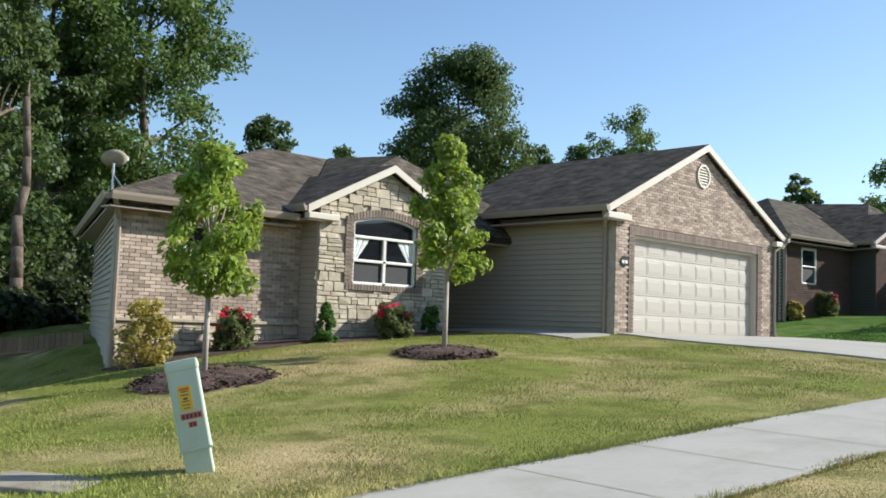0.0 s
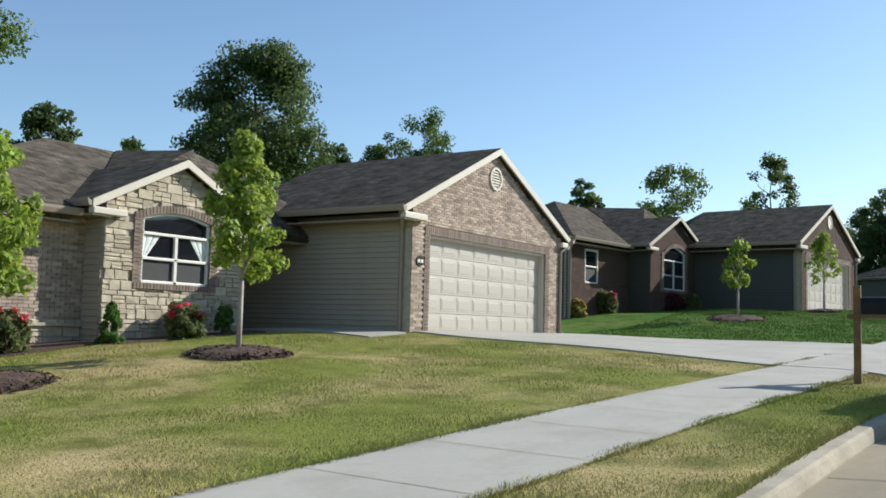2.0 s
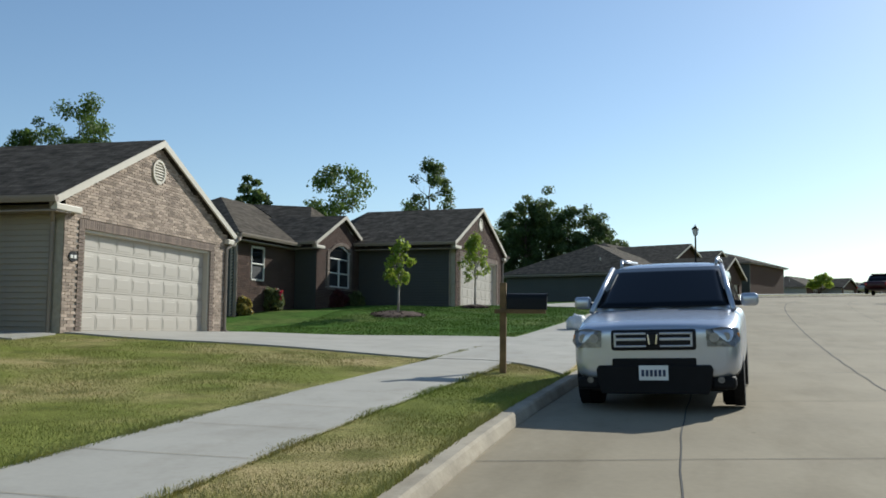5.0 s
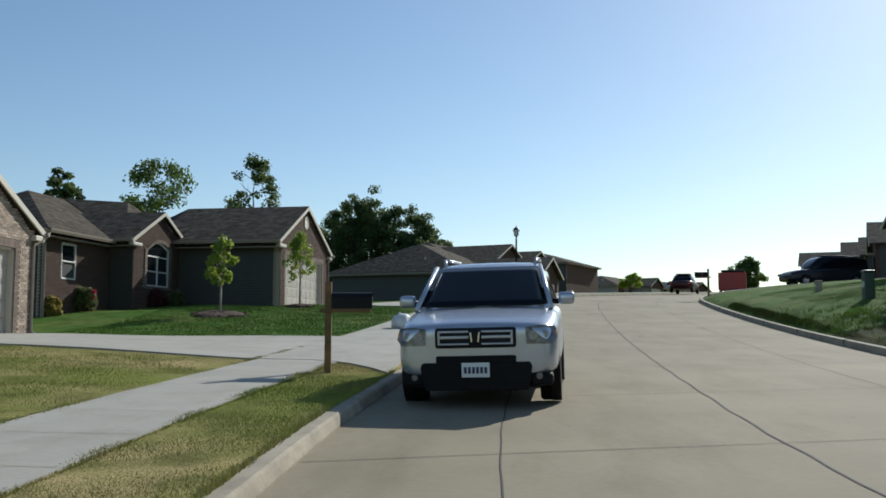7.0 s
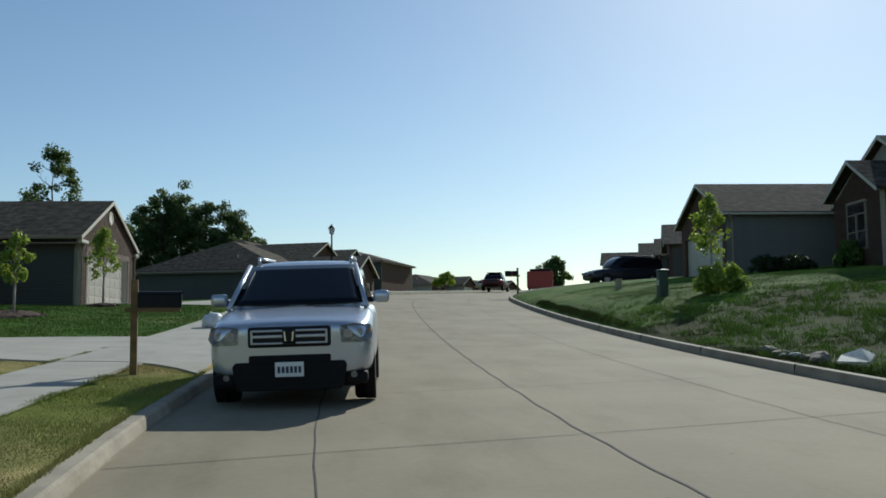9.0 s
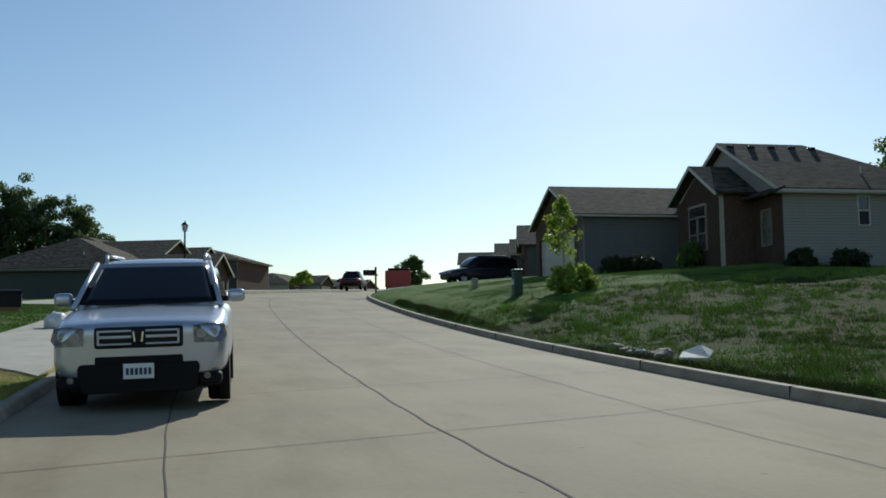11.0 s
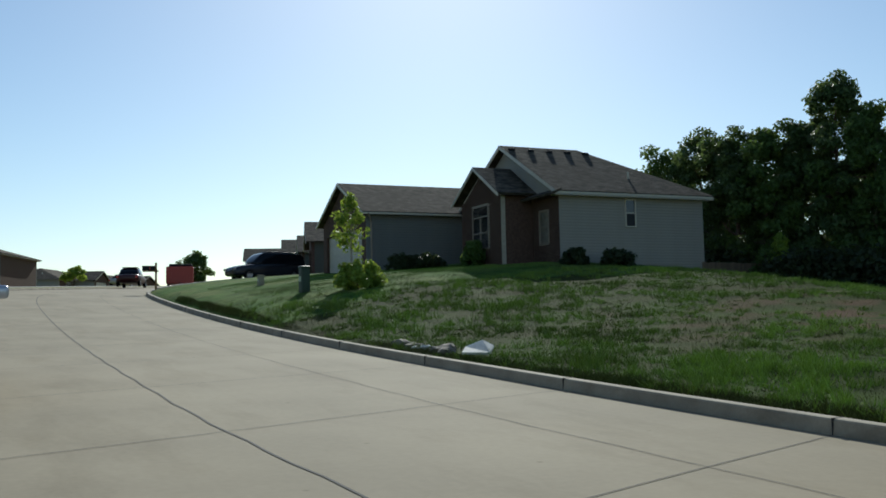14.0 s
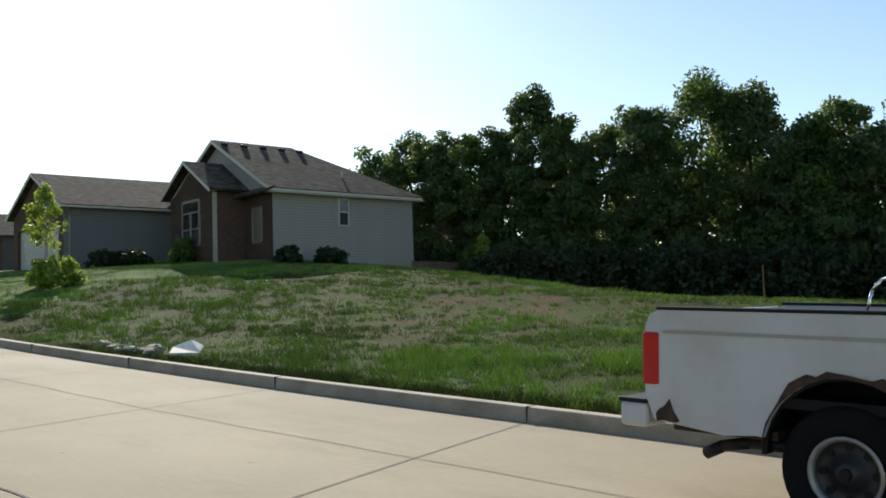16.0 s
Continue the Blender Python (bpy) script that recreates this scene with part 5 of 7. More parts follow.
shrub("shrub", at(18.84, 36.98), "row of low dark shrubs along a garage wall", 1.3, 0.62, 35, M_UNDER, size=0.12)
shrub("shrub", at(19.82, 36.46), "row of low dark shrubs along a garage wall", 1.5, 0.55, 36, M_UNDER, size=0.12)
shrub("small_tree", at(33.25, 28.81), "small bright green bushy tree before the woods", 1.36, 2.12, 37, M_LEAFY, size=0.2, cone=True)
# undergrowth here takes the shade of the crowns as its leaf colour
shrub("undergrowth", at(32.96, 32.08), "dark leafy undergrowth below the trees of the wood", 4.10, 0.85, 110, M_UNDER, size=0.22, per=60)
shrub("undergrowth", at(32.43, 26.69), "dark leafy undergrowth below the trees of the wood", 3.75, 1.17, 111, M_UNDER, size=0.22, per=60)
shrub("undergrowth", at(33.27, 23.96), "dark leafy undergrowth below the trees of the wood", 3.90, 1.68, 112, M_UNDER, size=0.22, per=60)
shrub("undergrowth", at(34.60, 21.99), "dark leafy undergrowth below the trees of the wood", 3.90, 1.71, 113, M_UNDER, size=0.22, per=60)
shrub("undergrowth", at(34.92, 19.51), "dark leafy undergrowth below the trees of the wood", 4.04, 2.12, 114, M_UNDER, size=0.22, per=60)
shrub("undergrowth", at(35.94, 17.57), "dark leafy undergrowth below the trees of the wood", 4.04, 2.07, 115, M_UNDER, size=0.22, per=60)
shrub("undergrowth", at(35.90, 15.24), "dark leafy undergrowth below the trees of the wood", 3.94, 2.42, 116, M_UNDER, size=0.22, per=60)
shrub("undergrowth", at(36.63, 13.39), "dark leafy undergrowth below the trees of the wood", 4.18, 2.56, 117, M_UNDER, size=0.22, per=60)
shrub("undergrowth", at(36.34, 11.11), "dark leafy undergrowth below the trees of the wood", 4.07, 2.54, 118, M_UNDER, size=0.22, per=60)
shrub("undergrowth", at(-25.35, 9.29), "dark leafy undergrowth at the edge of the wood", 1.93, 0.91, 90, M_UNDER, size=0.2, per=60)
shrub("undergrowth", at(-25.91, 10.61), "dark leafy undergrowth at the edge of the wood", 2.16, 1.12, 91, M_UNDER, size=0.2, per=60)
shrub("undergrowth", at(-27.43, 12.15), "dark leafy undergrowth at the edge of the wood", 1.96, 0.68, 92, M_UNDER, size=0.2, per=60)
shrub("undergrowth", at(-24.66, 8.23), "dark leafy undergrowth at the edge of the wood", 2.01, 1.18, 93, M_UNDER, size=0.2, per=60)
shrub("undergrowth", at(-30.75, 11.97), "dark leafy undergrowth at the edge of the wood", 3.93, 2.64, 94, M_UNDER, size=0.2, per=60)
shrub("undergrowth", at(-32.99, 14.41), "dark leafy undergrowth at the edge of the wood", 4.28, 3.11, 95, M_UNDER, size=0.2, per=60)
big_tree("tree", pose(-32.2, 16.0, 1.03), "tall oak with broad dark green crown behind the house", 14.0, 3.3, 0.3, 41, M_LEAF, 148, 256, 0.16, 0.3, 1.0, "trees of the wood")
big_tree("tree", pose(-33.5, 21.9, 0.95), "small dark tree behind the roof", 8.8, 1.1, 0.12, 49, M_LEAFD, 60, 160, 0.17, 0.3, 1.0, "trees of the wood")
big_tree("tree", pose(-31.7, 12.2, 0.87), "tall dark tree at the edge of the wood", 14.0, 2.1, 0.28, 42, M_LEAFD, 121, 229, 0.17, 0.15, 1.0, "trees of the wood")
big_tree("tree", pose(-28.6, 9.1, 0.73), "tall dark tree at the edge of the wood", 12.5, 2.2, 0.28, 43, M_LEAFD, 121, 229, 0.17, 0.1, 1.0, "trees of the wood")
big_tree("tree", pose(-41.4, 17.6, 0.60), "lower tree in the shade of the wood", 7.1, 2.7, 0.2, 44, M_LEAF, 81, 202, 0.17, 0.05, 1.0, "trees of the wood")
big_tree("tree", pose(-39.5, 14.2, 0.56), "lower tree in the shade of the wood", 9.2, 2.5, 0.2, 45, M_LEAF, 81, 202, 0.17, 0.05, 1.0, "trees of the wood")
big_tree("tree", pose(-32.6, 32.4, 1.77), "broad oak with dense dark crown behind the roof", 12.7, 3.4, 0.3, 46, M_LEAFD, 148, 256, 0.17, 0.42, 1.0, "trees of the wood")
big_tree("tree", pose(-32.3, 38.2, 2.12), "round dark tree behind the roof", 8.9, 1.5, 0.2, 47, M_LEAFD, 54, 202, 0.17, 0.35, 1.0, "trees of the wood")
big_tree("tree", pose(-36.4, 47.7, 2.20), "airy tree with open grey-green crown", 11.9, 2.0, 0.2, 148, M_LEAF, 48, 148, 0.17, 0.4, 1.0, "trees of the wood")
big_tree("tree", pose(-35.4, 50.9, 2.35), "airy tree with open grey-green crown", 13.0, 2.6, 0.2, 48, M_LEAF, 54, 148, 0.17, 0.4, 1.0, "trees of the wood")
big_tree("tree", pose(-40.9, 32.2, 1.31), "treetop behind the ridge", 9.4, 1.5, 0.2, 50, M_LEAF, 60, 160, 0.17, 0.4, 1.0, "trees of the wood")
big_tree("tree", pose(-31.8, 67.9, 2.86), "dark tree behind a brick house", 10.4, 1.8, 0.2, 51, M_LEAFD, 36, 150, 0.26, 0.3, 1.0, "trees of the wood")
big_tree("tree", pose(-26.9, 75.3, 3.30), "airy tree behind a brick house", 11.9, 3.6, 0.2, 52, M_LEAF, 56, 100, 0.26, 0.35, 1.0, "trees of the wood")
big_tree("tree", pose(-21.2, 82.3, 3.69), "tree with broken open crown", 12.9, 2.8, 0.2, 53, M_LEAFD, 44, 100, 0.26, 0.35, 1.0, "trees of the wood")
big_tree("tree", pose(-24.5, 86.6, 3.67), "dense dark tree behind the houses", 9.2, 3.2, 0.25, 56, M_LEAFD, 44, 150, 0.26, 0.1, 1.0, "trees of the wood")
big_tree("tree", pose(23.0, 87.0, 4.77), "small tree beyond a driveway", 3.1, 1.2, 0.1, 58, M_LEAF, 60, 90, 0.22, 0.02, 1.0, "trees of the wood")
big_tree("tree", pose(17.1, 118.8, 5.80), "young green tree far up the street", 2.7, 1.6, 0.1, 59, M_LEAFY, 16, 80, 0.3, 0.3, 1.0, "trees of the wood")
big_tree("tree", pose(8.7, 129.7, 6.15), "distant round green tree", 3.1, 1.5, 0.1, 60, M_LEAF, 16, 80, 0.3, 0.2, 1.0, "trees of the wood")
big_tree("tree", pose(39.1, 42.8, 1.00), "lower tree filling the dark wood behind the lot", 8.2, 2.6, 0.18, 73, M_LEAFD, 70, 110, 0.3, 0.02, 1.1, "trees of the wood")
big_tree("tree", pose(41.8, 38.7, 1.00), "lower tree filling the dark wood behind the lot", 7.9, 2.9, 0.18, 74, M_LEAFD, 70, 110, 0.3, 0.02, 1.1, "trees of the wood")
big_tree("tree", pose(44.9, 33.5, 1.00), "lower tree filling the dark wood behind the lot", 8.5, 3.2, 0.18, 75, M_LEAFD, 70, 110, 0.3, 0.02, 1.1, "trees of the wood")
big_tree("tree", pose(47.1, 28.4, 1.00), "lower tree filling the dark wood behind the lot", 8.1, 3.3, 0.18, 76, M_LEAFD, 70, 110, 0.3, 0.02, 1.1, "trees of the wood")
big_tree("tree", pose(48.4, 23.9, 1.00), "lower tree filling the dark wood behind the lot", 8.3, 3.2, 0.18, 77, M_LEAFD, 70, 110, 0.3, 0.02, 1.1, "trees of the wood")
big_tree("tree", pose(49.2, 19.6, 1.00), "lower tree filling the dark wood behind the lot", 7.8, 3.2, 0.18, 78, M_LEAFD, 70, 110, 0.3, 0.02, 1.1, "trees of the wood")
big_tree("tree", pose(47.8, 14.5, 1.00), "lower tree filling the dark wood behind the lot", 6.9, 3.3, 0.18, 79, M_LEAFD, 70, 110, 0.3, 0.02, 1.1, "trees of the wood")
big_tree("tree", pose(35.6, 25.9, 1.00), "lower tree filling the dark wood behind the lot", 4.2, 1.6, 0.18, 80, M_LEAFD, 70, 110, 0.3, 0.02, 1.1, "trees of the wood")
big_tree("tree", pose(37.5, 21.1, 1.00), "lower tree filling the dark wood behind the lot", 3.6, 1.7, 0.18, 81, M_LEAFD, 70, 110, 0.3, 0.02, 1.1, "trees of the wood")
big_tree("tree", pose(38.6, 16.5, 1.00), "lower tree filling the dark wood behind the lot", 3.5, 1.7, 0.18, 82, M_LEAFD, 70, 110, 0.3, 0.02, 1.1, "trees of the wood")
big_tree("tree", pose(35.6, 29.2, 1.00), "lower tree filling the dark wood behind the lot", 4.2, 1.5, 0.18, 83, M_LEAFD, 70, 110, 0.3, 0.02, 1.1, "trees of the wood")
big_tree("tree", pose(37.9, 12.9, 1.00), "lower tree filling the dark wood behind the lot", 3.2, 1.8, 0.18, 84, M_LEAFD, 70, 110, 0.3, 0.02, 1.1, "trees of the wood")


# the wood behind the vacant lot and the clump behind the far houses: bearing and rise of each top in degrees, distance, crown radius
WOOD = ((41.2, 8.4, 53, 2.2), (42.9, 9.0, 52, 2.2), (44.8, 10.2, 50, 2.1), (46.8, 9.7, 47, 1.8), (48.5, 10.1, 46, 1.9), (50.3, 10.3, 46, 1.6), (52.2, 13.1, 45, 1.9), (54.3, 10.9, 44, 1.9),
        (56.5, 10.6, 44, 2.0), (59.1, 11.0, 43, 2.1), (62.1, 12.5, 43, 2.5), (64.9, 12.0, 43, 2.2), (67.2, 9.1, 42, 2.0), (69.7, 10.6, 42, 2.2), (72.0, 9.0, 41, 2.2), (74.8, 10.2, 41, 2.6))
for k, (a_, e_, d_, r_) in enumerate(WOOD):
    big_tree("tree", pose(d_ * math.sin(radians(a_)), d_ * math.cos(radians(a_)), 1.1), "tall tree in the dark wood behind the vacant lot", 0.3 + d_ * math.tan(radians(e_)) + 0.08 * r_, r_, 0.2, 61 + k,
             (M_LEAFD, M_LEAF, M_LEAFD)[k % 3], 120, 190, 0.17, 0.05, 1.0, "trees of the wood")
for k, (a_, e_, d_, r_) in enumerate(((-9.3, 7.0, 97, 2.4), (-8.5, 8.0, 95, 2.6), (-7.3, 7.8, 96, 2.6), (-6.0, 7.3, 95, 2.7), (-4.7, 6.8, 96, 2.5), (-3.5, 5.8, 98, 2.2), (-10.6, 6.0, 99, 2.6))):
    big_tree("tree", pose(d_ * math.sin(radians(a_)), d_ * math.cos(radians(a_)), 4.4), "dense dark tree behind the houses", d_ * math.tan(radians(e_)) - 3.0 + 0.1 * r_, r_, 0.22, 154 + k,
             M_LEAFD, 110, 120, 0.24, 0.02, 1.0, "trees of the wood")


# ---- vehicles ----
def lathe(bm, prof, n=28, axis="X"):
    """Turn a (radius, offset) outline round the x axis."""
    rings = []
    for i in range(n):
        a = 2 * math.pi * i / n
        rings.append([bm.verts.new((o, r * math.cos(a), r * math.sin(a))) for r, o in prof])
    for i in range(n):
        A, B = rings[i], rings[(i + 1) % n]
        for k in range(len(prof) - 1):
            bm.faces.new((A[k], B[k], B[k + 1], A[k + 1]))
    bmesh.ops.remove_doubles(bm, verts=bm.verts[:], dist=1e-5)
    bmesh.ops.recalc_face_normals(bm, faces=bm.faces[:])
    return bm


def wheel(parent, x, y, r, w, side, rim_r, spokes=5, rim=None, steel=False):
    """side: +1 when the outer face looks along +x."""
    wh = new("wheel")
    wh.parent, wh.matrix_basis = parent, Matrix.Translation((x, y, r))
    s = side
    bm = lathe(bmesh.new(), [(rim_r, -s * w / 2), (r * 0.93, -s * w / 2), (r, -s * w * 0.36), (r, s * w * 0.36), (r * 0.93, s * w / 2), (rim_r * 1.12, s * w * 0.5), (rim_r, s * w * 0.42)], 36)
    part("tyre", bm, M_TYRE, wh, "black rubber tyre", smooth=True)
    bm = lathe(bmesh.new(), [(rim_r, s * w * 0.44), (rim_r * 0.93, s * w * 0.44), (rim_r * 0.88, s * w * 0.30), (rim_r * (0.55 if steel else 0.86), s * w * (0.22 if steel else 0.0)),
                              (rim_r * 0.50, s * w * 0.30), (rim_r * 0.3, s * w * 0.34), (rim_r * 0.28, s * w * 0.46), (0.001, s * w * 0.46)], 32)
    part("rim", bm, rim or M_RIM, wh, "pale metal rim", smooth=True)
    if steel:
        bm = lathe(bmesh.new(), [(rim_r * 1.0, s * w * 0.44), (rim_r * 1.03, s * w * 0.50), (rim_r * 0.97, s * w * 0.53), (rim_r * 0.88, s * w * 0.46), (rim_r * 0.86, s * w * 0.40)], 36)
        part("rim_ring", bm, M_DULLRIM, wh, "dull bright outer rim ring", smooth=True)
    for k in range(spokes):
        a = 2 * math.pi * k / spokes
        bm = bmesh.new()
        if steel:
            tube(bm, (s * w * 0.2, 0, rim_r * 0.72), (s * w * 0.29, 0, rim_r * 0.72), rim_r * 0.12, n=12)
            ob = part("rim_hole", bm, M_BLACK, wh)
        else:
            box(bm, min(s * w * 0.2, s * w * 0.42), max(s * w * 0.2, s * w * 0.42), -rim_r * 0.12, rim_r * 0.12, rim_r * 0.2, rim_r * 0.92, bevel=0.008)
            ob = part("spoke", bm, rim or M_RIM, wh)
        ob.matrix_basis = Matrix.Rotation(a, 4, "X")
    bm = bmesh.new()
    tube(bm, (s * w * 0.3, 0, 0), (s * w * 0.56, 0, 0), rim_r * 0.2, rim_r * 0.16, n=16)
    part("hub_cap", bm, M_BLACK if steel else M_CHROME, wh)
    return wh


def loft(sections, level=1):
    """Skin half sections [(y, [(x, z), ...])] mirrored over x = 0; closed at both ends."""
    bm = bmesh.new()
    rows_ = []
    for y, pts in sections:
        full = [(x, z) for x, z in pts] + [(-x, z) for x, z in reversed(pts) if x > 1e-6]
        rows_.append([bm.verts.new((x, y, z)) for x, z in full])
    for a, b in zip(rows_, rows_[1:]):
        k = len(a)
        for i in range(k):
            j = (i + 1) % k
            bm.faces.new((a[i], a[j], b[j], b[i]))
    bm.faces.new(rows_[0]), bm.faces.new(list(reversed(rows_[-1])))
    bmesh.ops.recalc_face_normals(bm, faces=bm.faces[:])
    return bm


def smooth_part(name, bm, material, parent, label="", level=2):
    ob = part(name, bm, material, parent, label, smooth=True)
    if level:
        md = ob.modifiers.new("round", "SUBSURF")
        md.levels = md.render_levels = level
    return ob


def body_section(hw, zb, zt, crown=0.03):
    return [(0, zb), (hw * 0.8, zb), (hw * 0.96, zb + 0.07), (hw, zb + 0.22), (hw, zb + (zt - zb) * 0.55), (hw * 0.985, zt - 0.16), (hw * 0.94, zt - 0.03), (hw * 0.86, zt), (hw * 0.45, zt + crown), (0, zt + crown * 1.2)]


def silver_suv(m):
    t = thing("suv", m, "silver sport utility vehicle parked at the kerb, facing the camera's street end", "car")
    t["label"] = "silver sport utility vehicle parked against the concrete kerb"
    sec = lambda hw, zb, zt: [(0, zb), (hw * 0.82, zb), (hw * 0.97, zb + 0.05), (hw, zb + 0.2), (hw * 0.998, zb + (zt - zb) * 0.6), (hw * 0.985, zt - 0.14), (hw * 0.95, zt - 0.04),
                              (hw * 0.86, zt - 0.005), (hw * 0.80, zt + 0.012), (hw * 0.4, zt + 0.03), (0, zt + 0.035)]
    S = [(0.0, 0.78, 0.42, 0.88), (0.012, 0.84, 0.40, 0.95), (0.08, 0.905, 0.38, 0.985), (0.22, 0.955, 0.36, 1.015), (0.5, 0.98, 0.34, 1.06), (0.9, 0.985, 0.34, 1.12), (1.2, 0.985, 0.34, 1.155),
         (2.0, 0.985, 0.34, 1.14), (3.2, 0.985, 0.34, 1.14), (4.2, 0.975, 0.36, 1.14), (4.6, 0.94, 0.42, 1.12), (4.74, 0.87, 0.48, 1.04)]
    smooth_part("body", loft([(y, sec(hw, zb, zt)) for y, hw, zb, zt in S]), M_SILVER, t, "silver painted body")
    # cabin
    cab = [(1.08, 0.82, 1.12, 1.16), (1.4, 0.80, 1.12, 1.345), (2.0, 0.73, 1.12, 1.70), (2.28, 0.715, 1.12, 1.765), (3.3, 0.71, 1.12, 1.79), (4.3, 0.70, 1.12, 1.75), (4.6, 0.70, 1.12, 1.62), (4.72, 0.74, 1.08, 1.2)]
    smooth_part("cabin", loft([(y, [(0, zb), (0.90, zb), (0.895, zb + 0.03), (hw + (0.88 - hw) * 0.42, zb + (zt - zb) * 0.55), (hw, zt - 0.05), (hw * 0.93, zt), (hw * 0.5, zt + 0.015), (0, zt + 0.02)]) for y, hw, zb, zt in cab], 1), M_SILVER, t, level=1)
    # windscreen lies on the front of the cabin
    bm = bmesh.new()
    g = []
    for i in range(9):
        f = i / 8
        y, z, hw = 1.13 + 0.86 * f, 1.185 + 0.51 * f, 0.83 - 0.135 * f
        g.append([bm.verts.new((x * hw, y - 0.055 + 0.10 * x * x, z + 0.018)) for x in np.linspace(-1, 1, 13)])
    for a, b in zip(g, g[1:]):
        for i in range(12):
            bm.faces.new((a[i], a[i + 1], b[i + 1], b[i]))
    ob = smooth_part("windscreen", bm, M_CARGLASS, t, "dark reflecting windscreen", 0)
    sd = ob.modifiers.new("thick", "SOLIDIFY")
    sd.thickness = 0.012
    for s in (-1, 1):
        bm = bmesh.new()
        tube(bm, (s * 0.875, 1.06, 1.15), (s * 0.715, 1.97, 1.715), 0.034, 0.032, n=8)
        part("pillar", bm, M_SILVER, t, smooth=True)
        bm = bmesh.new()
        for q0, q1 in (((0.64, 2.3, 1.75), (0.65, 2.42, 1.835)), ((0.65, 2.42, 1.835), (0.64, 4.1, 1.84)), ((0.64, 4.1, 1.84), (0.64, 4.2, 1.74))):
            tube(bm, (s * q0[0], q0[1], q0[2]), (s * q1[0], q1[1], q1[2]), 0.022, n=8)
        part("roof_rail", bm, M_RIM, t, smooth=True)
        # side windows
        bm = bmesh.new()
        pts = [(1.75, 1.2), (2.15, 1.64), (4.2, 1.67), (4.45, 1.24)]
        vs = [bm.verts.new((s * (0.905 - 0.31 * (z - 1.12) + 0.012), y, z)) for y, z in pts]
        bm.faces.new(vs)
        part("side_window", bm, M_CARGLASS, t)
        mir = new("door_mirror")
        mir.parent = t
        mir.matrix_basis = Matrix.Translation((s * 1.06, 1.5, 1.26))
        bm = box(bmesh.new(), -0.11, 0.11, -0.06, 0.06, -0.08, 0.085, bevel=0.045)
        part("mirror_shell", bm, M_SILVER, mir, smooth=True)
        part("mirror_arm", boxm(min(-s * 0.19, -s * 0.06), max(-s * 0.19, -s * 0.06), -0.03, 0.03, -0.07, 0.0, bevel=0.01), M_PLASTIC, mir)
        # lamps
        hl = new("headlight")
        hl.parent = t
        bm = bmesh.new()
        out = [(0.60, 0.755, 0.045), (0.59, 0.945, 0.05), (0.76, 0.97, 0.075), (0.935, 0.95, 0.26), (0.965, 0.82, 0.23), (0.89, 0.745, 0.095)]
        vf = [bm.verts.new((s * x, y - 0.075, z)) for x, z, y in out]
        vb = [bm.verts.new((s * x, y + 0.12, z)) for x, z, y in out]
        bm.faces.new(vf)
        for i in range(6):
            bm.faces.new((vf[i], vb[i], vb[(i + 1) % 6], vf[(i + 1) % 6]))
        bmesh.ops.recalc_face_normals(bm, faces=bm.faces[:])
        part("lens", bm, M_LENS, hl, "clear headlight lens")
        for x, z, r, mt in ((0.68, 0.855, 0.055, M_DULLRIM), (0.81, 0.865, 0.045, M_DULLRIM)):
            bm = bmesh.new()
            yy = -0.022 if x < 0.7 else 0.03
            tube(bm, (s * x, yy + 0.02, z), (s * x, yy - 0.01, z), r * 0.7, r, n=18)
            part("reflector", bm, mt, hl)
        part("turn_lamp", boxm(min(s * 0.90, s * 0.95), max(s * 0.90, s * 0.95), 0.14, 0.3, 0.80, 0.9, bevel=0.012), M_AMBER, hl, "amber corner lamp")
        bm = bmesh.new()
        tube(bm, (s * 0.74, 0.09, 0.375), (s * 0.74, 0.02, 0.375), 0.038, n=16)
        part("fog_light", bm, M_LENS, t)
        for yy in (0.88, 3.6):
            wheel(t, s * 0.84, yy, 0.365, 0.24, s, 0.225)
        for yy in (0.88, 3.6):
            bm = bmesh.new()
            lathe(bm, [(0.0, 0.06), (0.41, 0.06), (0.41, -0.06), (0.0, -0.06)], 24)
            bmesh.ops.translate(bm, vec=(s * 0.915, yy, 0.40), verts=bm.verts[:])
            part("wheel_arch", bm, M_PLASTIC, t)
    # grille
    gr = new("grille")
    gr.parent = t
    part("grille_back", boxm(-0.48, 0.48, -0.035, 0.06, 0.715, 0.955, bevel=0.03), M_BLACK, gr)
    for z0, z1 in ((0.895, 0.922), (0.826, 0.862), (0.752, 0.776)):
        for x0, x1 in ((-0.445, -0.075), (0.075, 0.445)):
            part("grille_bar", boxm(x0, x1, -0.055, 0.0, z0, z1, bevel=0.008), M_SILVER, gr)
    for x0, x1 in ((-0.445, -0.418), (0.418, 0.445)):
        part("grille_bar", boxm(x0, x1, -0.055, 0.0, 0.752, 0.922, bevel=0.008), M_SILVER, gr)
    part("badge_back", boxm(-0.08, 0.08, -0.06, -0.01, 0.765, 0.92, bevel=0.02), M_BLACK, gr)
    for s in (-1, 1):
        ob = part("badge_bar", boxm(-0.011, 0.011, -0.074, -0.03, -0.06, 0.06, bevel=0.006), M_CHROME, gr, "plain chrome badge shape")
        ob.matrix_basis = pose(s * 0.045, 0, 0.843, 0, s * 7, 0)
    # bumper
    part("air_intake", boxm(-0.475, 0.475, -0.022, 0.12, 0.47, 0.625, bevel=0.02), M_PLASTIC, t, "black upper air intake")
    bm = bmesh.new()
    prism_y(bm, [(-0.66, 0.50), (-0.63, 0.545), (-0.5, 0.545), (0.5, 0.545), (0.63, 0.545), (0.66, 0.50), (0.64, 0.34), (0.6, 0.22), (-0.6, 0.22), (-0.64, 0.34)], -0.045, 0.25)
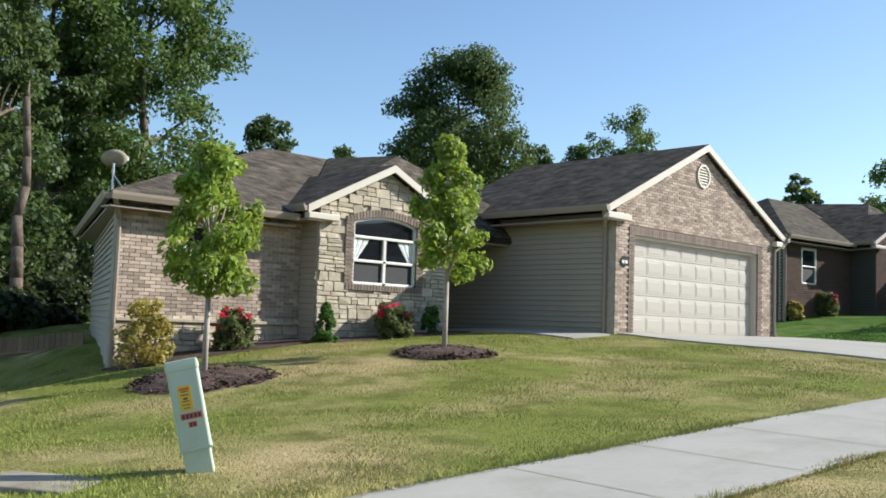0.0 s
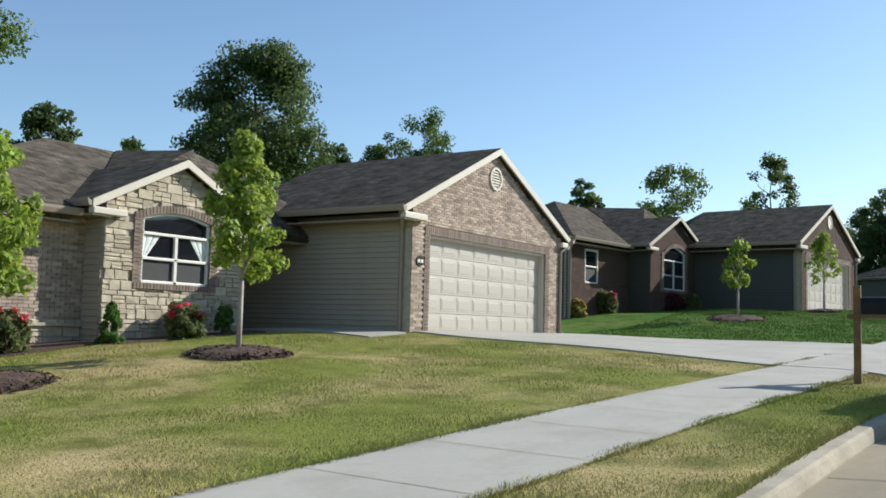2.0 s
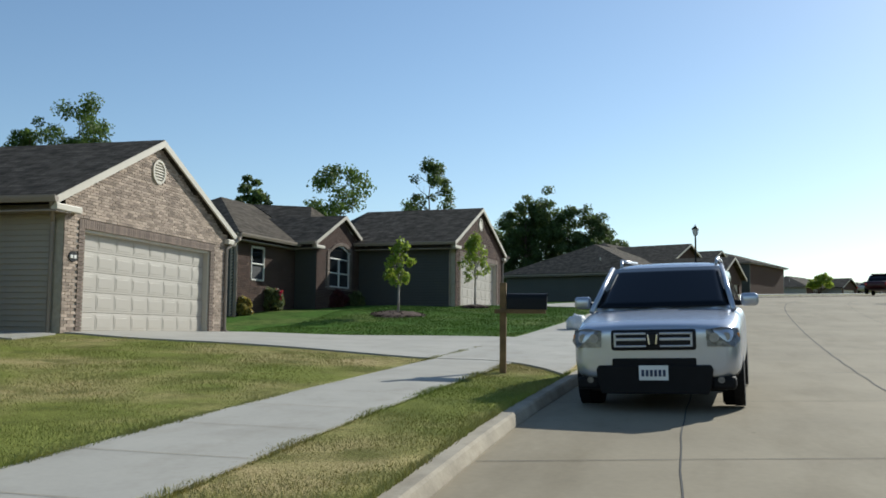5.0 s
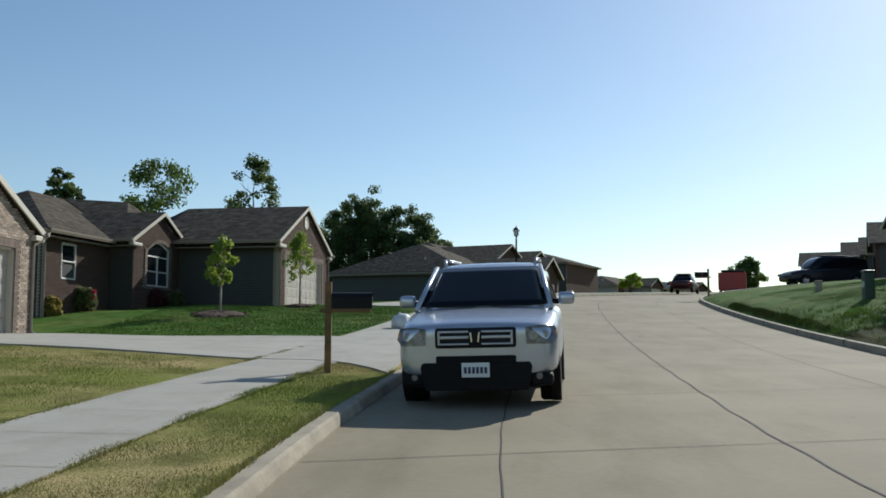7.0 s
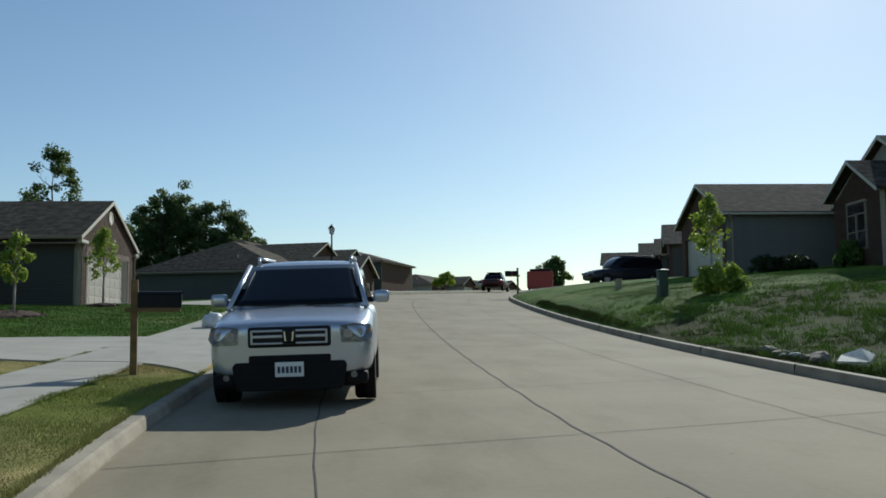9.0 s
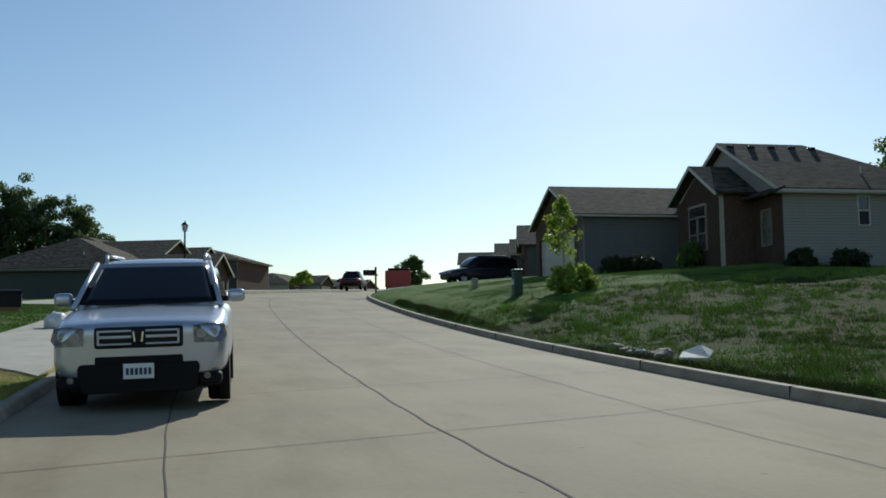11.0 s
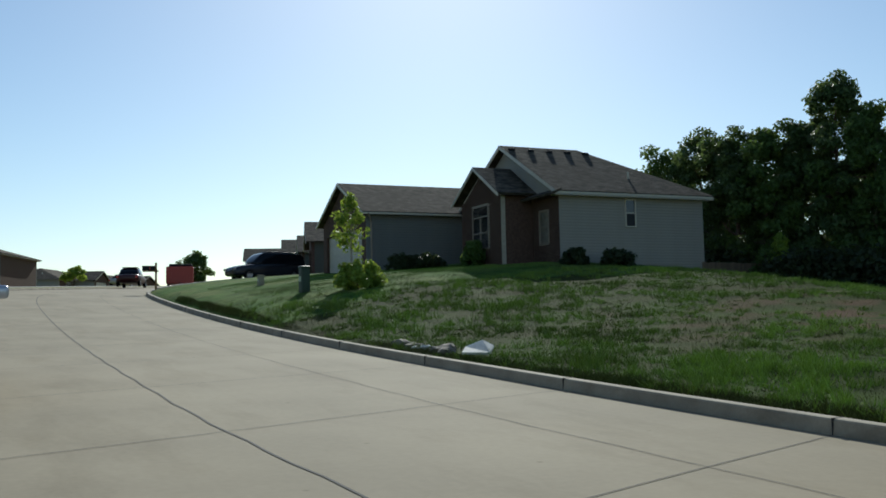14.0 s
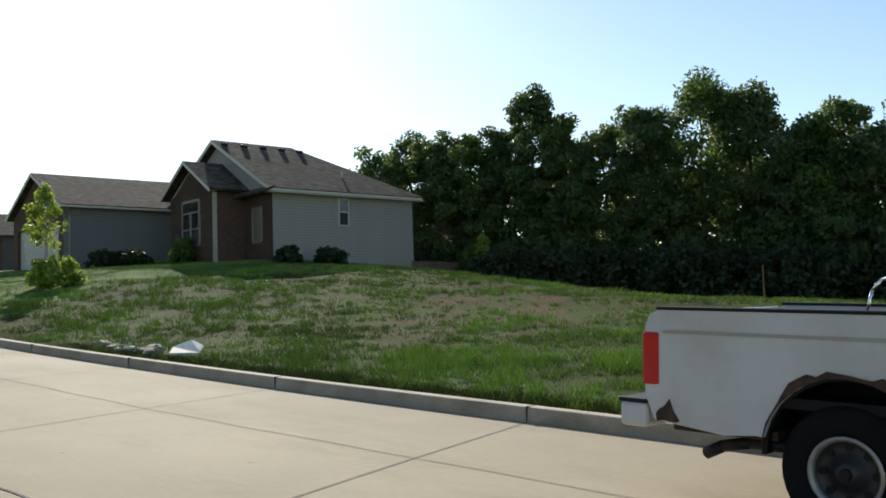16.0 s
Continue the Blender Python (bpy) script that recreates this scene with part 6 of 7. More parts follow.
    bmesh.ops.bevel(bm, geom=bm.edges[:], offset=0.012, segments=2, affect="EDGES", profile=0.5)
    part("lower_bumper", bm, M_PLASTIC, t, "black lower bumper")
    for s in (-1, 1):
        part("bumper_corner", boxm(min(s * 0.62, s * 0.9), max(s * 0.62, s * 0.9), 0.03, 0.34, 0.26, 0.41, bevel=0.04), M_PLASTIC, t)
    part("underside", boxm(-0.78, 0.78, 0.3, 4.4, 0.22, 0.36), M_BLACK, t)
    npl = new("number_plate")
    npl.parent = t
    npl.matrix_basis = Matrix.Translation((0.0, -0.07, 0.462))
    part("plate", boxm(-0.165, 0.165, -0.006, 0.006, -0.085, 0.085, bevel=0.004), M_PLATE, npl, "white plate with dark bars")
    for k in range(6):
        x = -0.12 + k * 0.048
        part("plate_bar", boxm(x - 0.016, x + 0.016, -0.011, -0.006, -0.04, 0.035), M_INK, npl)
    for s in (-1, 1):
        bm = bmesh.new()
        tube(bm, (s * 0.1, 1.07, 1.195), (s * 0.62, 1.12, 1.2), 0.011, n=6)
        part("wiper", bm, M_BLACK, t)
    return t


GRADE = math.degrees(math.atan(0.045))
silver_suv(pose(-0.19, 11.45, float(zr(11.45)), GRADE, -1.3, -5) @ Matrix.Scale(1.015, 4))


def pickup(m):
    """An old white pickup; its box faces +x to the camera, its cab ahead along +y."""
    t = thing("pickup_truck", m, "old white pickup truck with rusted wheel arch, parked at the kerb", "truck")
    HW, ZT, ZB, WY = 0.97, 1.25, 0.53, 1.21
    for s in (1, -1):
        bm = bmesh.new()
        out = [(0.03, 0.56), (0.5, ZB - 0.02), (WY - 0.5, ZB)]
        for k in range(13):
            a = math.pi * (0.93 - 0.86 * k / 12)
            out.append((WY + 0.48 * math.cos(a), 0.42 + 0.48 * math.sin(a)))
        out += [(WY + 0.5, ZB), (2.35, ZB), (2.35, ZT), (0.06, ZT), (0.0, ZT - 0.03), (-0.03, ZT - 0.1), (-0.04, 0.86), (-0.03, 0.70), (0.0, 0.64)]
        xo = s * HW
        prism_x(bm, out, min(xo, xo - s * 0.05), max(xo, xo - s * 0.05))
        part("box_side", bm, M_WHITEPAINT, t, "white dented box side with rust along its lower edge")
        part("side_crease", boxm(min(xo, xo + s * 0.006), max(xo, xo + s * 0.006), 0.1, 2.3, ZT - 0.145, ZT - 0.125), M_SIDINGL, t)
        part("rail_cap", boxm(min(xo + s * 0.008, xo - s * 0.10), max(xo + s * 0.008, xo - s * 0.10), 0.05, 2.35, ZT, ZT + 0.022, bevel=0.006), M_BLACK, t, "dark rail cap")
        part("box_inner", boxm(min(xo - s * 0.05, xo - s * 0.09), max(xo - s * 0.05, xo - s * 0.09), 0.1, 2.3, 0.95, ZT), M_WHITEPAINT, t)
        tl = new("tail_light")
        tl.parent = t
        part("lens", boxm(min(xo - s * 0.05, xo + s * 0.012), max(xo - s * 0.05, xo + s * 0.012), -0.05, 0.075, 0.775, 1.115, bevel=0.02), M_RED, tl, "red tail light lens")
        part("lens_frame", boxm(min(xo - s * 0.06, xo + s * 0.004), max(xo - s * 0.06, xo + s * 0.004), -0.03, 0.085, 0.765, 1.125, bevel=0.01), M_WHITEPAINT, tl)
        # rust: the eaten arch lip and the corner behind the bumper
        rnd = random.Random(4)
        bm = bmesh.new()
        pts = []
        for k in range(19):
            a = math.pi * (0.97 - 0.74 * k / 18)
            pts.append((WY + 0.475 * math.cos(a), 0.42 + 0.475 * math.sin(a), 0.012 + 0.06 * rnd.random() * (1 if k > 4 else 0.4)))
        for (y0, z0, w0), (y1, z1, w1) in zip(pts, pts[1:]):
            prism_x(bm, [(y0, z0), (y1, z1), (y1, z1 + w1), (y0, z0 + w0)], min(xo, xo + s * 0.008), max(xo, xo + s * 0.008))
        bmesh.ops.remove_doubles(bm, verts=bm.verts[:], dist=1e-4)
        part("rusty_arch_lip", bm, M_RUST, t, "rust-eaten wheel arch edge")
        bm = bmesh.new()
        blob = [(0.06 + 0.16 * f + 0.012 * rnd.uniform(-1, 1), 0.545 + 0.02 * rnd.random()) for f in np.linspace(0, 1, 7)]
        blob += [(0.17, 0.62), (0.14, 0.68 + 0.02 * rnd.random()), (0.11, 0.655), (0.07, 0.63), (0.045, 0.60)]
        prism_x(bm, blob, min(xo, xo + s * 0.006), max(xo, xo + s * 0.006))
        part("rust_patch", bm, M_RUST, t, "brown rust hole in the panel corner")
        for yy in (WY, 4.35):
            wheel(t, s * 0.83, yy, 0.372, 0.26, s, 0.205, 8, M_GREYRIM, True)
        bm = bmesh.new()
        for k in range(12):
            a0, a1 = math.pi * k / 12, math.pi * (k + 1) / 12
            prism_x(bm, [(WY + 0.47 * math.cos(a0), 0.42 + 0.46 * math.sin(a0)), (WY + 0.47 * math.cos(a1), 0.42 + 0.46 * math.sin(a1)),
                         (WY + 0.5 * math.cos(a1), 0.42 + 0.48 * math.sin(a1)), (WY + 0.5 * math.cos(a0), 0.42 + 0.48 * math.sin(a0))], min(s * 0.55, s * 0.91), max(s * 0.55, s * 0.91))
        bmesh.ops.remove_doubles(bm, verts=bm.verts[:], dist=1e-4)
        part("wheel_well", bm, M_PLASTIC, t)
        part("well_liner", boxm(min(s * 0.5, s * 0.56), max(s * 0.5, s * 0.56), WY - 0.6, WY + 0.6, 0.42, 0.95), M_PLASTIC, t)
        part("frame_rail", boxm(min(s * 0.60, s * 0.86), max(s * 0.60, s * 0.86), 0.1, WY - 0.42, 0.49, 0.55, bevel=0.01), M_RUST, t, "rusted rail under the box side")
    part("tailgate", boxm(-0.86, 0.86, 0.0, 0.05, 0.62, ZT - 0.01, bevel=0.015), M_WHITEPAINT, t, "white tailgate")
    part("box_floor", boxm(-0.92, 0.92, 0.05, 2.35, 0.70, 0.76), M_PLASTIC, t, "dark box floor")
    part("box_front", boxm(-0.92, 0.92, 2.3, 2.35, 0.75, ZT + 0.01), M_WHITEPAINT, t)
    bm = bmesh.new()
    box(bm, -0.98, 0.98, -0.22, -0.02, 0.50, 0.66, bevel=0.03)
    part("rear_bumper", bm, M_WHITEPAINT, t, "white step bumper with dark top pad")
    part("bumper_pad", boxm(-0.985, 0.985, -0.225, -0.02, 0.655, 0.685, bevel=0.008), M_BLACK, t)
    part("chassis", boxm(-0.42, 0.42, 0.1, 4.8, 0.42, 0.55), M_BLACK, t)
    bm = bmesh.new()
    pts = [(0.80, 0.30, 0.36), (0.82, 0.42, 0.42), (0.82, 0.60, 0.46), (0.80, 0.9, 0.46)]
    for a, b in zip(pts, pts[1:]):
        tube(bm, a, b, 0.038, n=10)
    part("exhaust_pipe", bm, M_BLACK, t, smooth=True)
    bm = bmesh.new()
    hoop = [(0.86, 1.30, ZT), (0.86, 1.33, 1.38), (0.86, 1.38, 1.44), (0.86, 1.48, 1.465), (0.86, 2.25, 1.465), (0.86, 2.3, ZT)]
    for a, b in zip(hoop, hoop[1:]):
        tube(bm, a, b, 0.009, n=8)
    part("load_bar", bm, M_CHROME, t, "bent metal load bar", smooth=True)
    # cab and bonnet ahead of the box
    S = [(2.42, 0.95, 0.5, 1.2), (3.4, 0.97, 0.48, 1.2), (4.3, 0.97, 0.5, 1.18), (5.1, 0.96, 0.5, 1.12), (5.35, 0.92, 0.5, 1.05)]
    smooth_part("cab_body", loft([(y, body_section(hw, zb, zt)) for y, hw, zb, zt in S]), M_WHITEPAINT, t, level=1)
    C_ = [(2.45, 0.80, 1.15, 1.7), (2.7, 0.78, 1.15, 1.83), (3.4, 0.78, 1.15, 1.83), (3.6, 0.8, 1.15, 1.72), (4.05, 0.85, 1.15, 1.22)]
    smooth_part("cab_top", loft([(y, [(0, zb), (0.9, zb), (0.88, zb + 0.05), (hw, zt - 0.06), (hw * 0.92, zt), (0, zt + 0.02)]) for y, hw, zb, zt in C_]), M_CARGLASS, t, "dark cab glass", 1)
    return t


pickup(pose(6.27, 3.27, float(zr(3.27)), -GRADE, 0, 180))


def parked_car(m, label, paint, L=4.6, H=1.45, hw=0.88, suv=False, name="car", lamp=None):
    t = thing(name, m, label, "car", "parked vehicles up the street")
    k = 1.0 if not suv else 1.18
    S = [(0, 0.7, 0.35, 0.62 * k), (0.1, 0.84, 0.3, 0.7 * k), (0.6, hw, 0.28, 0.82 * k), (L * 0.28, hw, 0.28, 0.9 * k), (L * 0.6, hw, 0.28, 0.92 * k), (L - 0.4, hw, 0.3, 0.93 * k), (L, hw * 0.88, 0.4, 0.86 * k)]
    smooth_part("body", loft([(y, body_section(w, a, b)) for y, w, a, b in S]), paint, t, level=1)
    e = L - 0.1 if suv else L * 0.86
    C_ = [(L * 0.25, 0.76, 0.85 * k, 0.93 * k), (L * 0.42, 0.66, 0.85 * k, H - 0.05), (L * 0.55, 0.66, 0.85 * k, H), (e - 0.5, 0.64, 0.85 * k, H - 0.03), (e, 0.72, 0.85 * k, 0.95 * k)]
    if suv:
        C_ = [(L * 0.26, 0.84, 0.85 * k, 0.97 * k), (L * 0.37, 0.78, 0.85 * k, H - 0.08), (L * 0.44, 0.76, 0.85 * k, H), (e - 0.35, 0.76, 0.85 * k, H - 0.01), (e - 0.05, 0.78, 0.85 * k, H - 0.2), (e + 0.02, 0.8, 0.85 * k, 0.97 * k)]
    smooth_part("glasshouse", loft([(y, [(0, zb), (hw * 0.93, zb), (hw * 0.92, zb + 0.03), (w, zt - 0.04), (w * 0.9, zt), (0, zt + 0.015)]) for y, w, zb, zt in C_]), M_CARGLASS, t, level=1)
    part("roof_panel", boxm(-0.58, 0.58, L * 0.44, e - 0.55, H + 0.0, H + 0.03, bevel=0.012), paint, t)
    for s in (-1, 1):
        for yy in (L * 0.19, L * 0.81):
            wheel(t, s * (hw - 0.1), yy, 0.33 * (1.1 if suv else 1), 0.2, s, 0.2)
        part("headlight", boxm(min(s * 0.5, s * 0.78), max(s * 0.5, s * 0.78), -0.01, 0.15, 0.56 * k, 0.68 * k, bevel=0.02), M_LENS, t)
        part("tail_light", boxm(min(s * 0.62, s * 0.8), max(s * 0.62, s * 0.8), L - 0.1, L + 0.01, 0.62 * k, 0.8 * k, bevel=0.02), M_RED, t)
    return t

def on(x, y, rz, road_=False):
    z = float(zr(y)) if road_ else float(gz(x, y))
    return pose(x, y, z + 0.03, 0, 0, rz)


parked_car(on(17.6, 58.6, -82), "dark sport utility vehicle parked on a driveway", M_DARKPAINT, 5.1, 1.85, 0.98, True, "suv")
parked_car(on(16.3, 80.0, 160, True), "dark maroon car parked on the street", M_MAROON, 4.6, 1.5, 0.9, False)
parked_car(on(24.8, 127.0, 150, True), "white car far up the street", M_WHITEPAINT, 4.6, 1.45, 0.88, False)


def red_trailer(m):
    t = thing("cargo_trailer", m, "red box trailer parked beyond the driveway", "trailer")
    part("box", boxm(-1.0, 1.0, 0, 3.2, 0.45, 1.75, bevel=0.05), M_REDPAINT, t)
    part("roof", boxm(-0.8, 0.9, 0.2, 2.4, 1.75, 1.95, bevel=0.04), M_BLACK, t)
    for k in range(4):
        part("side_rib", boxm(-1.03, -1.0, 0.3 + k * 0.8, 0.38 + k * 0.8, 0.5, 1.7), M_REDPAINT, t)
        part("end_rib", boxm(-0.7 + k * 0.45, -0.64 + k * 0.45, -0.03, 0.0, 0.5, 1.7), M_REDPAINT, t)
    for s in (-1, 1):
        wheel(t, s * 0.9, 1.7, 0.33, 0.2, s, 0.2)
    bm = bmesh.new()
    tube(bm, (0, -1.0, 0.45), (0, 0, 0.5), 0.05)
    part("drawbar", bm, M_BLACK, t)
    return t


red_trailer(on(18.0, 72.5, -15))


# ---- street furniture and small things ----
def utility_pedestal(m):
    t = thing("utility_pedestal", m, "leaning pale green plastic utility pedestal with warning labels", "utility box")
    part("base", boxm(-0.115, 0.115, -0.10, 0.10, -0.15, 0.20, bevel=0.012), M_PEDESTAL, t)
    bm = bmesh.new()
    box(bm, -0.128, 0.128, -0.112, 0.112, 0.17, 0.78, bevel=0.016)
    part("cover", bm, M_PEDESTAL, t)
    bm = bmesh.new()
    box(bm, -0.132, 0.132, -0.118, 0.118, 0.74, 0.80, bevel=0.018)
    for v in bm.verts:
        if v.co.z > 0.785:
            v.co.z += 0.03 * (v.co.x + 0.13) / 0.26
    part("cap", bm, M_PEDESTAL, t)
    part("drip_edge", boxm(-0.133, 0.133, -0.117, 0.117, 0.165, 0.18), M_PEDESTAL, t)
    x = 0.1285
    ye = new("warning_label")
    ye.parent = t
    part("label_sheet", boxm(x, x + 0.003, -0.055, 0.035, 0.46, 0.64), M_YELLOW, ye, "yellow warning label with illegible lines")
    for k, (w, h) in enumerate(((0.07, 0.018), (0.05, 0.007), (0.055, 0.007), (0.03, 0.014), (0.05, 0.006), (0.055, 0.006), (0.045, 0.006))):
        z = 0.625 - 0.024 * k
        part("text_bar", boxm(x + 0.003, x + 0.005, -0.01 - w / 2, -0.01 + w / 2, z - h, z), M_INK if k else M_ORANGE, ye)
    orr = new("orange_label")
    orr.parent = t
    part("label_sheet", boxm(x, x + 0.003, -0.065, 0.085, 0.395, 0.44), M_ORANGE, orr, "orange label with dark bars")
    for k in range(5):
        part("text_bar", boxm(x + 0.003, x + 0.005, -0.055 + k * 0.028, -0.037 + k * 0.028, 0.402, 0.432), M_INK, orr)
    part("label_sheet", boxm(x, x + 0.003, -0.02, 0.04, 0.335, 0.375), M_ORANGE, orr)
    for k in range(2):
        part("text_bar", boxm(x + 0.003, x + 0.005, -0.01 + k * 0.024, 0.006 + k * 0.024, 0.34, 0.37), M_INK, orr)
    return t


utility_pedestal(pose(-6.28, 3.72, float(gz(-6.28, 3.72)), 13, 0, -31))


def lid(x, y):
    bm = bmesh.new()
    box(bm, -0.45, 0.45, -0.3, 0.3, -0.05, 0.02, bevel=0.02)
    ob = link_mesh("ground_box", bm, M_KERB)
    ob.matrix_world = pose(x, y, float(gz(x, y)) + 0.012, 0, 0, 30)
    return tagged(ob, "grey flat utility lid set in the lawn", "utility lid")


lid(-6.75, 2.72)


def mailbox(m, label, shelf=True):
    t = thing("mailbox", m, label, "mailbox", "kerbside mailboxes")
    part("post", boxm(-0.05, 0.05, -0.05, 0.05, -0.2, 1.40, bevel=0.006), M_POST, t, "weathered wooden post")
    part("arm_board", boxm(-0.13, 0.66, -0.09, 0.09, 0.925, 0.985, bevel=0.004), M_POST, t)
    n = 10
    prof = [(-0.10, 0.0), (-0.10, 0.15)] + [(-0.10 * math.cos(math.pi * k / n), 0.15 + 0.10 * math.sin(math.pi * k / n)) for k in range(1, n)] + [(0.10, 0.15), (0.10, 0.0)]
    bm = bmesh.new()
    prism_x(bm, [(y, z + 0.987) for y, z in prof], 0.06, 0.66)
    part("box", bm, M_BLACK, t, "black metal letter box")
    bm = bmesh.new()
    prism_x(bm, [(y * 1.06, z * 1.04 + 0.983) for y, z in prof], 0.66, 0.68)
    part("door", bm, M_BLACK, t)
    part("latch", boxm(0.68, 0.70, -0.015, 0.015, 1.19, 1.23), M_BLACK, t)
    part("flag", boxm(0.30, 0.33, 0.103, 0.108, 1.02, 1.2), M_REDPAINT, t, "small red flag")
    return t


mailbox(pose(-2.55, 14.65, float(gz(-2.55, 14.65)), 0, 0, 6), "black mailbox on a weathered wooden post by the driveway")
mailbox(pose(11.25, 50.3, float(gz(11.25, 50.3)), 0, 0, 174), "dark mailbox on a tall post across the street")


def street_lamp(m):
    t = thing("street_lamp", m, "black post-top street lamp with glass lantern", "street lamp")
    bm = lathe(bmesh.new(), [(0.0, 0.0), (0.14, 0.0), (0.14, 0.12), (0.08, 0.3), (0.055, 0.5), (0.045, 3.3), (0.06, 3.34), (0.0, 3.34)], 14)
    bmesh.ops.rotate(bm, cent=(0, 0, 0), matrix=Matrix.Rotation(radians(-90), 3, "Y"), verts=bm.verts[:])
    part("post", bm, M_BLACK, t, smooth=True)
    bm = lathe(bmesh.new(), [(0.0, 3.34), (0.1, 3.34), (0.17, 3.68), (0.0, 3.68)], 6)
    bmesh.ops.rotate(bm, cent=(0, 0, 0), matrix=Matrix.Rotation(radians(-90), 3, "Y"), verts=bm.verts[:])
    part("lantern_glass", bm, M_LAMPGLASS, t, "pale glass lantern")
    bm = lathe(bmesh.new(), [(0.0, 3.95), (0.02, 3.93), (0.03, 3.86), (0.11, 3.8), (0.21, 3.68), (0.0, 3.67)], 12)
    bmesh.ops.rotate(bm, cent=(0, 0, 0), matrix=Matrix.Rotation(radians(-90), 3, "Y"), verts=bm.verts[:])
    part("lantern_cap", bm, M_BLACK, t)
    for k in range(6):
        a = math.pi * k / 3
        bm = bmesh.new()
        tube(bm, (0.1 * math.cos(a), 0.1 * math.sin(a), 3.34), (0.175 * math.cos(a), 0.175 * math.sin(a), 3.68), 0.012, n=5)
        part("lantern_rib", bm, M_BLACK, t)
    return t


street_lamp(pose(1.3, 52.5, float(gz(1.3, 52.5))))


def green_pedestal(x, y, h, w, material, label):
    t = thing("utility_pedestal", at(x, y), label, "utility box")
    part("body", boxm(-w, w, -w, w, -0.1, h * 0.9, bevel=w * 0.25), material, t)
    part("cap", boxm(-w * 1.12, w * 1.12, -w * 1.12, w * 1.12, h * 0.88, h, bevel=w * 0.3), material, t)
    part("plate", boxm(-w * 1.03, -w, -w * 0.6, w * 0.6, h * 0.4, h * 0.6), M_PEDESTAL, t)


green_pedestal(11.89, 30.78, 0.9, 0.16, M_GREENBOX, "dark green utility pedestal on the grass")
green_pedestal(12.74, 37.92, 0.42, 0.12, M_KERB, "small grey-green utility pedestal on the grass")


def satellite_dish(m):
    t = thing("satellite_dish", m, "grey satellite dish on the roof corner", "satellite dish")
    bm = bmesh.new()
    tube(bm, (0, 0, -0.25), (0, 0, 0.42), 0.022, n=8), tube(bm, (0, 0, 0.2), (0.2, 0.22, -0.2), 0.013, n=6)
    part("mast", bm, M_RIM, t)
    bm = bmesh.new()
    n = 24
    c = bm.verts.new((0, 0, 0))
    rings = [[bm.verts.new((0.34 * q * math.cos(2 * math.pi * i / n), 0.27 * q * math.sin(2 * math.pi * i / n), 0.07 * q * q)) for i in range(n)] for q in (0.35, 0.7, 1.0)]
    for i in range(n):
        j = (i + 1) % n
        bm.faces.new((c, rings[0][i], rings[0][j]))
        for a, b in zip(rings, rings[1:]):
            bm.faces.new((a[i], b[i], b[j], a[j]))
    ob = part("reflector", bm, M_KERB, t, "grey oval reflector", smooth=True)
    ob.matrix_basis = pose(0, 0, 0.5, 55, 8, 240) @ Matrix.Scale(0.75, 4)
    sd = ob.modifiers.new("thick", "SOLIDIFY")
    sd.thickness = 0.012
    bm = bmesh.new()
    tube(bm, (-0.02, 0.0, 0.38), (-0.28, 0.38, 0.58), 0.014, n=6)
    part("feed_arm", bm, M_RIM, t)
    part("feed_horn", box(bmesh.new(), -0.34, -0.24, 0.34, 0.44, 0.55, 0.65, bevel=0.02), M_LITTER, t)
    return t


satellite_dish(pose(-15.7, 7.28, 3.62, 0, 0, 0) @ Matrix.Scale(0.85, 4))


def fence(x0, y0, x1, y1, top0, top1, h, label):
    t = thing("fence", pose(0, 0, 0), label, "fence")
    d = Vector((x1 - x0, y1 - y0))
    L, ang = d.length, math.atan2(d.y, d.x)
    bm = bmesh.new()
    prism_y(bm, [(0, 0), (0.138, 0), (0.138, h - 0.04), (0.11, h), (0.028, h), (0, h - 0.04)], -0.009, 0.009)
    me = bpy.data.meshes.new("board")
    bm.to_mesh(me), bm.free()
    me.materials.append(M_FENCE)
    n = int(L / 0.145)
    rnd = random.Random(2)
    for i in range(n):
        f = i / n
        ob = new("board", me)
        ob.parent = t
        ob.matrix_basis = pose(x0 + d.x * f, y0 + d.y * f, top0 + (top1 - top0) * f - h + rnd.uniform(-0.015, 0.015), 0, 0, math.degrees(ang))
    for z in (0.3, h - 0.35):
        bm = bmesh.new()
        tube(bm, (x0, y0, top0 - h + z), (x1, y1, top1 - h + z), 0.04, n=4)
        part("rail", bm, M_FENCE, t)
    return t


fence(-21.88, 7.09, -18.84, 8.34, 0.66, 1.02, 1.6, "brown wooden board fence beside the house")
fence(28.85, 29.13, 34.65, 30.25, 3.61, 3.69, 1.7, "dark wooden board fence behind the pale house")
fence(34.65, 30.25, 37.95, 29.39, 3.69, 3.13, 1.7, "dark wooden board fence behind the pale house")


def rubble(x, y, r, seed, material, label, flat=0.6):
    rnd = random.Random(seed)
    bm = bmesh.new()
    bmesh.ops.create_icosphere(bm, subdivisions=2, radius=r)
    for v in bm.verts:
        v.co *= 1 + rnd.uniform(-0.22, 0.22)
        v.co.z *= flat
    ob = link_mesh("rubble_piece", bm, material)
    ob.matrix_world = at(x, y, r * flat * 0.35, rnd.uniform(0, 360))
    return tagged(ob, label, "rubble", "rubble by the kerb")


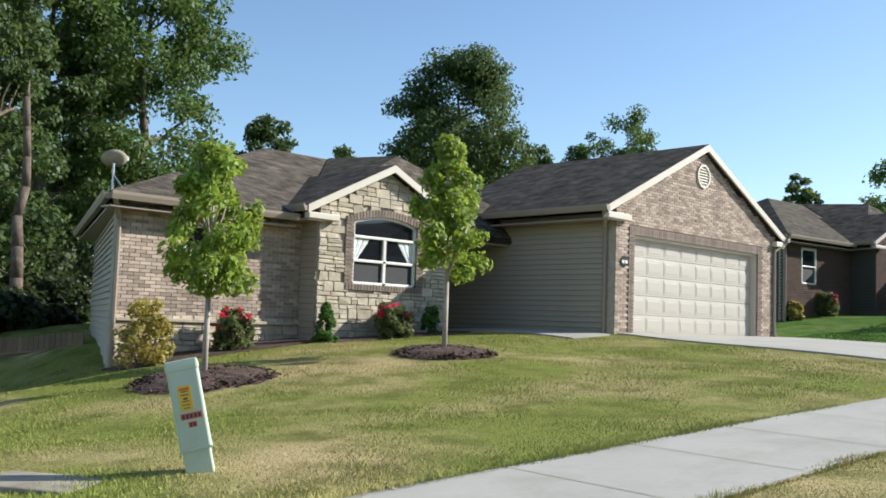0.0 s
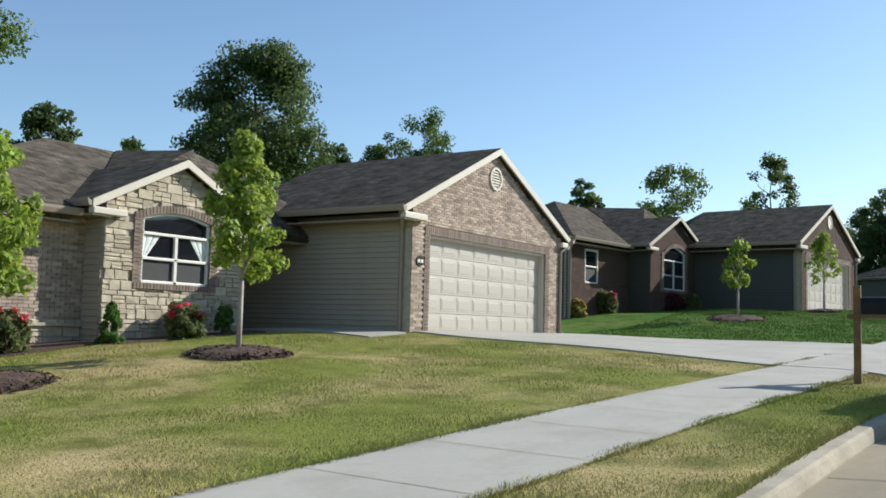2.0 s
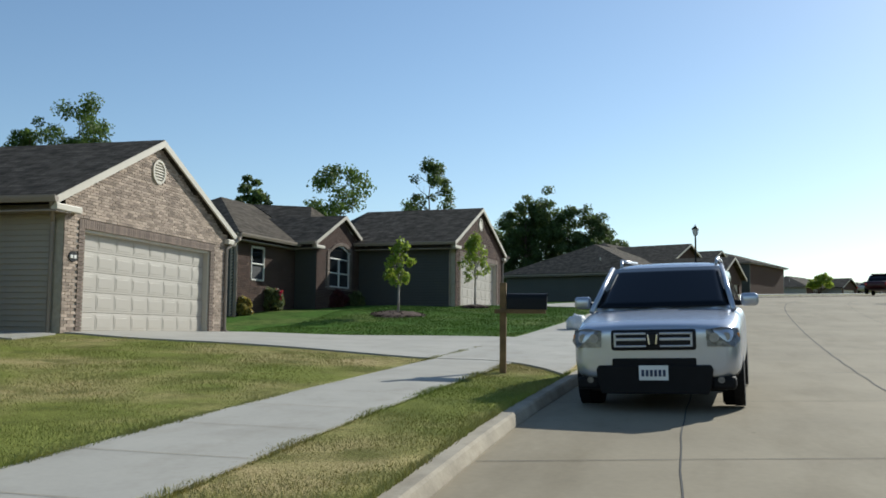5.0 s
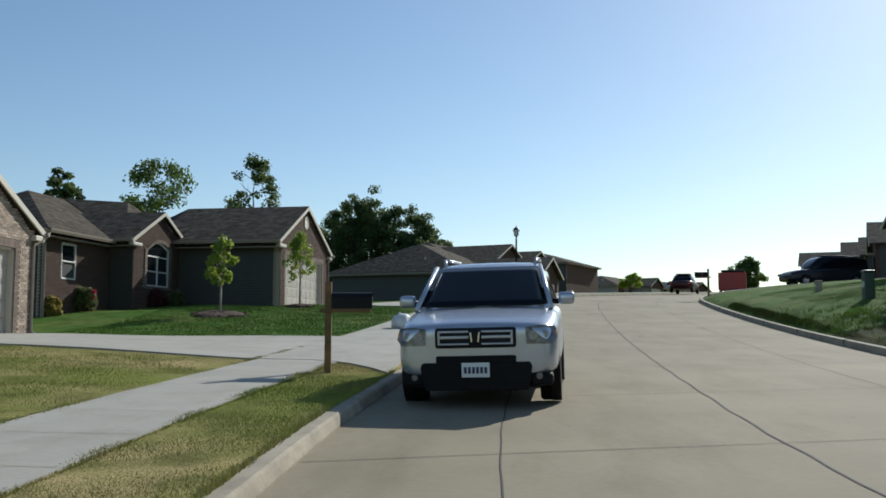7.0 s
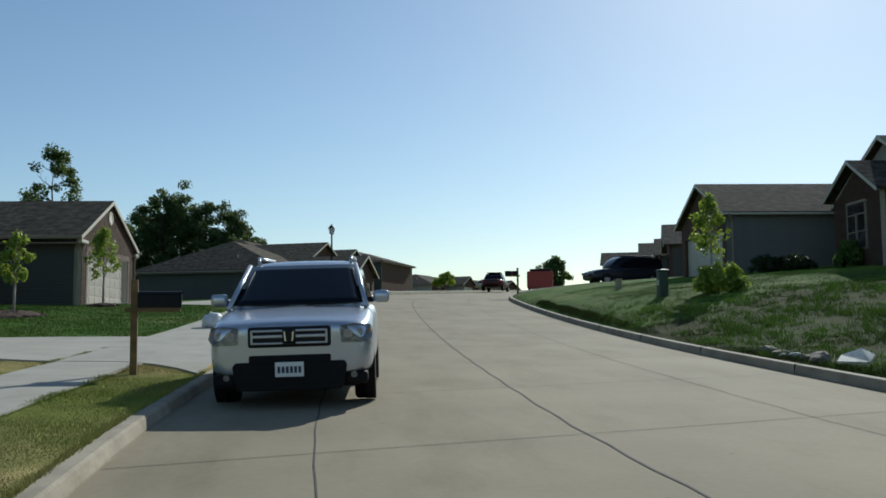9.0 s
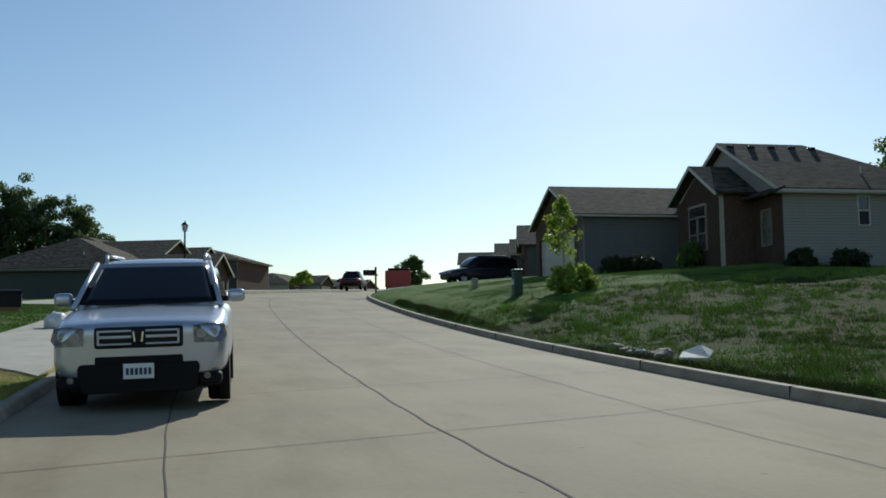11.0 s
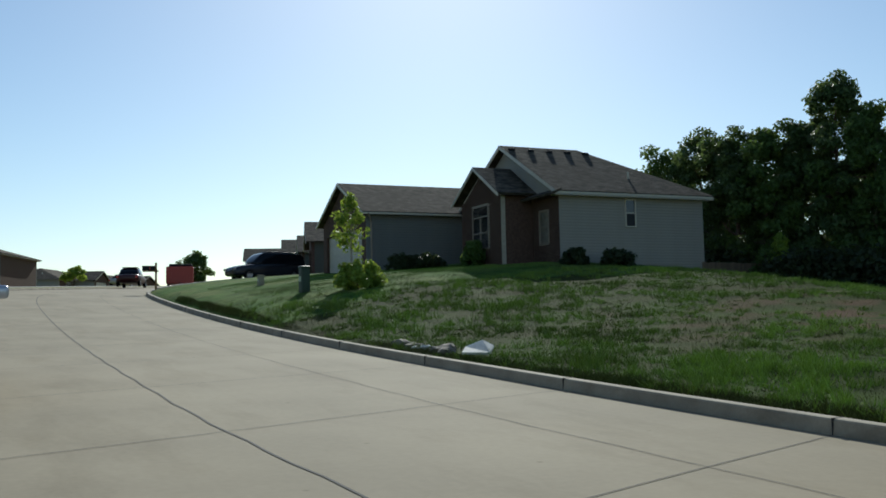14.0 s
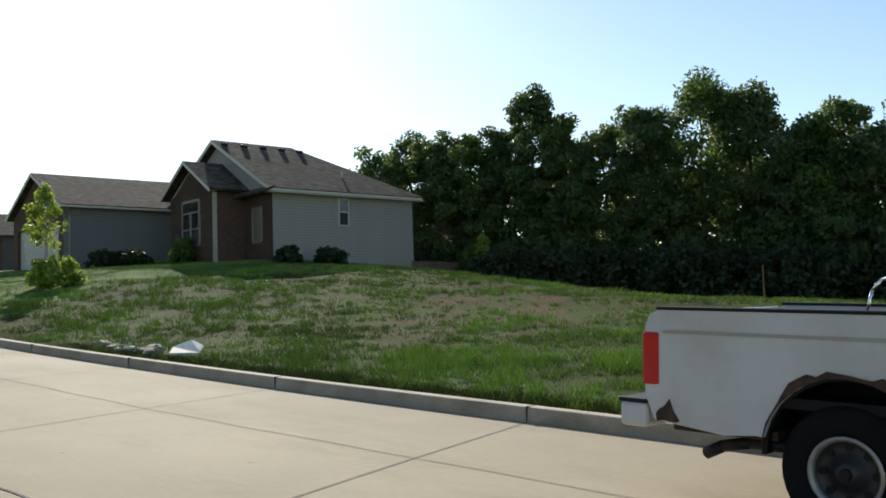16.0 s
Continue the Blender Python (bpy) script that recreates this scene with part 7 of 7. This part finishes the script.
bm = bmesh.new()
slab(bm, [(-0.26, -0.2, 0.06), (0.22, -0.22, 0.05), (0.30, 0.08, 0.16), (0.10, 0.2, 0.26), (-0.2, 0.1, 0.15)], 0.04)
slab_ = link_mesh("slab_piece", bm, M_LITTER)
slab_.matrix_world = at(8.6, 14.1, 0.03, -31)
tagged(slab_, "pale broken slab leaning on the verge", "rubble")
for k, (x, y, r) in enumerate(((8.5, 15.0, 0.11), (8.55, 15.5, 0.09), (8.62, 16.0, 0.08), (8.55, 16.5, 0.10), (8.6, 17.0, 0.13), (8.75, 15.4, 0.12), (8.5, 16.2, 0.06), (8.8, 16.6, 0.07))):
    rubble(x, y, r * 1.5, k, M_LITTER if k in (2, 6) else M_ROCK, "grey-brown lump of rubble behind the kerb")
rubble(7.2, 14.6, 0.05, 20, M_ROCK, "small dark stone in the gutter")
rubble(2.3, 22.5, 0.05, 21, M_ROCK, "small dark clod on the road")

bm = bmesh.new()
bmesh.ops.create_icosphere(bm, subdivisions=3, radius=0.29)
rnd_ = random.Random(9)
for v in bm.verts:
    q = 1 + 0.3 * noise.noise(v.co * 6) + 0.22 * noise.noise(v.co * 14)
    v.co *= q
    v.co.z = max(v.co.z * 0.95, -0.16)
sack = link_mesh("sack", bm, M_BAG, smooth=True)
sack.matrix_world = at(-2.65, 27.6, 0.17)
tagged(sack, "white crumpled plastic sack on the verge", "bag")

bm = bmesh.new()
slab(bm, [(-0.06, -0.03, 0.004), (0.06, -0.035, 0.006), (0.075, 0.02, 0.01), (0.0, 0.04, 0.02), (-0.07, 0.025, 0.004)], 0.003)
litter = link_mesh("litter_scrap", bm, M_WHITE)
litter.matrix_world = pose(3.1, 5.35, float(zr(5.35)) + 0.006, 2.6, 0, 20)
tagged(litter, "scrap of white litter on the concrete", "litter")


def stake(x, y):
    bm = bmesh.new()
    tube(bm, (0, 0, -0.2), (0, 0, 0.9), 0.02, n=6)
    ob = link_mesh("marker_stake", bm, M_POST)
    ob.matrix_world = at(x, y)
    tagged(ob, "thin wooden marker stake", "stake")


def dead_trunk(m):
    """A broken grey tree stem at the edge of the wood."""
    rng = np.random.default_rng(3)
    t = thing("dead_tree", m, "broken bare reddish-grey tree trunk", "tree")
    bm = bmesh.new()
    p, r = Vector((0, 0, -0.3)), 0.2
    for i in range(8):
        q = p + Vector((rng.normal() * 0.06 - 0.02, rng.normal() * 0.06, 0.8))
        tube(bm, p, q, r, r * 0.9, n=9, caps=True)
        p, r = q, r * 0.9
    tube(bm, p, p + Vector((-0.15, 0.1, 0.5)), r * 0.8, 0.01, n=7)
    part("trunk", bm, M_BARK, t, smooth=True)


dead_trunk(at(-25.29, 9.45))
stake(23.61, 10.90)


# ---- grass ----
def blades(name, xy, h, w, material, label, seed, lean=0.5):
    """Thin leaning blades, one triangle each, rooted on the ground."""
    rng = np.random.default_rng(seed)
    X, Y = xy[:, 0], xy[:, 1]
    n = len(X)
    Z = gz(X, Y) - 0.01
    a = rng.uniform(0, 2 * math.pi, n)
    hh = h * rng.uniform(0.5, 1.2, n) * (1 + 0.5 * np.sin(X * 2.1 + 1.5 * np.sin(Y * 1.3)) * np.sin(Y * 1.7 + np.sin(X)))
    ww = w * rng.uniform(0.6, 1.3, n)
    lx, ly = rng.normal(size=n) * lean * hh, rng.normal(size=n) * lean * hh
    c, s = np.cos(a) * ww, np.sin(a) * ww
    q = np.stack([np.stack([X - c, Y - s, Z], 1), np.stack([X + c, Y + s, Z], 1), np.stack([X + lx, Y + ly, Z + hh], 1)], 1).reshape(-1, 3)
    return tagged(tri_soup(name, q, 3, material), label, "grass", kind="stuff")


def scatter(n, u0, u1, y0, y1, seed, near=True, keep=None):
    """Points in street coordinates, denser toward the near end."""
    rng = np.random.default_rng(seed)
    y = y0 + (y1 - y0) * (rng.uniform(0, 1, n) ** (1.6 if near else 1.0))
    u = rng.uniform(u0, u1, n)
    x = u + off(y)
    ok = np.ones(n, bool)
    if keep:
        ok = keep(x, y, u)
    return np.stack([x, y], 1)[ok]


def not_paved(x, y, u):
    drive_ = (u > -13) & (y > 16.7 - 1.9 * np.clip((x + 3.3) / 1.6, 0, 1) ** 2) & (y < 23.7 + 1.5 * np.clip((x + 3.3) / 1.6, 0, 1) ** 2)
    house_ = ((x < -14.4) & (y > 7.2)) | ((x < -11.7) & (y > 16.2))
    ring = ((x + 11.12) ** 2 + (y - 6.56) ** 2 < 0.8) | ((x + 10.6) ** 2 + (y - 10.45) ** 2 < 0.5)
    return ~(drive_ | house_ | ring)


blades("grass", scatter(280000, -17, -4.57, 0.5, 20, 1, True, not_paved), 0.036, 0.005, M_GRASS, "short mown grass with dry patches", 1)
blades("grass", scatter(60000, -3.03, -1.84, 2, 17, 2, True, not_paved), 0.034, 0.0045, M_GRASS, "short dry verge grass by the kerb", 2)
blades("grass", scatter(50000, -14, -4.66, 24, 40, 3, False, not_paved), 0.06, 0.012, M_GREENB, "green mown lawn of the next house", 3)
# edges that creep over the walk
blades("grass", np.concatenate([scatter(9000, -4.60, -4.50, 0, 20, 4, True), scatter(9000, -3.1, -3.0, 0, 16, 5, True), scatter(6000, -1.88, -1.80, 2, 15, 6, True)]), 0.06, 0.006, M_GRASS, "ragged grass edge along the sidewalk", 4)


def patchy(lo):
    def keep(x, y, u):
        v = np.sin(x * 1.3 + 2.1 * np.sin(y * 0.71)) + np.sin(y * 1.5 + 1.7 * np.sin(x * 0.93)) + 0.8 * np.sin(x * 3.3 + y * 2.4 + 2 * np.sin(x - y))
        p = np.random.default_rng(77).uniform(-1.6, 1.6, len(x))
        return v + p > lo
    return keep


def tufts(n, u0, u1, y0, y1, seed, per, spread, keep=None):
    """Blade roots gathered in tufts."""
    c = scatter(n, u0, u1, y0, y1, seed, True, keep)
    rng = np.random.default_rng(seed + 100)
    r = spread * rng.uniform(0.5, 1.6, len(c))
    p = np.repeat(c, per, 0) + rng.normal(size=(len(c) * per, 2)) * np.repeat(r, per)[:, None]
    u = p[:, 0] - off(p[:, 1])
    return p[u > 7.84]


def earthy(x, y, u):
    """Thin growth on the bare rise in the middle of the lot."""
    bare = np.exp(-((x - 18.5) / 3.2) ** 2 - ((y - 13.5) / 4.5) ** 2)
    return np.random.default_rng(78).uniform(0, 1, len(x)) > 0.92 * bare


def lush(x, y, u):
    """A lusher stretch near the kerb, and along the edge of the mown lawn."""
    v = np.exp(-((u - 9.8) / 1.8) ** 2 - ((y - 7.5) / 3.0) ** 2) + 0.7 * np.exp(-((x - 14.5) / 3.0) ** 2 - ((y - 23) / 3.5) ** 2) + 0.6 * np.exp(-((u - 9.0) / 1.2) ** 2 - ((y - 24) / 6) ** 2)
    return np.random.default_rng(79).uniform(0, 1, len(x)) < v


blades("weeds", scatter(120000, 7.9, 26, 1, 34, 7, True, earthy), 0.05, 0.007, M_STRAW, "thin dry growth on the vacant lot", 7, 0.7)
blades("weeds", tufts(12000, 7.9, 26, 2, 28, 8, 20, 0.06, lambda x, y, u: earthy(x, y, u) & patchy(-0.4)(x, y, u)), 0.11, 0.009, M_WEED, "clumps of green weeds on the vacant lot", 8, 0.6)
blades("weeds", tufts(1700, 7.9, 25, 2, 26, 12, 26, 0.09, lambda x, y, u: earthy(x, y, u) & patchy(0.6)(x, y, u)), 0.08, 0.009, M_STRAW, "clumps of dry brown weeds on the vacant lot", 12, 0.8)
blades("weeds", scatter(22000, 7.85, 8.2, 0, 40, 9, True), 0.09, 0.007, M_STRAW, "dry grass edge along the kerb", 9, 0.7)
blades("weeds", tufts(7000, 7.95, 20, 1, 32, 10, 20, 0.07, lambda x, y, u: lush(x, y, u) & patchy(-0.6)(x, y, u)), 0.20, 0.008, M_WEED, "bright tall grass tufts near the kerb", 10, 0.35)
blades("grass", scatter(60000, 9.5, 24, 27, 42, 11, False), 0.05, 0.012, M_GREENB, "green lawn before the house across the street", 11, 0.5)
